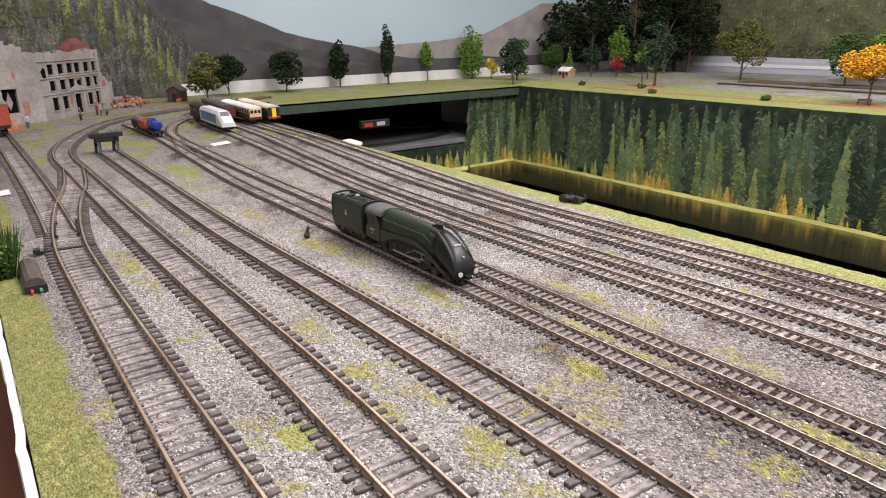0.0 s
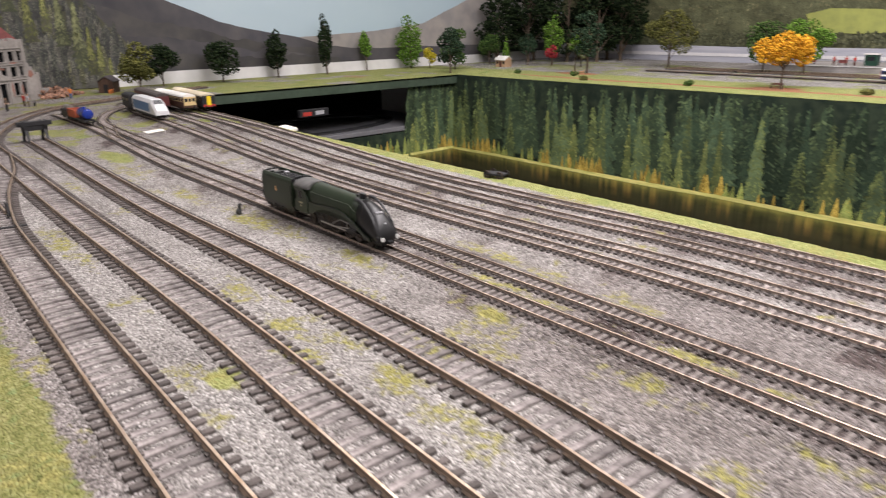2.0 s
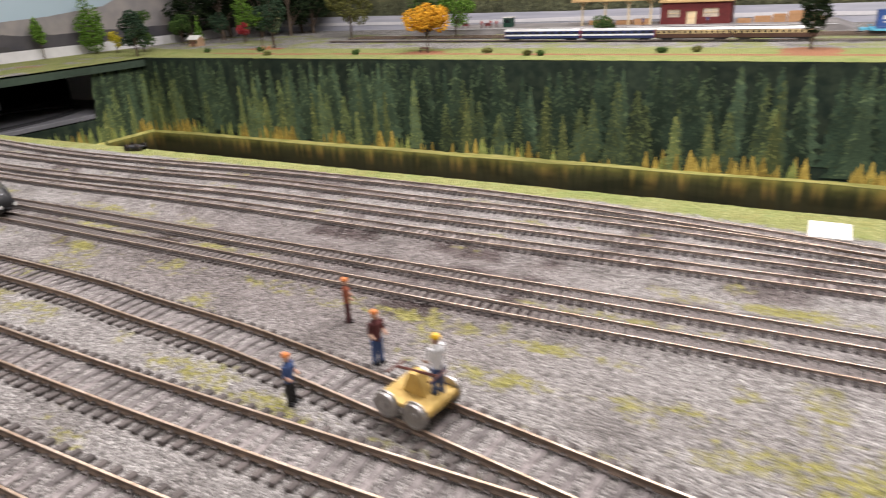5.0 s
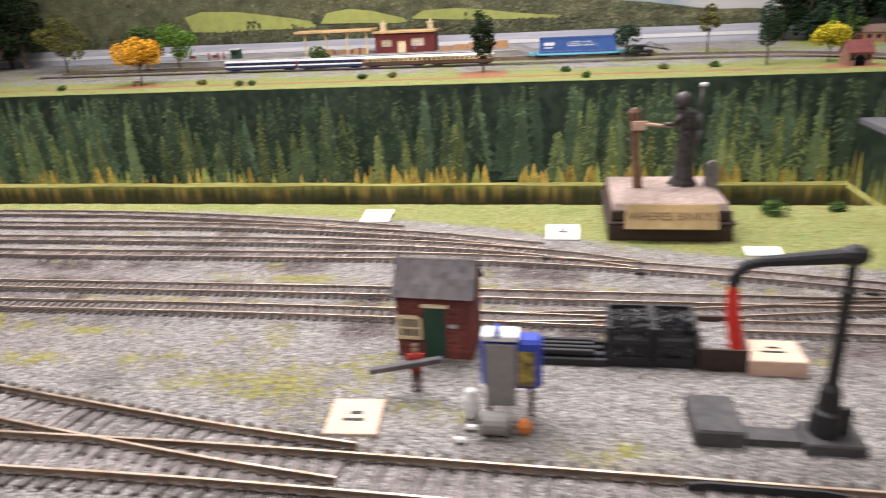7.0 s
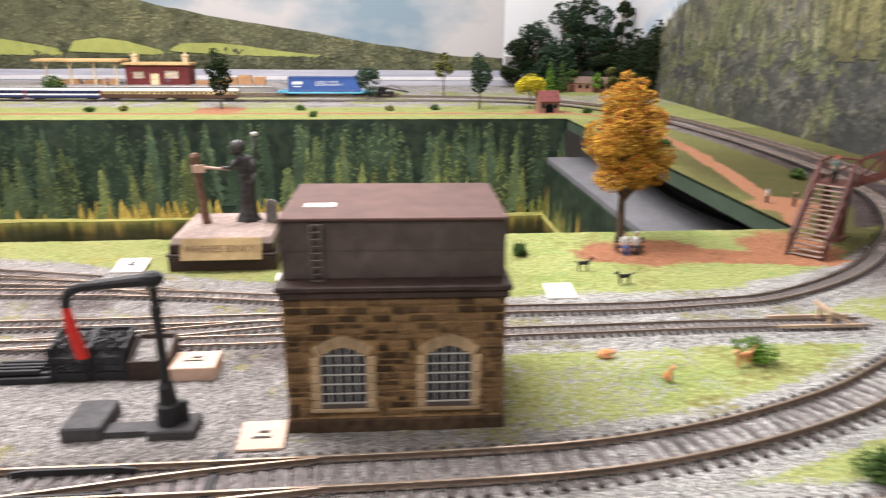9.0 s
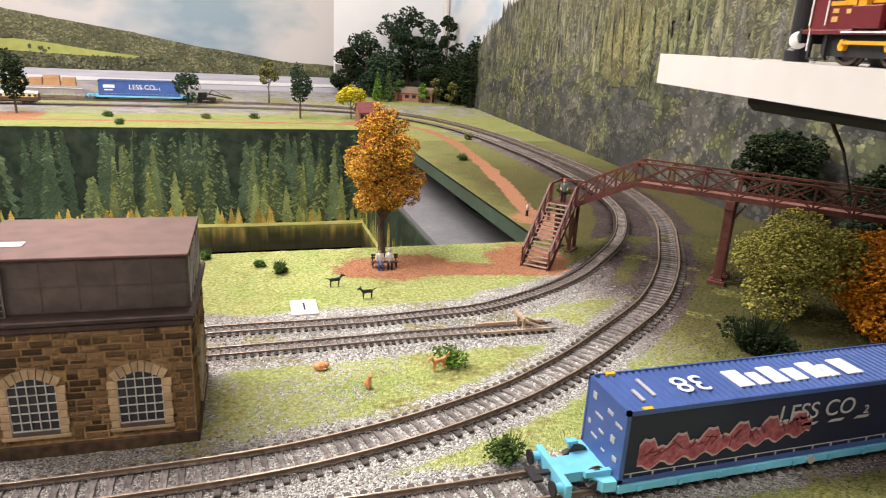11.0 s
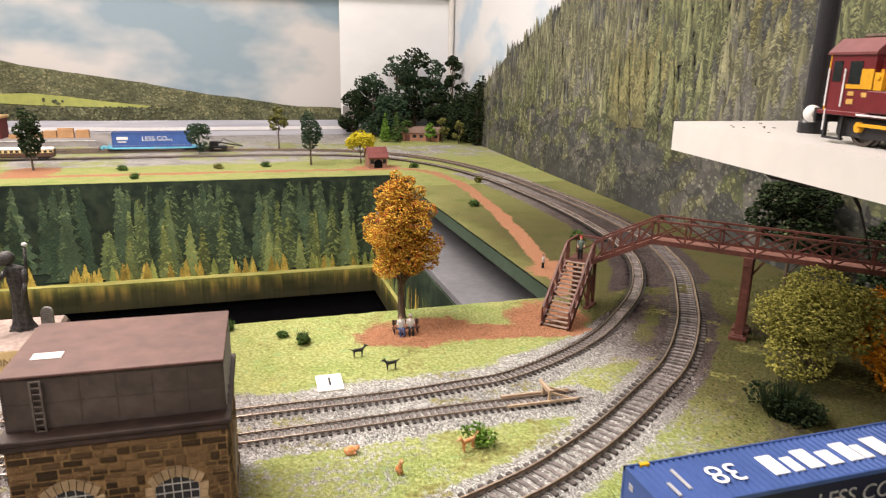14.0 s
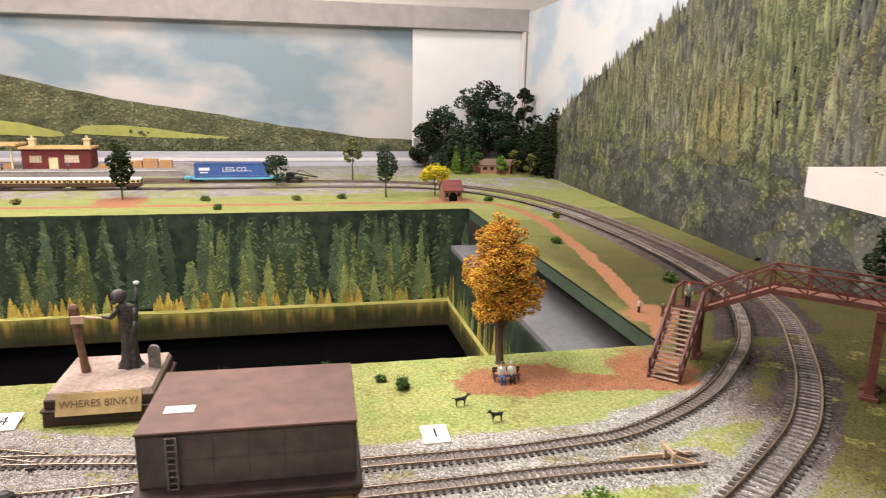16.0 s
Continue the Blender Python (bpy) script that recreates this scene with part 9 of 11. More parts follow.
def animal(x, y, L_, m, label, yaw=0.0, tail=1.0, sit=False):
    b = Build()
    z = L_ * 0.55
    if sit:
        b.ball((0, 0, L_ * 0.25), L_ * 0.26, L_ * 0.2, L_ * 0.26)
        b.ball((L_ * 0.1, 0, L_ * 0.55), L_ * 0.14, L_ * 0.13, L_ * 0.26)
        b.ball((L_ * 0.2, 0, L_ * 0.85), L_ * 0.17, L_ * 0.13, L_ * 0.13)
        b.cyl((-L_ * 0.2, 0, L_ * 0.1), (-L_ * 0.4, L_ * 0.15, L_ * 0.1), L_ * 0.09, L_ * 0.04, 6)
        for a in (-1, 1):
            b.cyl((L_ * 0.18, a * L_ * 0.09, 0), (L_ * 0.14, a * L_ * 0.08, L_ * 0.5), L_ * 0.05, n=6)
            b.cyl((L_ * 0.18, a * L_ * 0.07, L_ * 0.92), (L_ * 0.16, a * L_ * 0.09, L_ * 1.08), L_ * 0.05, L_ * 0.01, 5)
    else:
        loft([[(x_ * L_, q * L_ * 0.13 * math.cos(a), z + q * L_ * 0.15 * math.sin(a)) for a in np.linspace(0, 6.283, 9)[:-1]] for x_, q in ((-0.42, 0.6), (-0.3, 1.0), (0.0, 0.85), (0.25, 1.1), (0.38, 0.7))], b)
        b.cyl((L_ * 0.32, 0, z + 0.02 * L_), (L_ * 0.5, 0, z + L_ * 0.24), L_ * 0.09, L_ * 0.08, 7)
        b.ball((L_ * 0.57, 0, z + L_ * 0.27), L_ * 0.15, L_ * 0.09, L_ * 0.09)
        b.cyl((L_ * 0.64, 0, z + L_ * 0.25), (L_ * 0.78, 0, z + L_ * 0.21), L_ * 0.055, L_ * 0.03, 6)
        for a in (-1, 1):
            b.cyl((L_ * 0.5, a * L_ * 0.06, z + L_ * 0.33), (L_ * 0.48, a * L_ * 0.08, z + L_ * 0.44), L_ * 0.04, L_ * 0.01, 5)
            for xx in (-0.34, 0.28):
                b.cyl((xx * L_, a * L_ * 0.08, z), (xx * L_ + L_ * 0.03 * a, a * L_ * 0.08, 0), L_ * 0.055, L_ * 0.035, 6)
        b.cyl((-L_ * 0.4, 0, z + L_ * 0.05), (-L_ * 0.72, 0, z + L_ * 0.18 * tail), L_ * 0.05 * tail, L_ * 0.03, 6)
    return solid("animal_figurine", b, m, label, "figurine", "model animals", M=pose(x, y, 0.0003, 0, 0, yaw))


FOX = mat("orange_fox_paint", (0.58, 0.21, 0.06), (0.66, 0.38, 0.20), 300, 0.6)
b = Build()
b.ball((0, 0, 0.0019), 0.0040, 0.0031, 0.0023, n=12)
b.ball((0.0033, -0.0016, 0.0026), 0.0017, 0.0014, 0.0013, n=9)
b.cyl((0.0040, -0.0022, 0.0036), (0.0042, -0.0023, 0.0048), 0.0005, 0.0001, 5)
b.cyl((0.0034, -0.0010, 0.0037), (0.0035, -0.0009, 0.0049), 0.0005, 0.0001, 5)
b.cyl((-0.0030, -0.0012, 0.0012), (0.0016, -0.0036, 0.0010), 0.0011, 0.0006, 7)
solid("animal_figurine", b, FOX, "tiny orange fox curled up on the grass", "figurine", "model animals", M=pose(0.694, 0.175, 0.0003, 0, 0, 20))
animal(0.716, 0.149, 0.0090, FOX, "tiny orange fox sitting on the grass", -60, 2.0, True)
animal(0.759, 0.161, 0.0105, FOX, "tiny orange fox walking beside a bush", 200, 2.0)
animal(0.720, 0.301, 0.0100, BLACK, "tiny black dog running on the turf", 10)
animal(0.739, 0.274, 0.0100, BLACK, "tiny black dog running on the turf", 190)
animal(-0.348, 0.176, 0.0085, mat("dark_grey_paint", (0.06, 0.06, 0.065), (0.03, 0.03, 0.03), 400, 0.6), "tiny dark grey animal on the ballast", 30, 1.0, True)


def park_bench(M):
    t = thing("bench", M, "dark timber garden bench under the autumn tree", "bench")
    for k in range(3):
        b = Build()
        b.box(-0.011, 0.011, -0.0015 + k * 0.0016, -0.0003 + k * 0.0016, 0.0046, 0.0052)
        part("seat_slat", b, TIMBER, t)
    for k in range(2):
        b = Build()
        b.box(-0.011, 0.011, 0.0036, 0.0041, 0.0068 + k * 0.0022, 0.0084 + k * 0.0022)
        part("back_slat", b, TIMBER, t)
    for x in (-0.0095, 0.0095):
        b = Build()
        b.box(x - 0.0004, x + 0.0004, -0.0015, -0.0007, -0.0006, 0.0048)
        b.box(x - 0.0004, x + 0.0004, 0.0034, 0.0042, -0.0006, 0.0108)
        b.box(x - 0.0004, x + 0.0004, -0.0015, 0.0040, 0.0042, 0.0048)
        part("leg", b, BLACK, t)
    return t


park_bench(pose(0.765, 0.336, 0.0004, 0, 0, -4))
figure(0.7605, 0.3355, 0.021, PRINTW, BLUE_C, BARK, -90, 0.0005, True, "seated model figure in white and blue on a bench")
figure(0.7685, 0.3355, 0.021, PRINTW, BLACK, PRINTG, -95, 0.0005, True, "seated model figure in white and black on a bench")
figure(0.953, 0.480, 0.0155, PRINTW, BLACK, BARK, -60, 0.0, False, "small model figure in white and black on a brown path")
figure(0.971, 0.464, 0.0150, BARK, TIMBER, BARK, -120, 0.0, False, "small model figure in brown on a brown path")
figure(0.9315, 0.3605, 0.021, mat("sage_green_coat", (0.18, 0.23, 0.20), (0.12, 0.16, 0.14), 300, 0.7), BLACK, RED_C, -110, 0.046, False, "model figure in a grey-green coat on the footbridge landing")
figure(0.118, 0.110, 0.021, BLUE_C, BLACK, ORANGE_C, 10, 0.0, False, "model railwayman in blue bending beside the track")
figure(0.131, 0.1465, 0.023, mat("dark_maroon_cloth", (0.12, 0.03, 0.03), (0.07, 0.02, 0.02), 300, 0.7), BLUE_C, ORANGE_C, -20, 0.0, False, "model railwayman in maroon and blue with an orange helmet")
figure(0.1000, 0.1700, 0.0215, mat("rust_brown_coat", (0.34, 0.10, 0.05), (0.22, 0.06, 0.03), 300, 0.7), mat("dark_maroon_trousers", (0.10, 0.03, 0.03), (0.06, 0.02, 0.02), 300, 0.7), ORANGE_C, 40, 0.0, False, "model railwayman in rust brown with an orange helmet on the ballast")


def hand_trolley():
    x, y, a = on_line("C", 0.161)
    t = thing("hand_trolley", pose(x, y, RT_OO, 0, 0, a), "yellow timber hand trolley with pump lever on rails", "trolley")
    YT = mat("yellow_timber", (0.52, 0.36, 0.11), (0.42, 0.27, 0.07), 300, 0.6)
    b = Build()
    b.box(-0.0105, 0.0105, -0.0088, 0.0088, 0.0052, 0.0068, c=0.0003)
    for xx in (-0.0095, 0.0095):
        b.box(xx - 0.0012, xx + 0.0012, -0.0098, 0.0098, 0.0044, 0.0058, c=0.0002)
    part("deck", b, YT, t)
    b = Build()
    b.prism([(-0.005, 0.0066), (0.005, 0.0066), (0.0015, 0.0145), (-0.0015, 0.0145)], -0.0022, 0.0022, "y")
    part("lever_stand", b, YT, t)
    b = Build()
    b.cyl((-0.009, 0, 0.0135), (0.009, 0, 0.0155), 0.0005, n=6)
    for xx, zz in ((-0.009, 0.0135), (0.009, 0.0155)):
        b.cyl((xx, -0.0045, zz), (xx, 0.0045, zz), 0.0005, n=6)
    part("pump_lever", b, TIMBER, t)
    for xx in (-0.0062, 0.0062):
        wheelset(t, xx, 0.0185, 0.0046, "wheel", "grey-white wheel")
    for ob in [o for o in t.children if o.name.startswith("wheel")]:
        ob.data.materials[0] = STEEL
    figure(x + 0.007, y + 0.002, 0.0225, PRINTW, BLUE_C, YELL, 160, RT_OO + 0.0066, False, "model railwayman in white shirt and blue overalls on a trolley")


hand_trolley()


def coal_bins():
    r = np.random.RandomState(9)
    for k, (x0, x1) in enumerate(((0.4315, 0.4485), (0.4492, 0.4655))):
        t = thing("coal_bin", pose(0, 0, 0), "black timber coal bin heaped with coal", "coal bin", "coal bins")
        for y, h in ((0.1685, 0.0045), (0.1845, 0.020)):
            for j in range(1 if h < 0.01 else 4):
                b = Build()
                n_ = 1 if h < 0.01 else 4
                b.box(x0, x1, y, y + 0.0012, j * h / n_, (j + 1) * h / n_ - 0.0003, c=0.0001)
                part("board", b, BLACK, t)
        for x in (x0, x1 - 0.0011):
            b = Build()
            b.prism([(0.1697, 0), (0.1845, 0), (0.1845, 0.020), (0.1697, 0.016)], x, x + 0.0011, "x")
            part("end_board", b, BLACK, t)
        for x in (x0 + 0.0004, x1 - 0.0016):
            b = Build()
            b.box(x, x + 0.0012, 0.1675, 0.1685, -0.0005, 0.0175)
            part("post", b, BLACK, t)
        b = Build()
        b.prism([(0.1697, 0.0), (0.1845, 0.0), (0.1845, 0.0165), (0.1735, 0.0160), (0.1702, 0.0110)], x0 + 0.001, x1 - 0.001, "x")
        for j in range(430):
            f, w = r.rand(), r.rand()
            y, z = (0.1698 + 0.0036 * f, 0.0050 + 0.0112 * f) if w < 0.55 else (r.uniform(0.1735, 0.1840), 0.0160 + 0.0022 * r.rand())
            s_ = r.uniform(0.0005, 0.0013)
            b.box(-s_, s_, -s_ * 0.8, s_ * 0.8, -s_ * 0.7, s_ * 0.7, M=pose(r.uniform(x0 + 0.0015, x1 - 0.0015), y, z, r.uniform(-50, 50), r.uniform(-50, 50), r.uniform(0, 180)))
        part("coal", b, COAL, t, "black coal lumps")
    t = thing("stone_bin", pose(0, 0, 0), "dark brown bin filled with grey stone", "coal bin", "coal bins")
    b = Build()
    DBT = mat("dark_brown_timber", (0.055, 0.035, 0.025), (0.038, 0.024, 0.018), 300, 0.7)
    for y, h in ((0.1675, 0.0095), (0.1855, 0.0150)):
        b = Build()
        b.box(0.4663, 0.4845, y, y + 0.0013, -0.0005, h)
        part("board", b, DBT, t)
    for x in (0.4663, 0.4832):
        b = Build()
        b.prism([(0.1688, -0.0005), (0.1855, -0.0005), (0.1855, 0.0150), (0.1688, 0.0095)], x, x + 0.0013, "x")
        part("end_board", b, DBT, t)
    b = Build()
    b.prism([(0.1688, 0.0), (0.1855, 0.0), (0.1855, 0.0125), (0.1688, 0.0075)], 0.4676, 0.4832, "x")
    for j in range(300):
        y = r.uniform(0.169, 0.185)
        b.ball((r.uniform(0.468, 0.4828), y, 0.0075 + (y - 0.1688) * 0.3 + 0.0006 * r.rand()), r.uniform(0.0003, 0.0008), n=5)
    part("loose_stone", b, mat("grey_crushed_stone", (0.42, 0.40, 0.38), (0.30, 0.28, 0.27), 600, 0.85, island=0.3), t, "grey crushed stone")
    t = thing("sleeper_stack", pose(0, 0, 0), "flat stack of black rails and timbers on the ballast", "timber stack")
    for k in range(6):
        b = Build()
        x = 0.4015 + r.uniform(0, 0.002)
        b.box(x, x + r.uniform(0.026, 0.029), 0.1675 + k * 0.0027, 0.1675 + k * 0.0027 + 0.0020, -0.0005, 0.0030 + 0.001 * (k % 2), c=0.0003)
        part("timber", b, BLACK, t)
    for k in range(4):
        b = Build()
        b.box(0.4045, 0.4265, 0.1695 + k * 0.0032, 0.1695 + k * 0.0032 + 0.0018, 0.0036, 0.0058, c=0.0003, M=pose(0, 0, 0, 0, 0, 0))
        part("timber", b, BLACK, t)
    b = Build()
    for j in range(8):
        rad, zc, cx = 0.0050 - 0.0003 * (j % 4), 0.0016 + 0.0020 * (j % 4), 0.3862 if j < 4 else 0.3955
        ring = [(cx + rad * math.cos(a) + 0.0010 * math.sin(j * 2.1), 0.1745 + rad * 0.8 * math.sin(a), zc + 0.0011 * math.sin(2 * a + j)) for a in np.linspace(0, 6.283, 19)]
        for p_, q_ in zip(ring, ring[1:]):
            b.cyl(p_, q_, 0.0014, n=6, caps=False)
    solid("cord_coil", b, CORAL, "coil of orange-red cord on the ballast", "cord")


coal_bins()


def water_crane():
    t = thing("water_crane", pose(-0.0035, 0.001, 0), "black water crane with a red hose beside the track", "water crane")
    b = Build()
    b.box(0.4935, 0.5120, 0.1165, 0.1300, -0.0005, 0.0040, c=0.0006)
    b.box(0.4600, 0.4760, 0.1180, 0.1400, -0.0005, 0.0060, c=0.0008)
    b.box(0.4760, 0.4935, 0.1200, 0.1270, -0.0005, 0.0025)
    part("base", b, mat("charcoal_concrete", (0.05, 0.048, 0.05), (0.075, 0.072, 0.072), 250, 0.8), t, "charcoal concrete base")
    b = Build()
    c = (0.501, 0.1245)
    M = pose(c[0], c[1], 0)
    b.lathe([(0.0052, 0.004), (0.0048, 0.012), (0.0036, 0.013), (0.0032, 0.020), (0.0020, 0.022), (0.0017, 0.050), (0.0022, 0.051), (0.0022, 0.054), (0.0015, 0.055), (0.0016, 0.062)], 12, 0, M)
    b.box(c[0] + 0.004, c[0] + 0.0075, c[1] - 0.0012, c[1] + 0.0012, 0.004, 0.013, c=0.0004)
    part("column", b, BLACK, t)
    b = Build()
    b.cyl((c[0] + 0.0015, c[1], 0.0655), (0.476, c[1], 0.0630), 0.0026, 0.0017, 12)
    b.ball((c[0], c[1], 0.0655), 0.0045, 0.0035, 0.0032, n=12)
    pts = [(0.476, c[1], 0.0630), (0.4715, c[1], 0.0618), (0.4690, c[1], 0.0590), (0.4682, c[1], 0.0550)]
    for p, q in zip(pts, pts[1:]):
        b.cyl(p, q, 0.0017, n=10)
    part("swing_arm", b, BLACK, t, "black swinging arm")
    b = Build()
    loft([[(x + w * math.cos(a), c[1] + w * 0.8 * math.sin(a), z) for a in np.linspace(0, 6.283, 11)[:-1]] for x, z, w in ((0.4682, 0.0555, 0.0016), (0.4688, 0.047, 0.0021), (0.4700, 0.040, 0.0023), (0.4712, 0.0335, 0.0024))], b)
    part("hose", b, REDP, t, "red canvas hose")


water_crane()


def statue():
    t = thing("statue_plinth", pose(0, 0, 0), "dark brown plinth with a sandy top and name board", "plinth")
    b = Build()
    for z0, z1, g in ((-0.0005, 0.0105, 0.0), (0.0105, 0.0125, -0.001), (0.0125, 0.0190, 0.0012)):
        b.box(0.441 + g, 0.512 - g, 0.316 + g, 0.388 - g, z0, z1, c=0.0008)
    part("base", b, mat("dark_chocolate_plastic", (0.045, 0.026, 0.020), (0.032, 0.019, 0.015), 200, 0.45), t)
    b = Build()
    v = [(0.443, 0.318), (0.510, 0.318), (0.510, 0.386), (0.443, 0.386)]
    loft([[(x, y, 0.019) for x, y in v], [(0.4765 + (x - 0.4765) * 0.96, 0.352 + (y - 0.352) * 0.93, 0.0225) for x, y in v], [(0.4765 + (x - 0.4765) * 0.75, 0.352 + (y - 0.352) * 0.7, 0.0245) for x, y in v]], b)
    part("top", b, mat("sandy_ground", (0.30, 0.235, 0.205), (0.22, 0.165, 0.14), 300, 0.9, bump=0.8), t, "sandy grey top")
    b = Build()
    Q = axes((0.4765, 0.3135, 0.0085), (1, 0, 0), (0, 0.42, 0.9075), (0, -0.9075, 0.42))
    b.box(-0.0265, 0.0265, 0.0, 0.0150, 0.0, 0.0014, M=Q, c=0.0003)
    board = part("name_board", b, mat("tan_board", (0.40, 0.29, 0.14), (0.34, 0.24, 0.11), 300, 0.6), t, "tan lettered board")
    L_ = letters("WHERES BINKY?", 0.0067, INK)
    N_ = Q @ axes((0, 0.0075, 0.0016), (1, 0, 0), (0, 0, -1), (0, 1, 0))
    L_.v = [tuple(N_ @ Vector(p)) for p in L_.v]
    part("lettering", L_, mat("brown_engraving", (0.10, 0.06, 0.03), (0.14, 0.09, 0.04), 300, 0.7), board, "engraved brown words")
    # robed statue, one plain mesh: folded skirt, chest, shoulders, bare round head, arms, staff
    b = Build()

    def ring(z, cx, cy, rx, ry, fold=0.0, turn=0.0, n=28):
        return [(cx + rx * (1 + fold * math.sin(7 * a + turn)) * math.cos(a), cy + ry * (1 + fold * math.sin(7 * a + turn)) * math.sin(a), z) for a in np.linspace(0, 6.283, n + 1)[:-1]]
    loft([ring(0.0225, 0.4885, 0.356, 0.0092, 0.0080, 0.16, 0.0), ring(0.0250, 0.4880, 0.356, 0.0082, 0.0072, 0.17, 0.3), ring(0.0290, 0.4882, 0.356, 0.0062, 0.0058, 0.14, 0.7), ring(0.0350, 0.4884, 0.356, 0.0054, 0.0050, 0.12, 1.0), ring(0.0430, 0.4886, 0.356, 0.0050, 0.0046, 0.10, 1.2), ring(0.0500, 0.4888, 0.3555, 0.0050, 0.0045, 0.07, 1.3), ring(0.0560, 0.4890, 0.355, 0.0054, 0.0046, 0.05, 1.3), ring(0.0620, 0.4890, 0.355, 0.0062, 0.0050, 0.05, 1.2), ring(0.0670, 0.4890, 0.355, 0.0070, 0.0052, 0.03), ring(0.0700, 0.4886, 0.3545, 0.0066, 0.0048), ring(0.0716, 0.4878, 0.3540, 0.0040, 0.0036), ring(0.0730, 0.4866, 0.3535, 0.0024, 0.0022)], b)
    for k in range(4):
        z = 0.0555 + 0.0028 * k
        b.cyl((0.4862 - 0.0012, 0.3508, z), (0.4898, 0.3500, z + 0.0008), 0.0007, 0.0005, 5)
    b.ball((0.4848, 0.3535, 0.0778), 0.0054, 0.0046, 0.0050, 0, 16)
    b.box(0.4800, 0.4835, 0.3512, 0.3558, 0.0722, 0.0752, c=0.0006)
    b.cyl((0.4842, 0.3512, 0.0690), (0.4800, 0.3495, 0.0635), 0.0022, 0.0016, 8)
    b.cyl((0.4800, 0.3495, 0.0635), (0.4735, 0.3510, 0.0640), 0.0016, 0.0010, 8)
    b.cyl((0.4942, 0.3530, 0.0690), (0.4952, 0.3505, 0.0600), 0.0022, 0.0018, 8)
    b.cyl((0.4952, 0.3505, 0.0600), (0.4930, 0.3480, 0.0520), 0.0017, 0.0010, 8)
    b.cyl((0.4948, 0.3560, 0.0600), (0.4962, 0.3560, 0.0845), 0.0012, 0.0010, 7)
    b.ball((0.4964, 0.3560, 0.0862), 0.0022, 0.0014, 0.0015, 1, 10)
    solid("hooded_statue", b, [mat("dark_pewter_paint", (0.030, 0.028, 0.029), (0.075, 0.070, 0.070), 420, 0.42, bump=0.8), PRINTW], "dark robed statue standing on a sandy plinth", "statue", smooth=True)
    b = Build()
    BR = mat("brown_carved_post", (0.19, 0.105, 0.07), (0.13, 0.07, 0.045), 300, 0.7, bump=0.6)
    pts = [(0.4605, 0.350, 0.022), (0.4590, 0.350, 0.036), (0.4575, 0.350, 0.050), (0.4568, 0.350, 0.062), (0.4562, 0.350, 0.070)]
    for (p, q, r0, r1) in zip(pts, pts[1:], (0.0034, 0.0026, 0.0025, 0.0030), (0.0026, 0.0025, 0.0030, 0.0036)):
        b.cyl(p, q, r0, r1, 10)
    b.ball((0.4562, 0.350, 0.0705), 0.0036, 0.0034, 0.0042, n=10)
    t2 = thing("sign_post", pose(0, 0, 0), "brown carved post with a small pale board", "post")
    part("post", b, BR, t2)
    b = Build()
    b.box(0.4548, 0.4632, 0.3455, 0.3468, 0.0612, 0.0668, M=None, c=0.0002)
    part("board", b, PINE, t2, "small pale board")
    b = Build()
    b.cyl((0.4605, 0.350, 0.0645), (0.4790, 0.352, 0.0622), 0.0011, 0.0008, 7)
    part("rail", b, PINE, t2)
    b = Build()
    b.prism([(0.5008, 0.0225), (0.5088, 0.0225)] + [(0.5048 + 0.0040 * math.cos(a), 0.0360 + 0.0042 * math.sin(a)) for a in np.linspace(0, math.pi, 11)], 0.352, 0.3550, "y")
    for k in range(3):
        b.box(0.5028 + 0.0004 * k, 0.5068 - 0.0004 * k, 0.3516, 0.3521, 0.0352 - 0.0022 * k, 0.0358 - 0.0022 * k)
    solid("gravestone", b, mat("grey_stone_paint", (0.22, 0.21, 0.20), (0.16, 0.15, 0.145), 300, 0.8, bump=0.5), "small grey gravestone on the plinth", "gravestone")


statue()


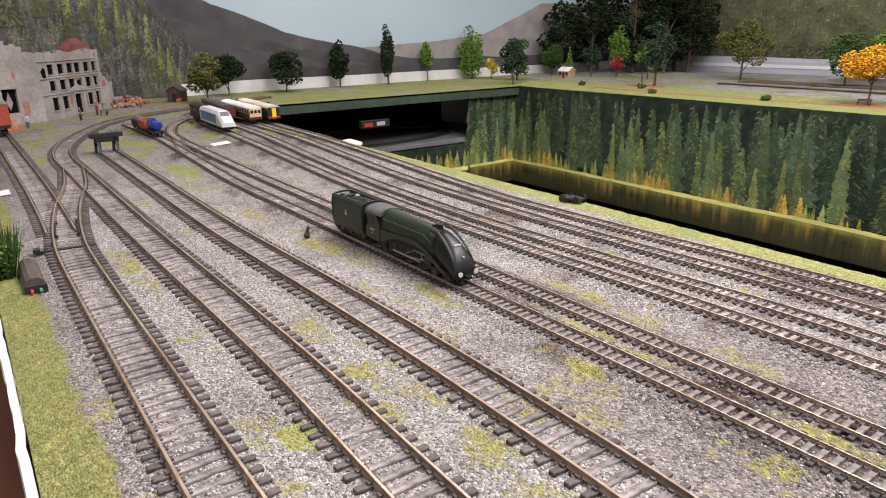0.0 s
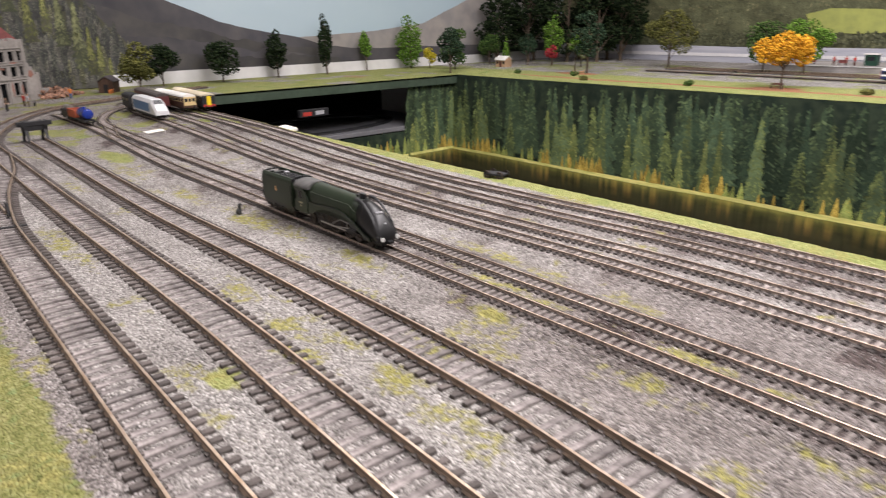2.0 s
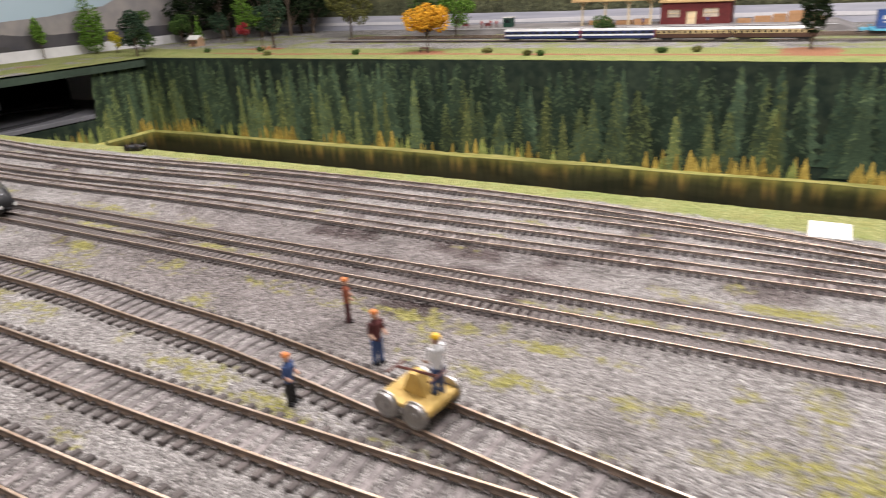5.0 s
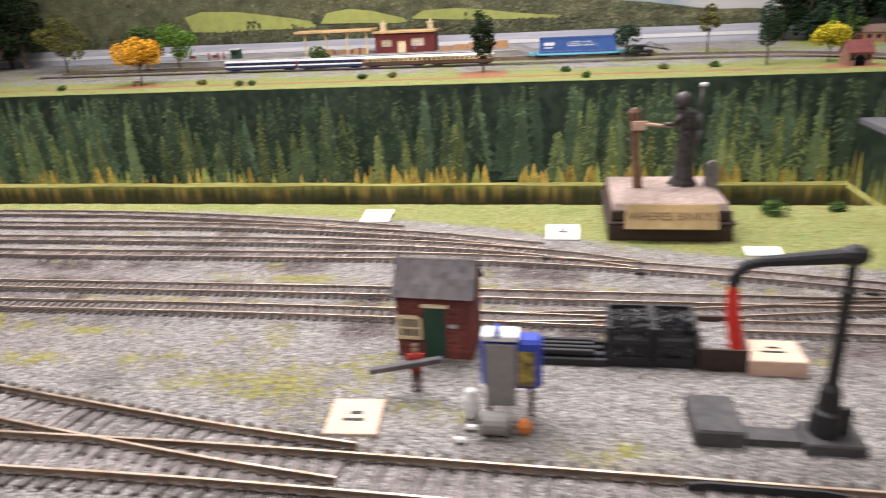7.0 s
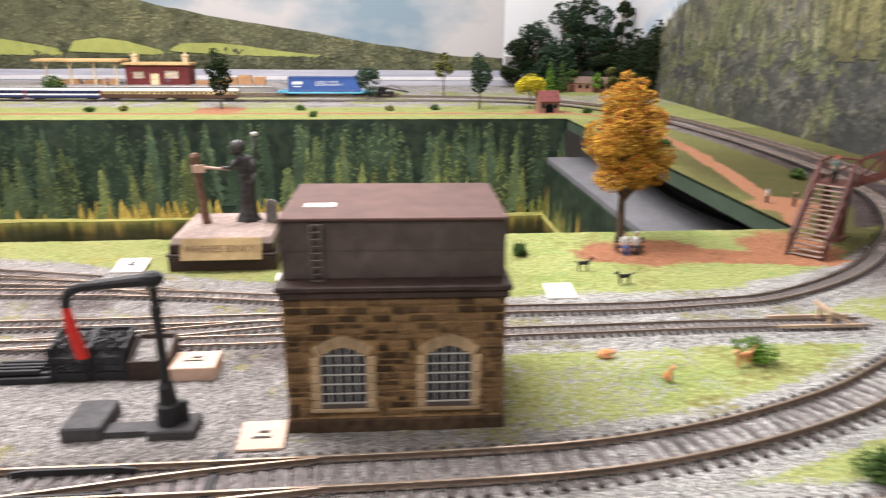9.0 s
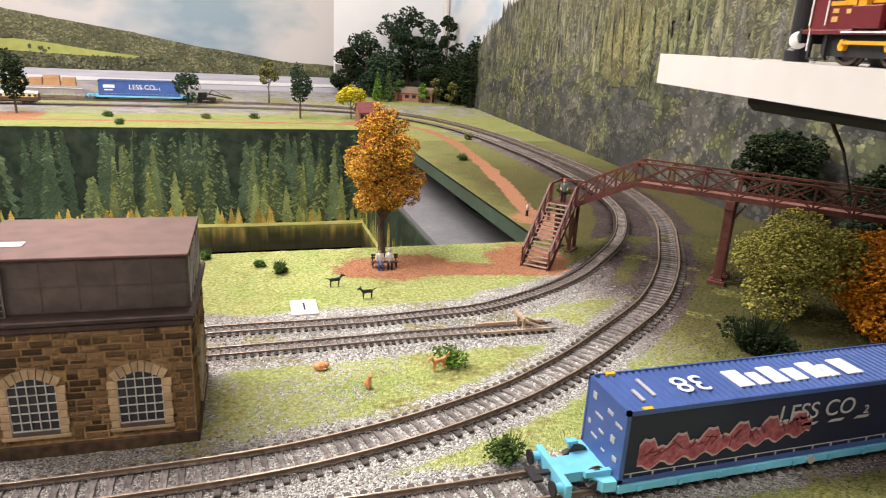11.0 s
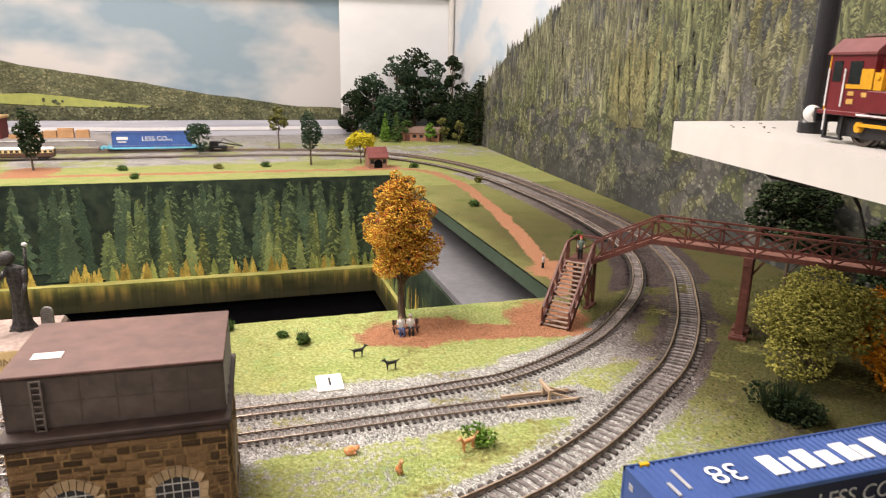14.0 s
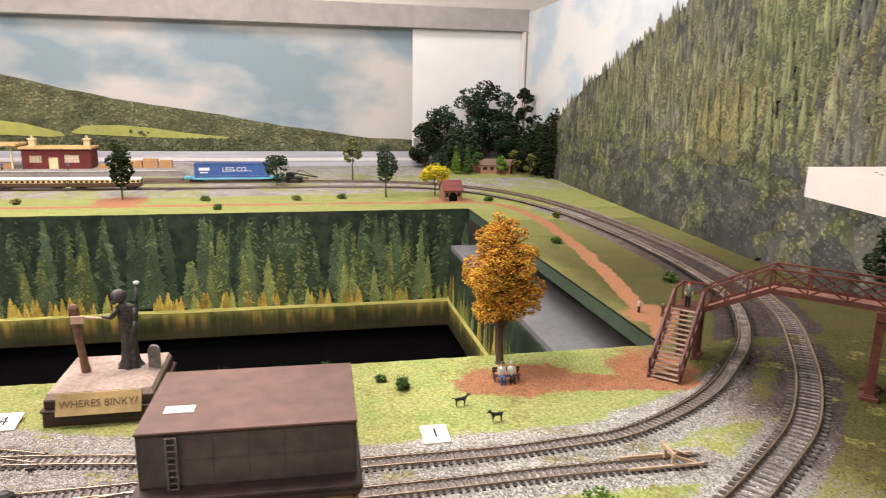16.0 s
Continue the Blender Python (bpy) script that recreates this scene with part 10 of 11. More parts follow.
def signal_cluster():
    """Blue plastic box with a grey card before it, a drum and small bits."""
    t = thing("blue_box_signal", pose(0.3935, 0.1285, 0) @ Matrix.Diagonal((1.25, 1.1, 1.12, 1)), "blue plastic box with white top and grey card on a stand", "equipment box")
    b = Build()
    b.box(-0.0065, 0.0105, -0.001, 0.006, 0.0115, 0.0285, c=0.0012)
    part("box", b, BLUEP, t)
    b = Build()
    b.box(0.0040, 0.0085, -0.0014, -0.0009, 0.0130, 0.0250)
    part("yellow_panel", b, mat("yellow_black_panel", (0.40, 0.30, 0.06), (0.05, 0.045, 0.03), 500, 0.5), t, "yellow and black panel")
    b = Build()
    b.box(-0.0050, 0.0035, -0.0022, -0.0014, 0.0060, 0.0275, c=0.0002)
    part("grey_card", b, GREYP, t, "plain grey card")
    b = Build()
    b.box(-0.0060, 0.0042, -0.0022, 0.0050, 0.0285, 0.0305, c=0.0004)
    part("white_cap", b, PRINTW, t, "white cap")
    b = Build()
    b.box(-0.0025, -0.0010, -0.0030, 0.0030, 0.0300, 0.0325, c=0.0003)
    part("strap", b, BLUEP, t)
    for x in (-0.0045, 0.0075):
        b = Build()
        b.cyl((x, 0.0025, -0.0005), (x, 0.0025, 0.012), 0.0008, n=7)
        part("stand_leg", b, TIMBER, t)
    b = Build()
    b.cyl((-0.0045, 0, 0), (0.0045, 0, 0), 0.0042, n=16, M=pose(0.3910, 0.1195, 0.0040))
    solid("oil_drum", b, GREYP, "dull grey drum lying on the ballast", "drum")
    b = Build()
    b.ball((0.4010, 0.1200, 0.0030), 0.0026, 0.0024, 0.0032, n=10)
    solid("orange_buoy", b, ORANGE_C, "small orange ball on the ballast", "ball")
    b = Build()
    b.ball((0.3815, 0.1270, 0.0065), 0.0030, 0.0028, 0.0068, n=10)
    solid("white_parcel", b, PRINTW, "white wrapped bundle on the ballast", "bundle")
    for x, y in ((0.3825, 0.1205), (0.3795, 0.1130)):
        b = Build()
        b.cyl((x - 0.0018, y, 0.0011), (x + 0.0018, y, 0.0011), 0.0011, n=8)
        solid("white_canister", b, PRINTW, "tiny white canister on the ballast", "canister")
    figure(PLX, PLY, 0.0200, RED_C, mat("brown_work_trousers", (0.12, 0.06, 0.045), (0.08, 0.04, 0.03), 300, 0.7), BARK, -80, 0.0, False, "small model figure carrying a dark plank")
    b = Build()
    b.box(-0.0165, 0.0125, -0.0013, 0.0013, -0.0010, 0.0010, c=0.0002, M=pose(PLX - 0.0012, PLY - 0.0040, 0.0135, 0, -13, 0))
    solid("plank", b, mat("grey_plank", (0.09, 0.085, 0.09), (0.06, 0.055, 0.06), 300, 0.6), "long dark grey plank on a figure's shoulder", "plank")


PLX, PLY = 0.3585, 0.1440
signal_cluster()
t = thing("relay_box", pose(-0.366, 0.018, 0) @ Matrix.Diagonal((0.8, 0.72, 0.8, 1)), "weathered grey-brown barrel-topped relay box with coloured plugs", "relay box")
b = Build()
b.prism([(-0.0070, -0.001), (0.0070, -0.001), (0.0070, 0.0055), (0.0055, 0.0088), (0.0025, 0.0108), (-0.0025, 0.0108), (-0.0055, 0.0088), (-0.0070, 0.0055)], -0.026, 0.026, "x")
part("case", b, mat("grey_brown_iron", (0.095, 0.072, 0.062), (0.065, 0.05, 0.044), 260, 0.55), t)
b = Build()
b.box(0.026, 0.0275, -0.0075, 0.0075, -0.001, 0.0062, c=0.0003)
part("end_plate", b, BLACK, t)
for m, y in ((REDP, -0.0030), (plain("green_plug", (0.05, 0.24, 0.12), 0.4), 0.0028)):
    b = Build()
    b.cyl((0.0275, y, 0.0030), (0.0310, y, 0.0022), 0.0011, 0.0010, 9)
    part("plug", b, m, t)

# ---------------------------------------------------------------- the ruin, the stored stock, the far station
RUIN = mat("grey_rendered_wall", (0.31, 0.285, 0.265), (0.24, 0.22, 0.205), 160, 0.85, bump=0.35, wear=0.25)
RUINED = mat("exposed_red_brick", (0.24, 0.10, 0.075), (0.32, 0.17, 0.13), 300, 0.85, bump=0.4)
RTILE = mat("red_brown_roof_tiles", (0.19, 0.055, 0.05), (0.13, 0.04, 0.037), 300, 0.75, bump=0.4, stretch=(1, 1, 4))
RUBBLE = mat("brick_rubble", (0.30, 0.15, 0.09), (0.20, 0.13, 0.10), 300, 0.9, bump=0.8, island=0.45)


def pierced(b, L_, tops, holes, thick, edges_extra=()):
    """A wall in u, z with openings; tops: (u, height) steps of its ragged upper edge."""
    us = sorted(set([0.0, L_] + [u for u, _ in tops] + [e for h in holes for e in h[:2]]))
    for ua, ub in zip(us, us[1:]):
        mid = (ua + ub) / 2
        top = [h for u, h in tops if u <= mid + 1e-9][-1]
        cuts = sorted((h[2], h[3]) for h in holes if h[0] < mid < h[1])
        z = -0.001
        for a, c in cuts:
            if a > z:
                b.box(ua, ub, 0, thick, z, min(a, top))
            z = c
        if z < top:
            b.box(ua, ub, 0, thick, z, top)


def ruin():
    p1, p2, p0 = Vector((-1.224, 0.119, 0)), Vector((-1.389, 0.253, 0)), Vector((-1.188, 0.035, 0))
    t = thing("ruined_building", pose(0, 0, 0), "ruined grey three-storey building with black windows and a broken roofline", "building")
    r = np.random.RandomState(2)

    def frame_of(a, c):
        d = (c - a).normalized()
        n = Vector((d.y, -d.x, 0))
        return axes(a, d, -n, (0, 0, 1))
    # main front, seen from p1 to p2; its face looks along n
    F = frame_of(p1, p2)
    L_ = (p2 - p1).length
    cols = (0.032, 0.060, 0.086, 0.108, 0.136, 0.162)
    holes = []
    for zi, (za, zb) in enumerate(((0.014, 0.034), (0.046, 0.061), (0.072, 0.087))):
        for ci, u in enumerate(cols):
            if zi == 0 and ci in (2, 3):
                continue
            holes.append((u - 0.0075, u + 0.0075, za, zb + 0.001))
    holes.append((0.087, 0.107, 0.003, 0.036))
    tops, u = [], 0.0
    while u < L_:
        h = 0.109 + r.uniform(-0.004, 0.002) if u < 0.172 else 0.072 - (u - 0.172) * 0.9 + r.uniform(-0.005, 0.005)
        tops.append((u, h))
        u += r.uniform(0.005, 0.010)
    b = Build()
    pierced(b, L_, tops, holes, 0.006)
    wall = part("front_wall", b, RUIN, t, M=F)
    # Black sheets set in the openings stand in for the dark inside.
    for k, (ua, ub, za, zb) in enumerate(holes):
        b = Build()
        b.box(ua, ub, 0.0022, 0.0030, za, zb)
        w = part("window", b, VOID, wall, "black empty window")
        b = Build()
        b.box(ua - 0.0012, ub + 0.0012, -0.0014, 0.0004, za - 0.0018, za)
        b.box(ua - 0.0014, ub + 0.0014, -0.0018, 0.0004, zb, zb + 0.0022, c=0.0004)
        part("surround", b, RUIN, wall)
    for z in (0.0395, 0.0655, 0.0925):
        b = Build()
        b.box(0, 0.170, -0.0016, 0.0002, z, z + 0.0022, c=0.0004)
        part("string_course", b, RUIN, wall)
    b = Build()
    b.prism([(0.074, 0.0415), (0.120, 0.0415), (0.112, 0.0475), (0.097, 0.0515), (0.082, 0.0475)], -0.0028, 0.0002, "y")
    part("door_pediment", b, RUIN, wall)
    for x in (0.082, 0.110):
        b = Build()
        b.box(x, x + 0.003, -0.0022, 0.0002, 0, 0.0415)
        part("pilaster", b, RUIN, wall)
    for k, (u, z, w, h) in enumerate(((0.125, 0.064, 0.022, 0.010), (0.072, 0.012, 0.007, 0.03), (0.120, 0.010, 0.006, 0.028), (0.094, 0.058, 0.018, 0.006), (0.148, 0.012, 0.007, 0.022), (0.176, 0.040, 0.018, 0.014), (0.070, 0.086, 0.006, 0.012))):
        b = Build()
        n = 11
        b.prism([(u + w * (0.5 + 0.5 * r.uniform(0.6, 1.1) * math.cos(2 * math.pi * i / n)), z + h * (0.5 + 0.5 * r.uniform(0.6, 1.1) * math.sin(2 * math.pi * i / n))) for i in range(n)], -0.0004, 0.0003, "y")
        part("bared_brick_patch", b, RUINED, wall, "patch of bared red brick")
    b = Build()
    loft([[(0.108, 0.001, 0.100), (0.172, 0.001, 0.1035), (0.172, 0.040, 0.1035), (0.108, 0.040, 0.100)], [(0.128, 0.016, 0.1265), (0.150, 0.016, 0.129), (0.150, 0.024, 0.129), (0.128, 0.024, 0.1265)]], b)
    part("roof_remnant", b, RTILE, t, "remnant of a red-brown tiled roof", M=F)
    b = Build()
    b.prism([(0.082, 0.102), (0.110, 0.100), (0.116, 0.118), (0.104, 0.122), (0.094, 0.110)], 0.001, 0.010, "y")
    part("broken_roof_edge", b, RTILE, t, M=F)
    # Flat black patch in place of a hole's dark depth.
    b = Build()
    n = 9
    b.prism([(0.012 + 0.008 * r.uniform(0.5, 1) * math.cos(2 * math.pi * i / n), 0.074 + 0.012 * r.uniform(0.5, 1) * math.sin(2 * math.pi * i / n)) for i in range(n)], -0.0006, 0.0003, "y")
    part("shell_hole", b, VOID, wall, "ragged black hole")
    # side wall towards the viewer and the back wall
    G = frame_of(p0, p1)
    L2 = (p1 - p0).length
    b = Build()
    tops, u = [], 0.0
    while u < L2:
        tops.append((u, 0.140 - 0.38 * u + r.uniform(-0.004, 0.003)))
        u += r.uniform(0.006, 0.010)
    pierced(b, L2, tops, [(0.030, 0.052, 0.018, 0.055), (0.012, 0.022, 0.08, 0.098)], 0.006)
    side = part("side_wall", b, RUIN, t, M=G)
    # Black sheets again for the dark behind the side openings.
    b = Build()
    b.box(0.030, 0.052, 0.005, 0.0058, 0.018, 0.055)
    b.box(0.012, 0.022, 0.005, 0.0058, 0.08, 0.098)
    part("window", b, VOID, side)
    b = Build()
    b.prism([(0.036, 0.034), (0.041, 0.022), (0.046, 0.034), (0.041, 0.050)], 0.0042, 0.0052, "y")
    part("pale_figure_board", b, RUIN, side)
    b = Build()
    b.prism([(0.027, 0.055), (0.055, 0.055), (0.050, 0.062), (0.041, 0.066), (0.032, 0.062)], -0.002, 0.0004, "y")
    part("arch_moulding", b, RUIN, side)
    for u, z, w, h in ((0.058, 0.010, 0.012, 0.030), (0.004, 0.06, 0.010, 0.02), (0.05, 0.07, 0.006, 0.012)):
        b = Build()
        n = 11
        b.prism([(u + w * (0.5 + 0.5 * r.uniform(0.6, 1.1) * math.cos(2 * math.pi * i / n)), z + h * (0.5 + 0.5 * r.uniform(0.6, 1.1) * math.sin(2 * math.pi * i / n))) for i in range(n)], -0.0004, 0.0003, "y")
        part("bared_brick_patch", b, RUINED, side)
    q = (p2 - p1).normalized()
    nb = Vector((-q.y, q.x, 0))
    back0, back1 = p1 + nb * 0.085, p1 + q * 0.17 + nb * 0.085
    b = Build()
    pierced(b, 0.17, [(0, 0.085), (0.05, 0.095), (0.11, 0.08)], [], 0.005)
    part("back_wall", b, RUIN, t, M=frame_of(back0, back1))
    b = Build()
    pierced(b, 0.075, [(0, 0.103), (0.03, 0.09), (0.05, 0.08)], [], 0.005)
    part("end_wall", b, RUIN, t, M=frame_of(p1 + q * 0.17, p1 + q * 0.17 + nb * 0.075))
    # rubble with an arch
    b = Build()
    for k in range(420):
        a = r.rand()
        c = p2 + q * (a * 0.11 - 0.02) + nb * r.uniform(-0.035, 0.03)
        h = 0.020 * math.sin(math.pi * min(1, a * 0.9 + 0.1)) * r.rand() * max(0, 1 - abs((c - p2).dot(nb)) / 0.05)
        s = r.uniform(0.0015, 0.005)
        b.box(-s, s, -s * 0.6, s * 0.6, -s * 0.5, s * 0.5, M=pose(c.x, c.y, h + 0.001, r.uniform(-30, 30), r.uniform(-30, 30), r.uniform(0, 180)))
    tagged(solid("rubble_heap", b, RUBBLE, "heap of brick rubble beside the ruin", "rubble"), kind="stuff")
    b = Build()
    n = 9
    for k in range(n):
        a0, a1 = math.pi * k / n, math.pi * (k + 0.92) / n
        b.prism([(0.012 * math.cos(a0), 0.013 * math.sin(a0)), (0.017 * math.cos(a0), 0.019 * math.sin(a0)), (0.017 * math.cos(a1), 0.019 * math.sin(a1)), (0.012 * math.cos(a1), 0.013 * math.sin(a1))], 0, 0.020, "y")
    for x in (-0.017, 0.012):
        b.box(x, x + 0.005, 0, 0.02, -0.001, 0.002)
    cc = p2 + q * 0.012 - nb * 0.004
    solid("broken_arch", b, RUIN, "broken grey stone arch in the rubble", "arch", M=frame_of(cc, cc + q))
    return p0, p1, p2, q, nb


p0, p1, p2, q, nb = ruin()
r = np.random.RandomState(31)
# earth heap, concrete mixer, crane jib and figures before the ruin
b = Build()
for k in range(260):
    a, d = r.uniform(0, 6.28), r.rand() ** 0.7
    x, y = -1.165 + 0.030 * d * math.cos(a), 0.052 + 0.020 * d * math.sin(a)
    b.ball((x, y, 0.006 * (1 - d) * r.uniform(0.6, 1)), r.uniform(0.0015, 0.0035), n=6)
tagged(solid("earth_heap", b, mat("orange_earth", (0.46, 0.17, 0.08), (0.36, 0.13, 0.06), 400, 0.95, island=0.25), "low heap of orange earth before the ruin", "earth heap"), kind="stuff")
t = thing("cement_mixer", pose(-1.166, 0.062, 0.004), "small orange cement mixer on orange earth", "cement mixer")
b = Build()
b.lathe([(0.0022, -0.006), (0.0055, -0.003), (0.0058, 0.001), (0.0030, 0.006)], 12, 0, pose(0, 0, 0.008, 60, 0, 40))
part("drum", b, ORANGE_C, t)
b = Build()
b.box(-0.005, 0.005, -0.003, 0.003, -0.003, 0.004)
part("stand", b, BARK, t)
t = thing("ladder_jib", pose(-1.178, 0.026, 0), "orange lattice jib leaning against the ruin", "crane jib")
for y in (-0.002, 0.002):
    b = Build()
    b.cyl((0, y, 0.0), (-0.020, y + 0.034, 0.072), 0.0008, n=6)
    part("jib_rail", b, ORANGE_C, t)
for k in range(10):
    f = (k + 0.5) / 10
    b = Build()
    b.cyl((-0.020 * f, -0.002 + 0.034 * f, 0.072 * f), (-0.020 * f, 0.002 + 0.034 * f, 0.072 * f), 0.0005, n=5)
    part("rung", b, ORANGE_C, t)
for k, (x, y, a, c_) in enumerate(((-1.145, 0.085, PRINTG, BLUE_C), (-1.20, 0.165, BARK, BLACK), (-1.255, 0.205, PRINTG, BARK), (-1.262, 0.200, RED_C, BARK), (-1.345, 0.290, ORANGE_C, BLUE_C))):
    figure(x, y, 0.0215, a, c_, None, 40 * k, 0, False, "small model figure standing before the ruin")
animal(-1.243, 0.212, 0.010, BLACK, "tiny black dog beside a figure", 0)
t = thing("garden_shed", pose(-1.418, 0.378, 0, 0, 0, -35), "small dark brown timber shed", "shed")
b = Build()
b.prism([(-0.014, -0.001), (0.014, -0.001), (0.014, 0.022), (0, 0.031), (-0.014, 0.022)], -0.018, 0.018, "x")
part("wall", b, mat("dark_shed_timber", (0.085, 0.05, 0.035), (0.06, 0.035, 0.025), 300, 0.8, stretch=(4, 4, 1)), t)
for s in (-1, 1):
    b = Build()
    b.prism([(0, 0.032), (s * 0.0165, 0.0213), (s * 0.0165, 0.0225), (0, 0.0335)], -0.020, 0.020, "x")
    part("roof", b, SLATE, t)
b = Build()
b.box(0.0178, 0.0186, -0.004, 0.004, 0, 0.017)
part("door", b, BLACK, t)
t = thing("timber_barrier", pose(-1.385, 0.372, 0, 0, 0, -30), "low orange timber barrier", "barrier")
for k in range(4):
    b = Build()
    b.box(-0.016 + k * 0.010, -0.0145 + k * 0.010, 0, 0.0015, -0.001, 0.009)
    part("post", b, ORANGE_C, t)
b = Build()
b.box(-0.018, 0.018, -0.0005, 0.0003, 0.006, 0.0085)
part("rail", b, ORANGE_C, t)


# ---- small-gauge stock
def n_wagon(M, kind, label):
    t = thing("goods_wagon", M, label, "wagon", "goods wagons")
    b = Build()
    b.box(-0.019, 0.019, -0.0062, 0.0062, 0.0052, 0.0070)
    for s in (-1, 1):
        b.box(-0.019, 0.019, s * 0.0062 - 0.0005, s * 0.0062 + 0.0005, 0.0040, 0.0070)
        for x in (-0.0105, 0.0105):
            b.prism([(x - 0.003, 0.0050), (x - 0.0012, 0.0018), (x + 0.0012, 0.0018), (x + 0.003, 0.0050)], s * 0.0060 - 0.0005, s * 0.0060 + 0.0005, "y")
    part("chassis", b, BLACK, t)
    for x in (-0.0105, 0.0105):
        wheelset(t, x, 0.009, 0.0031)
    for x, s in ((-0.019, -1), (0.019, 1)):
        for y in (-0.0045, 0.0045):
            b = Build()
            b.cyl((x, y, 0.0058), (x + s * 0.0028, y, 0.0058), 0.0009, n=8)
            part("buffer", b, BLACK, t)
        b = Build()
        b.box(min(x, x + s * 0.0045), max(x, x + s * 0.0045), -0.0012, 0.0012, 0.0036, 0.0048)
        part("coupling", b, BLACK, t)
    if kind == "tank":
        b = Build()
        b.cyl((-0.015, 0, 0.0142), (0.015, 0, 0.0142), 0.0066, n=18)
        b.ball((-0.015, 0, 0.0142), 0.0018, 0.0064, 0.0064, n=14)
        b.ball((0.015, 0, 0.0142), 0.0018, 0.0064, 0.0064, n=14)
        b.cyl((0, 0, 0.0200), (0, 0, 0.0222), 0.0020, n=12)
        tk = part("tank", b, plain("gloss_blue_tank", (0.015, 0.035, 0.24), 0.25), t, "glossy blue tank barrel")
        for x in (-0.011, 0.011):
            b = Build()
            b.cyl((x - 0.0005, 0, 0.0142), (x + 0.0005, 0, 0.0142), 0.0069, n=18)
            part("strap", b, BLACK, tk)
    elif kind == "open":
        m = mat("orange_brown_wagon", (0.40, 0.10, 0.045), (0.30, 0.07, 0.035), 250, 0.6)
        for y in (-0.0072, 0.0072):
            b = Build()
            b.box(-0.0185, 0.0185, y - 0.0005, y + 0.0005, 0.0070, 0.0165)
            for x in (-0.012, -0.004, 0.004, 0.012):
                b.box(x - 0.0005, x + 0.0005, y - 0.0009, y + 0.0009, 0.0062, 0.0165)
            part("side", b, m, t, "orange-brown side")
        for x in (-0.0185, 0.0185):
            b = Build()
            b.box(x - 0.0005, x + 0.0005, -0.0072, 0.0072, 0.0070, 0.0165)
            part("end", b, m, t)
        b = Build()
        b.box(-0.018, 0.018, -0.0067, 0.0067, 0.0070, 0.0105)
        part("load", b, RUBBLE, t)
    else:
        b = Build()
        b.box(-0.018, 0.018, -0.0070, 0.0070, 0.0070, 0.0135, c=0.0008)
        part("body", b, BLACK, t)
        b = Build()
        b.cyl((-0.013, 0, 0.0150), (0.013, 0, 0.0150), 0.0040, n=12)
        part("load", b, STEEL, t)
    return t


for x, kd, lb in ((-0.893, "tank", "blue tank wagon on black chassis"), (-0.937, "open", "orange-brown open wagon with rubble load"), (-0.981, "flat", "black wagon with a grey cylinder load")):
    xx, yy, aa = on_line("n1", x)
    n_wagon(pose(xx, yy, RT_N, 0, 0, aa), kd, lb)


def n_coach(M, L_, sides, roof, label, stripe=None, ends=None, front=None, group="stored coaches", name="railway_coach", hw=0.0093, height=0.0255, windows=12):
    """A small-gauge coach whose front stands at its origin and body runs back along -x."""
    t = thing(name, M, label, "coach", group)
    b = Build()
    b.box(-L_, 0, -hw, hw, 0.0062, 0.0215)
    body = part("body", b, sides, t)
    b = Build()
    prof = [(-hw - 0.0002, 0.0213), (hw + 0.0002, 0.0213), (hw * 0.92, 0.0232), (hw * 0.6, 0.0250), (0, height + 0.0004), (-hw * 0.6, 0.0250), (-hw * 0.92, 0.0232)]
    b.prism(prof, -L_ - 0.0003, 0.0003, "x")
    part("roof", b, roof, t)
    if stripe:
        b = Build()
        for s in (-1, 1):
            y = s * hw
            b.box(-L_ + 0.0005, -0.0005, min(y, y + s * 0.00015), max(y, y + s * 0.00015), 0.0142, 0.0200)
        part("window_band", b, stripe, body)
    for k in range(windows):
        x = -L_ + L_ * (k + 0.5) / windows
        b = Build()
        for s in (-1, 1):
            y = s * hw
            b.box(x - L_ / windows * 0.30, x + L_ / windows * 0.30, min(y, y + s * 0.0003), max(y, y + s * 0.0003), 0.0150, 0.0192)
        part("window", b, GLAZE if windows > 14 else plain_dark, body)
    if ends:
        for x, s in ((0.0, 1), (-L_, -1)):
            b = Build()
            b.box(min(x, x + s * 0.0006), max(x, x + s * 0.0006), -hw + 0.0004, hw - 0.0004, 0.0066, 0.0225)
            part("end_panel", b, ends, t)
    b = Build()
    b.box(-L_ + 0.004, -0.004, -0.0070, 0.0070, 0.0040, 0.0063)
    part("underframe", b, BLACK, t)
    for cx in (-0.022, -L_ + 0.022):
        b = Build()
        for s in (-1, 1):
            b.prism([(cx - 0.011, 0.0048), (cx - 0.008, 0.0020), (cx + 0.008, 0.0020), (cx + 0.011, 0.0048)], s * 0.0064 - 0.0006, s * 0.0064 + 0.0006, "y")
        bog = part("bogie", b, BLACK, t)
        for dx in (-0.0075, 0.0075):
            wheelset(bog, cx + dx, 0.009, 0.0031)
    for y in (-0.0055, 0.0055):
        b = Build()
        b.cyl((0, y, 0.0070), (0.0028, y, 0.0070), 0.0011, n=8)
        part("buffer", b, BLACK, t)
    return t


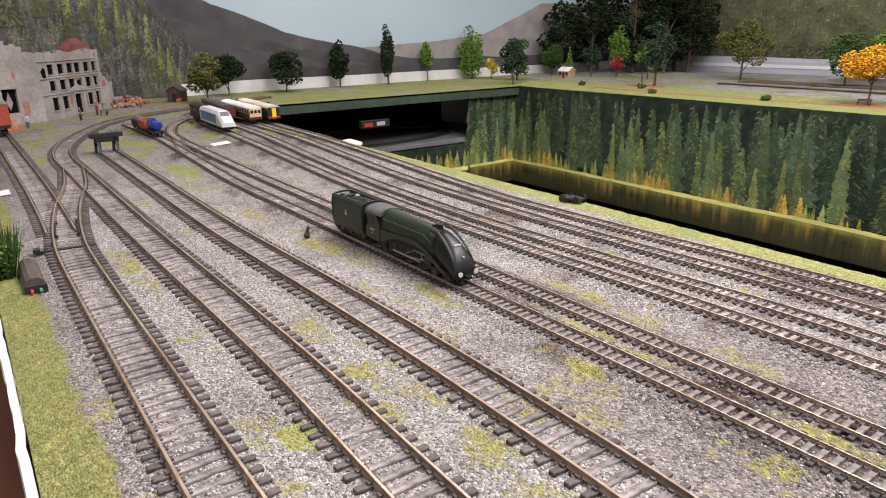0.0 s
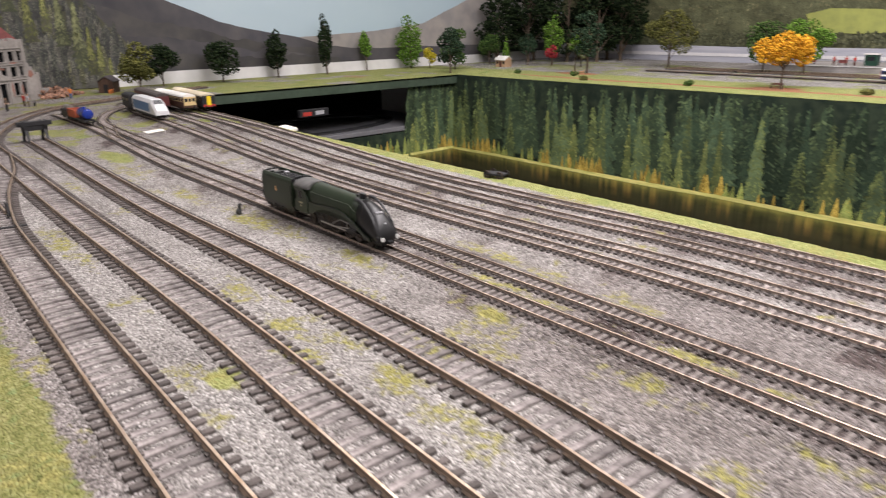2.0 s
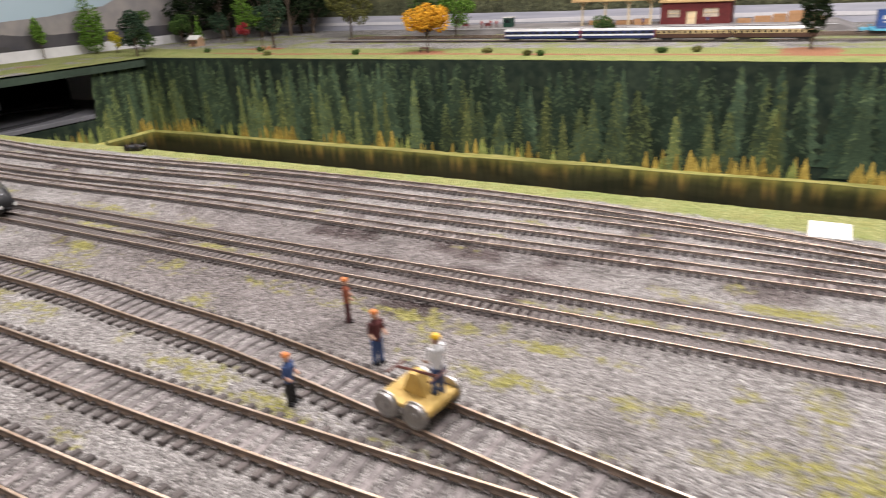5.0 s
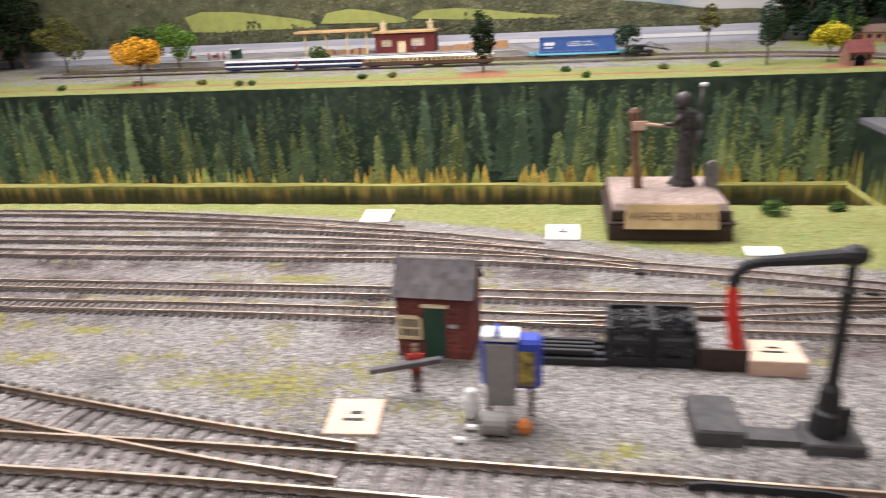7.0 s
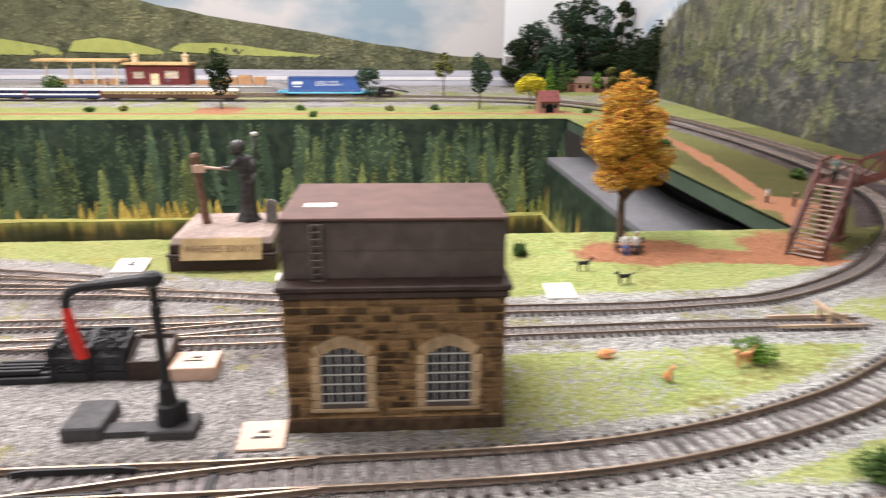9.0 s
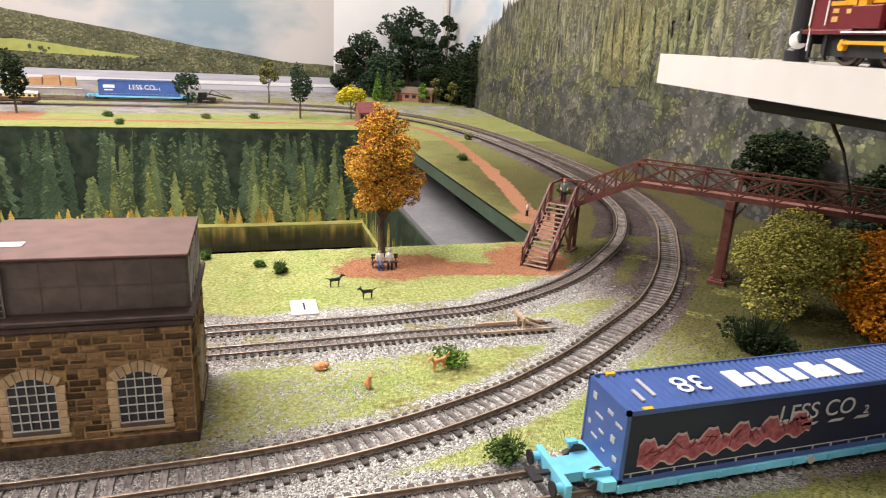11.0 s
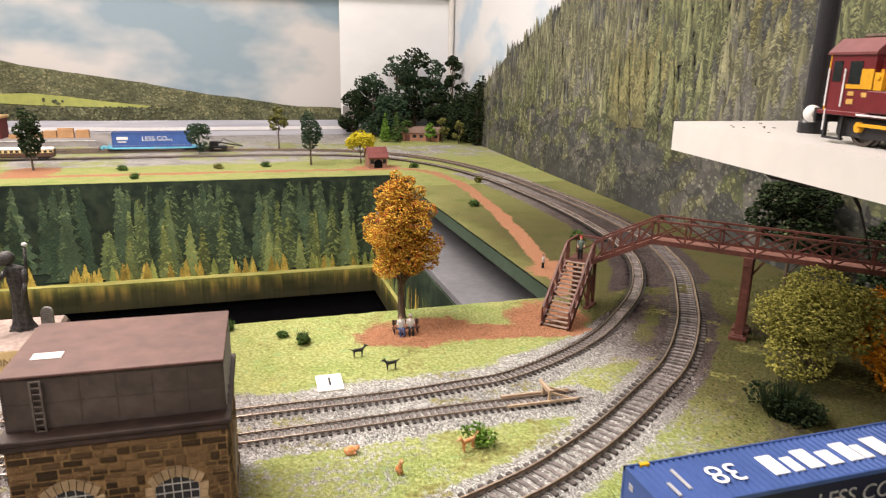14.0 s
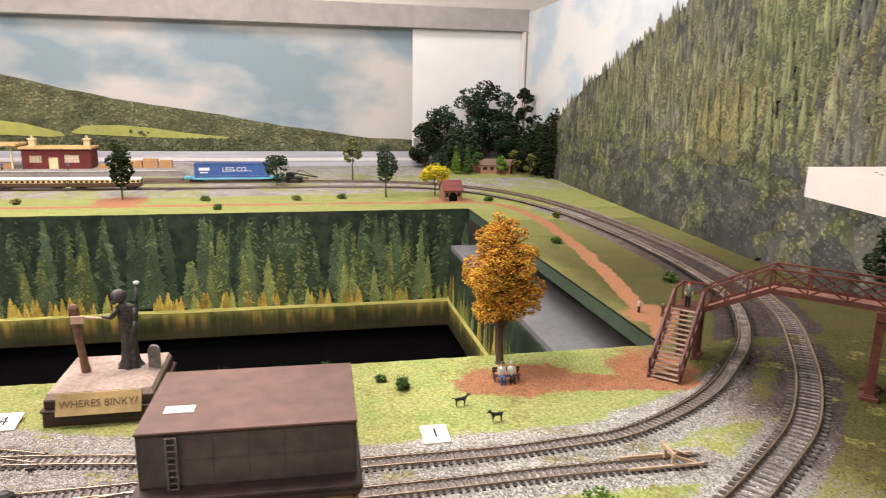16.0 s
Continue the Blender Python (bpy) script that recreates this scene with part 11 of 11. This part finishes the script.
plain_dark = plain("dark_coach_window", (0.02, 0.022, 0.026), 0.15)
COACH_CREAM = mat("cream_coach_paint", (0.62, 0.47, 0.24), (0.56, 0.42, 0.2), 200, 0.4)
COACH_BROWN = mat("chocolate_coach_paint", (0.085, 0.045, 0.03), (0.07, 0.037, 0.025), 200, 0.4)
COACH_MAROON = mat("dull_maroon_coach_paint", (0.11, 0.03, 0.03), (0.085, 0.024, 0.024), 200, 0.4)
COACH_RF = mat("dark_coach_roof", (0.07, 0.055, 0.05), (0.05, 0.042, 0.04), 200, 0.6)
WHITE_RF = mat("white_coach_roof", (0.74, 0.72, 0.68), (0.66, 0.64, 0.6), 200, 0.5)


def at(key, x):
    xx, yy, aa = on_line(key, x)
    return pose(xx, yy, RT_N, 0, 0, aa)


t = n_coach(at("s5", -0.918), 0.140, COACH_BROWN, WHITE_RF, "cream and brown coach with a white roof", COACH_CREAM)
b = Build()
b.box(0.0, 0.0006, -0.0088, 0.0088, 0.0095, 0.0218)
part("end_panel", b, COACH_CREAM, t, "cream coach end")
for y in (-0.0055, 0.0, 0.0055):
    b = Build()
    b.box(0.0006, 0.0009, y - 0.0020, y + 0.0020, 0.0150, 0.0195)
    part("end_window", b, plain_dark, t)
n_coach(at("s4", -0.960), 0.150, COACH_MAROON, COACH_RF, "maroon coach with a dark roof", COACH_MAROON)
t = n_coach(at("s6", -0.905), 0.150, plain("dark_blue_grey_stock", (0.04, 0.045, 0.06), 0.4), mat("pale_cream_roof", (0.60, 0.52, 0.38), (0.5, 0.44, 0.32), 200, 0.6), "dark railcar with a yellow end and red bufferbeam", plain("dark_band", (0.02, 0.02, 0.025), 0.3))
b = Build()
b.box(0.0, 0.0007, -0.0088, 0.0088, 0.0110, 0.0225)
part("front_panel", b, BLACK, t)
b = Build()
b.box(0.0007, 0.0011, -0.0030, 0.0030, 0.0085, 0.0215)
part("yellow_door", b, plain("warning_yellow", (0.78, 0.56, 0.02), 0.4), t, "bright yellow end door")
b = Build()
b.box(0.0, 0.0009, -0.0088, 0.0088, 0.0062, 0.0095)
part("red_beam", b, RED_C, t, "red beam")
t = n_coach(pose(-0.995, 0.3045, RT_N, 0, 0, -3), 0.045, BLACK, BLACK, "black tender behind the diesel", None, windows=2, name="black_tender")


def diesel_front():
    x, y, a = on_line("s3", -0.858)
    t = thing("diesel_power_car", pose(x, y, RT_N, 0, 0, a), "white and blue diesel power car with a sloping nose", "locomotive")
    WHT = plain("silver_white_paint", (0.62, 0.62, 0.63), 0.3)
    b = Build()
    rings = []
    for xx, top in ((-0.118, 0.0255), (-0.030, 0.0255), (-0.022, 0.0252), (-0.012, 0.0190), (-0.003, 0.0140), (0.0, 0.0120)):
        rings.append([(xx, -0.0092, 0.0062), (xx, -0.0092, top - 0.004), (xx, -0.0065, top), (xx, 0.0065, top), (xx, 0.0092, top - 0.004), (xx, 0.0092, 0.0062)])
    loft(rings, b)
    part("body", b, WHT, t)
    b = Build()
    for s in (-1, 1):
        y = s * 0.0092
        b.box(-0.112, -0.030, min(y, y + s * 0.0002), max(y, y + s * 0.0002), 0.0085, 0.0205)
    part("blue_band", b, plain("mid_blue_band", (0.06, 0.16, 0.32), 0.35), t, "mid blue side band")
    b = Build()
    b.add([(-0.0205, -0.0060, 0.0250), (-0.0205, 0.0060, 0.0250), (-0.0130, 0.0060, 0.0205), (-0.0130, -0.0060, 0.0205)], [(0, 3, 2, 1)])
    part("windscreen", b, plain_dark, t, "dark windscreen")
    b = Build()
    b.box(-0.115, -0.004, -0.0075, 0.0075, 0.0025, 0.0063)
    part("underframe", b, BLACK, t)
    for cx in (-0.022, -0.096):
        for dx in (-0.008, 0.008):
            wheelset(t, cx + dx, 0.009, 0.0034)


diesel_front()
# red van on the front line, mostly beside the ruin
t = thing("goods_van", pose(-1.072, 0.0427, RT_OO, 0, 0, 0.5), "red-orange goods van at the front line's end", "wagon", "goods wagons")
b = Build()
b.box(-0.036, 0.036, -0.0155, 0.0155, 0.0140, 0.0420)
part("body", b, mat("red_orange_van_paint", (0.38, 0.075, 0.04), (0.28, 0.055, 0.03), 200, 0.55), t)
b = Build()
b.prism([(-0.0165, 0.0418), (0.0165, 0.0418), (0.012, 0.0462), (0.0, 0.0475), (-0.012, 0.0462)], -0.037, 0.037, "x")
part("roof", b, GREYP, t)
b = Build()
b.box(-0.037, 0.037, -0.0130, 0.0130, 0.0095, 0.0140)
part("chassis", b, BLACK, t)
for x in (-0.020, 0.020):
    wheelset(t, x, 0.0165, 0.0062)
for y in (-0.0112, 0.0112):
    b = Build()
    b.cyl((0.037, y, 0.0125), (0.042, y, 0.0125), 0.0026, n=12)
    part("buffer", b, BLACK, t)
# bogie left on the edge of the well
t = thing("spare_bogie", pose(-0.3055, 0.3835, 0, 0, 0, 12), "black spare bogie beside the well", "bogie")
b = Build()
b.box(-0.009, 0.009, -0.0058, 0.0058, 0.0028, 0.0048, c=0.0005)
part("frame", b, BLACK, t)
for x in (-0.0062, 0.0062):
    wheelset(t, x, 0.009, 0.0033)

# ---- far station
BLUEC = mat("blue_coach_paint", (0.025, 0.035, 0.11), (0.02, 0.03, 0.09), 200, 0.4)


def far_at(x):
    p = PATHS["n2"]
    p = p[p[:, 1] > 1.40]
    i = int(np.argmin(np.abs(p[:, 0] - x)))
    return pose(x, float(p[i, 1]), RT_N - BED, 0, 0, 180.0 - 1.0)


for x1, L_ in ((-0.374, 0.178), (-0.190, 0.156)):
    coach = n_coach(far_at(x1), L_, BLUEC, mat("pale_coach_roof", (0.62, 0.61, 0.6), (0.55, 0.54, 0.53), 200, 0.5), "blue and white coach with red ends", None, RED_C, group="far coaches", windows=10)
    t = coach
    b = Build()
    for sd in (-1, 1):
        y = sd * 0.0093
        b.box(-L_ + 0.0005, -0.0005, min(y, y + sd * 0.0003), max(y, y + sd * 0.0003), 0.0112, 0.0145)
    part("white_stripe", b, PRINTW, t, "white waist stripe")
for x1, L_ in ((-0.030, 0.146), (0.118, 0.147)):
    n_coach(far_at(x1), L_, COACH_BROWN, WHITE_RF, "brown and cream coach with a pale roof", COACH_CREAM, None, group="far coaches", windows=14)
container_wagon(pose(0.362, 1.562, RT_OO - 0.001, 0, 0, 0.0), -0.02, 0.172, "pale blue wagon carrying a blue container", 0.0105, near=False)
# black crane jib resting beside the track
t = thing("rail_crane", pose(0.600, 1.548, RT_OO - 0.001), "low black rail crane with a jib", "crane")
b = Build()
b.box(-0.030, 0.014, -0.012, 0.012, 0.006, 0.011, c=0.0006)
b.box(-0.026, -0.006, -0.010, 0.010, 0.011, 0.022, c=0.001)
part("carriage", b, BLACK, t)
b = Build()
b.cyl((-0.008, 0, 0.020), (0.050, 0, 0.009), 0.0016, n=6)
b.cyl((0.006, 0, 0.028), (0.050, 0, 0.009), 0.0008, n=6)
b.cyl((-0.008, 0, 0.012), (0.006, 0, 0.028), 0.0010, n=6)
part("jib", b, BLACK, t)
for x in (-0.022, 0.006):
    wheelset(t, x, 0.0165, 0.0055)


def station():
    PLAT = mat("grey_platform_paving", (0.30, 0.28, 0.27), (0.24, 0.225, 0.22), 160, 0.85)
    b = Build()
    b.prism([(-0.82, -0.001), (0.34, -0.001), (0.30, 0.013), (-0.70, 0.013)], 1.700, 1.905, "y")
    solid("station_platform", b, PLAT, "long grey station platform with ramped ends", "platform", kind="structure")
    b = Build()
    b.box(-0.70, 0.30, 1.6985, 1.7025, 0.0128, 0.0136)
    solid("platform_edge_line", b, PRINTW, "white edge line of the platform", "platform edge", kind="structure")
    t = thing("station_building", pose(0, 1.762, 0.013), "dark red brick station building with a cream flat roof", "building")
    RB = mat("dark_red_station_brick", (0.145, 0.026, 0.024), (0.11, 0.02, 0.02), 240, 0.75, wear=0.2)
    holes = [(0.018, 0.046, 0.016, 0.034), (0.100, 0.134, 0.016, 0.036), (0.062, 0.084, 0.0, 0.030)]
    b = Build()
    pierced(b, 0.162, [(0, 0.050)], holes, 0.004)
    b.box(0, 0.004, 0.004, 0.06, -0.001, 0.050)
    b.box(0.158, 0.162, 0.004, 0.06, -0.001, 0.050)
    b.box(0, 0.162, 0.06, 0.064, -0.001, 0.050)
    part("wall", b, RB, t, M=pose(-0.085, 0, 0))
    for ua, ub, za, zb in holes:
        b = Build()
        b.box(ua, ub, 0.0022, 0.0030, za, zb)
        w = part("door" if za < 0.001 else "window", b, mat("pale_blind", (0.52, 0.46, 0.38), (0.44, 0.39, 0.32), 120, 0.6) if za > 0.001 else CREAM, t, M=pose(-0.085, 0, 0))
        b = Build()
        n = 3 if za > 0.001 else 2
        for k in range(n + 1):
            x = ua + (ub - ua) * k / n
            b.box(x - 0.0007, x + 0.0007, 0.0008, 0.0022, za, zb)
        b.box(ua, ub, 0.0008, 0.0022, zb - 0.001, zb)
        b.box(ua, ub, 0.0008, 0.0022, (za + zb) / 2 - 0.0006, (za + zb) / 2 + 0.0006)
        part("frame", b, CREAM, w)
    b = Build()
    b.box(-0.090, 0.082, -0.006, 0.068, 0.050, 0.056, c=0.001)
    part("flat_roof", b, mat("warm_cream_roof", (0.62, 0.42, 0.20), (0.54, 0.35, 0.16), 120, 0.6), t, "warm cream flat roof")
    for x in (-0.066, 0.064):
        b = Build()
        b.box(x - 0.007, x + 0.007, 0.022, 0.036, 0.056, 0.076)
        ch = part("chimney", b, CREAM, t, "cream chimney")
        b = Build()
        b.box(x - 0.0085, x + 0.0085, 0.0205, 0.0375, 0.072, 0.0765, c=0.0005)
        b.cyl((x, 0.029, 0.0765), (x, 0.029, 0.083), 0.003, n=8)
        part("chimney_cap", b, CREAM, ch)
    t = thing("platform_canopy", pose(0, 1.762, 0.013), "warm cream flat platform canopy on posts", "canopy")
    b = Build()
    b.box(-0.31, -0.0915, -0.012, 0.064, 0.058, 0.0645, c=0.001)
    part("canopy_roof", b, mat("warm_cream_canopy", (0.62, 0.42, 0.20), (0.54, 0.35, 0.16), 120, 0.6), t)
    for x in (-0.285, -0.225, -0.165, -0.110):
        b = Build()
        b.box(x - 0.002, x + 0.002, 0.004, 0.008, -0.0005, 0.058)
        part("post", b, CREAM, t)
        b = Build()
        b.cyl((x, 0.006, 0.048), (x + 0.012, 0.006, 0.058), 0.0010, n=6)
        b.cyl((x, 0.006, 0.048), (x - 0.012, 0.006, 0.058), 0.0010, n=6)
        part("bracket", b, CREAM, t)
    TAN = mat("tan_crate_card", (0.52, 0.30, 0.15), (0.44, 0.25, 0.12), 160, 0.7)
    rr = np.random.RandomState(6)
    for x, w, h in ((-0.272, 0.030, 0.011), (-0.235, 0.026, 0.013), (-0.20, 0.040, 0.010), (-0.150, 0.036, 0.014), (0.092, 0.030, 0.010), (0.128, 0.036, 0.014), (0.168, 0.028, 0.018), (0.200, 0.036, 0.024), (0.242, 0.030, 0.020)):
        tt = thing("platform_crate", pose(x, 1.766 + rr.uniform(0, 0.02), 0.013), "tan wooden crate on the far platform", "crate", "platform crates")
        b = Build()
        b.box(0, w, 0, 0.016, -0.0003, h)
        part("box", b, TAN, tt)
        for k in range(3):
            b = Build()
            b.box(-0.0004, w + 0.0004, -0.0005, 0.0, h * (k + 0.1) / 3, h * (k + 0.75) / 3)
            part("slat", b, TAN, tt)
    t = thing("platform_kiosk", pose(-0.495, 1.762, 0.013), "small dark green kiosk with a pale roof", "kiosk")
    b = Build()
    b.box(-0.013, 0.013, 0, 0.02, -0.0005, 0.024)
    part("wall", b, GREEND, t)
    b = Build()
    b.box(-0.015, 0.015, -0.002, 0.022, 0.024, 0.0265, c=0.0004)
    part("roof", b, WHITE_RF, t)
    b = Build()
    b.box(-0.008, 0.008, -0.0006, 0.0, 0.011, 0.020)
    part("hatch", b, plain_dark, t)
    for k, (x, y) in enumerate(((-0.525, 1.755), (-0.545, 1.76), (-0.57, 1.755), (0.03, 1.735), (-0.12, 1.73))):
        figure(x, y, 0.021, RED_C if k < 3 else BLUE_C, TIMBER, None, -90, 0.013, False, "small model figure waiting on the far platform")
    for x in (-0.62, -0.55):
        tt = thing("platform_bench", pose(x, 1.75, 0.013), "red-brown timber bench on the far platform", "bench", "platform benches")
        b = Build()
        b.box(-0.010, 0.010, 0, 0.005, 0.005, 0.006)
        part("seat", b, RTILE, tt)
        b = Build()
        b.box(-0.010, 0.010, 0.0045, 0.0053, 0.006, 0.012)
        part("backrest", b, RTILE, tt)
        for xx in (-0.008, 0.008):
            b = Build()
            b.box(xx - 0.0006, xx + 0.0006, 0.0005, 0.0048, -0.0005, 0.005)
            part("leg", b, BLACK, tt)


station()


def hut(name, M, w, d, e, rdg, wallm, roofm, label, arch=False):
    t = thing(name, M, label, "hut")
    b = Build()
    b.prism([(-d / 2, -0.001), (d / 2, -0.001), (d / 2, e), (0, rdg), (-d / 2, e)], -w / 2, w / 2, "x")
    part("wall", b, wallm, t)
    for s in (-1, 1):
        b = Build()
        k = (rdg - e) / (d / 2)
        b.prism([(0, rdg + 0.0002), (s * (d / 2 + 0.003), e - 0.003 * k + 0.0002), (s * (d / 2 + 0.003), e - 0.003 * k + 0.0018), (0, rdg + 0.0018)], -w / 2 - 0.002, w / 2 + 0.002, "x")
        part("roof", b, roofm, t)
    b = Build()
    if arch:
        # Black patch drawn for the dark inside the arch.
        b.prism(arch_outline(0, w * 0.22, 0.0, e * 0.55, e * 0.22), -d / 2 - 0.0006, -d / 2 + 0.0002, "y")
    else:
        b.box(-w * 0.12, w * 0.12, -d / 2 - 0.0006, -d / 2 + 0.0002, 0, e * 0.75)
    part("doorway", b, VOID if arch else TIMBER, t)
    for x in (-w * 0.33, w * 0.33):
        b = Build()
        b.box(x - w * 0.09, x + w * 0.09, -d / 2 - 0.0005, -d / 2 + 0.0002, e * 0.4, e * 0.75)
        part("window", b, plain_dark, t)
    return t


hut("stone_hut", pose(0.918, 1.238, 0, 0, 0, 5), 0.040, 0.032, 0.024, 0.041, mat("warm_hut_stone", (0.30, 0.16, 0.11), (0.22, 0.12, 0.09), 260, 0.8), RTILE, "small stone hut with an arched doorway and red roof", True)
hut("small_hut", pose(-1.32, 1.41, 0, 0, 0, 0), 0.038, 0.026, 0.020, 0.0285, mat("tan_hut_card", (0.42, 0.28, 0.17), (0.34, 0.22, 0.13), 200, 0.7), WHITE_RF, "small tan hut with a pale roof")
for x, y, a in ((1.105, 1.735, -10), (1.168, 1.715, -25)):
    hut("model_bungalow", pose(x, y, 0, 0, 0, a), 0.062, 0.044, 0.024, 0.038, mat("brick_bungalow", (0.34, 0.17, 0.11), (0.27, 0.13, 0.085), 260, 0.8), mat("brown_bungalow_roof", (0.20, 0.13, 0.10), (0.15, 0.10, 0.08), 260, 0.8), "small brick bungalow among garden trees")
park_bench(pose(-0.468, 1.243, 0.0004, 0, 0, 0))
for k, (x, y) in enumerate(((-0.985, 1.315), (-0.965, 1.318), (-0.215, 1.215))):
    animal(x, y, 0.010, FOX if k < 2 else RUIN, "tiny model animal on the far turf", 30 * k)
# things hung in the dark well
t = thing("controller_unit", pose(-1.2105, 0.72, -0.055), "small dark control unit with red and pale lights", "controller")
b = Build()
b.box(0.0, 0.012, -0.035, 0.035, -0.008, 0.008, c=0.001)
part("case", b, BLACK, t)
b = Build()
b.box(0.012, 0.0135, -0.028, -0.008, -0.005, 0.003)
part("red_label", b, RED_C, t)
b = Build()
b.box(0.012, 0.0135, 0.002, 0.022, -0.004, 0.004)
part("pale_label", b, PRINTG, t)

# ---------------------------------------------------------------- loose stones on the ballast, flock on the turf
def scatter(name, m, n, lo, hi, area, keep, label, seed, flat=0.7, lift=0.0):
    """Many small uneven lumps on the near board, as one object."""
    r = np.random.RandomState(seed)
    x, y = r.uniform(area[0], area[1], n), r.uniform(area[2], area[3], n)
    h, turf, earth, moss = near_cover(x, y)
    ok = keep(x, y, turf, earth, moss, r)
    x, y, h = x[ok], y[ok], h[ok]
    n = len(x)
    base = np.array([(1, 0, 0), (0, 1, 0), (-1, 0, 0), (0, -1, 0), (0, 0, 1), (0, 0, -1)], float)
    face = np.array([(0, 1, 4), (1, 2, 4), (2, 3, 4), (3, 0, 4), (1, 0, 5), (2, 1, 5), (3, 2, 5), (0, 3, 5)])
    s = r.uniform(lo, hi, (n, 1, 1)) * r.uniform(0.55, 1.25, (n, 6, 1))
    q = base[None] * s
    a = r.uniform(0, 6.28, n)
    c, d = np.cos(a)[:, None], np.sin(a)[:, None]
    v = np.stack([q[..., 0] * c - q[..., 1] * d + x[:, None], q[..., 0] * d + q[..., 1] * c + y[:, None], q[..., 2] * flat + h[:, None] + lift], -1)
    f = (face[None] + (np.arange(n) * 6)[:, None, None]).reshape(-1, 3)
    me = bpy.data.meshes.new(name)
    me.from_pydata(v.reshape(-1, 3), [], f)
    me.materials.append(m)
    return tagged(new(name, me), label, "ground cover", kind="stuff")


def rail_gap(x, y):
    """Distance from the nearest rail, wide track or small."""
    out = np.full(x.shape, 9.0)
    for k, p in PATHS.items():
        if k == "f1":
            continue
        g = 0.0083 if k in OO else 0.0045
        np.minimum(out, np.abs(dist_to(p, x, y) - g), out=out)
    return out


STONES = mat("crushed_ballast_stone", (0.335, 0.313, 0.299), (0.195, 0.181, 0.173), 700, 0.9, bump=0.3, island=0.65, wear=0.2, spec=0.1)
FLOCK = leafy("turf_flock", (0.27, 0.28, 0.100), (0.35, 0.35, 0.14), (0.24, 0.35, 0.16))
scatter("ballast_stones", STONES, 150000, 0.0003, 0.0007, (-0.62, 0.95, 0.004, 0.36), lambda x, y, t, e, m, r: (t + 0.5 * m < 0.25 + 0.3 * r.rand(len(x))) & (e < 0.4) & (rail_gap(x, y) > 0.0016), "loose grey ballast stones between the tracks", 71)
scatter("turf_flock", FLOCK, 60000, 0.0003, 0.0006, (-0.45, 0.97, 0.0, 0.387), lambda x, y, t, e, m, r: (np.maximum(t, 0.55 * m) > 0.25 + 0.5 * r.rand(len(x))) & (x + 0.06 * r.rand(len(x)) < 0.93) & (r.rand(len(x)) < 0.55 + 0.45 * (x > -0.05)) & (e < 0.4) & (rail_gap(x, y) > 0.002), "short green flock on the turf", 72, 0.9)
# Darker copy of the flock: the shade by the footbridge is in its colour.
scatter("old_turf_flock", leafy("dark_turf_flock", (0.062, 0.070, 0.022), (0.110, 0.112, 0.040), (0.078, 0.105, 0.038)), 19000, 0.0004, 0.0009, (0.89, 1.2, 0.0, 0.387), lambda x, y, t, e, m, r: (t > 0.25 + 0.5 * r.rand(len(x))) & (e < 0.4) & (x > 0.89 + 0.06 * r.rand(len(x))) & (rail_gap(x, y) > 0.002), "dull dark green flock on the turf by the footbridge", 74, 0.9)
scatter("earth_crumbs", mat("brown_earth_crumb", (0.42, 0.20, 0.11), (0.30, 0.13, 0.065), 700, 0.95, bump=0.3, island=0.4), 26000, 0.0003, 0.0008, (0.70, 0.95, 0.28, 0.387), lambda x, y, t, e, m, r: e > 0.35 + 0.4 * r.rand(len(x)), "crumbs of red-brown earth around the bench", 73)
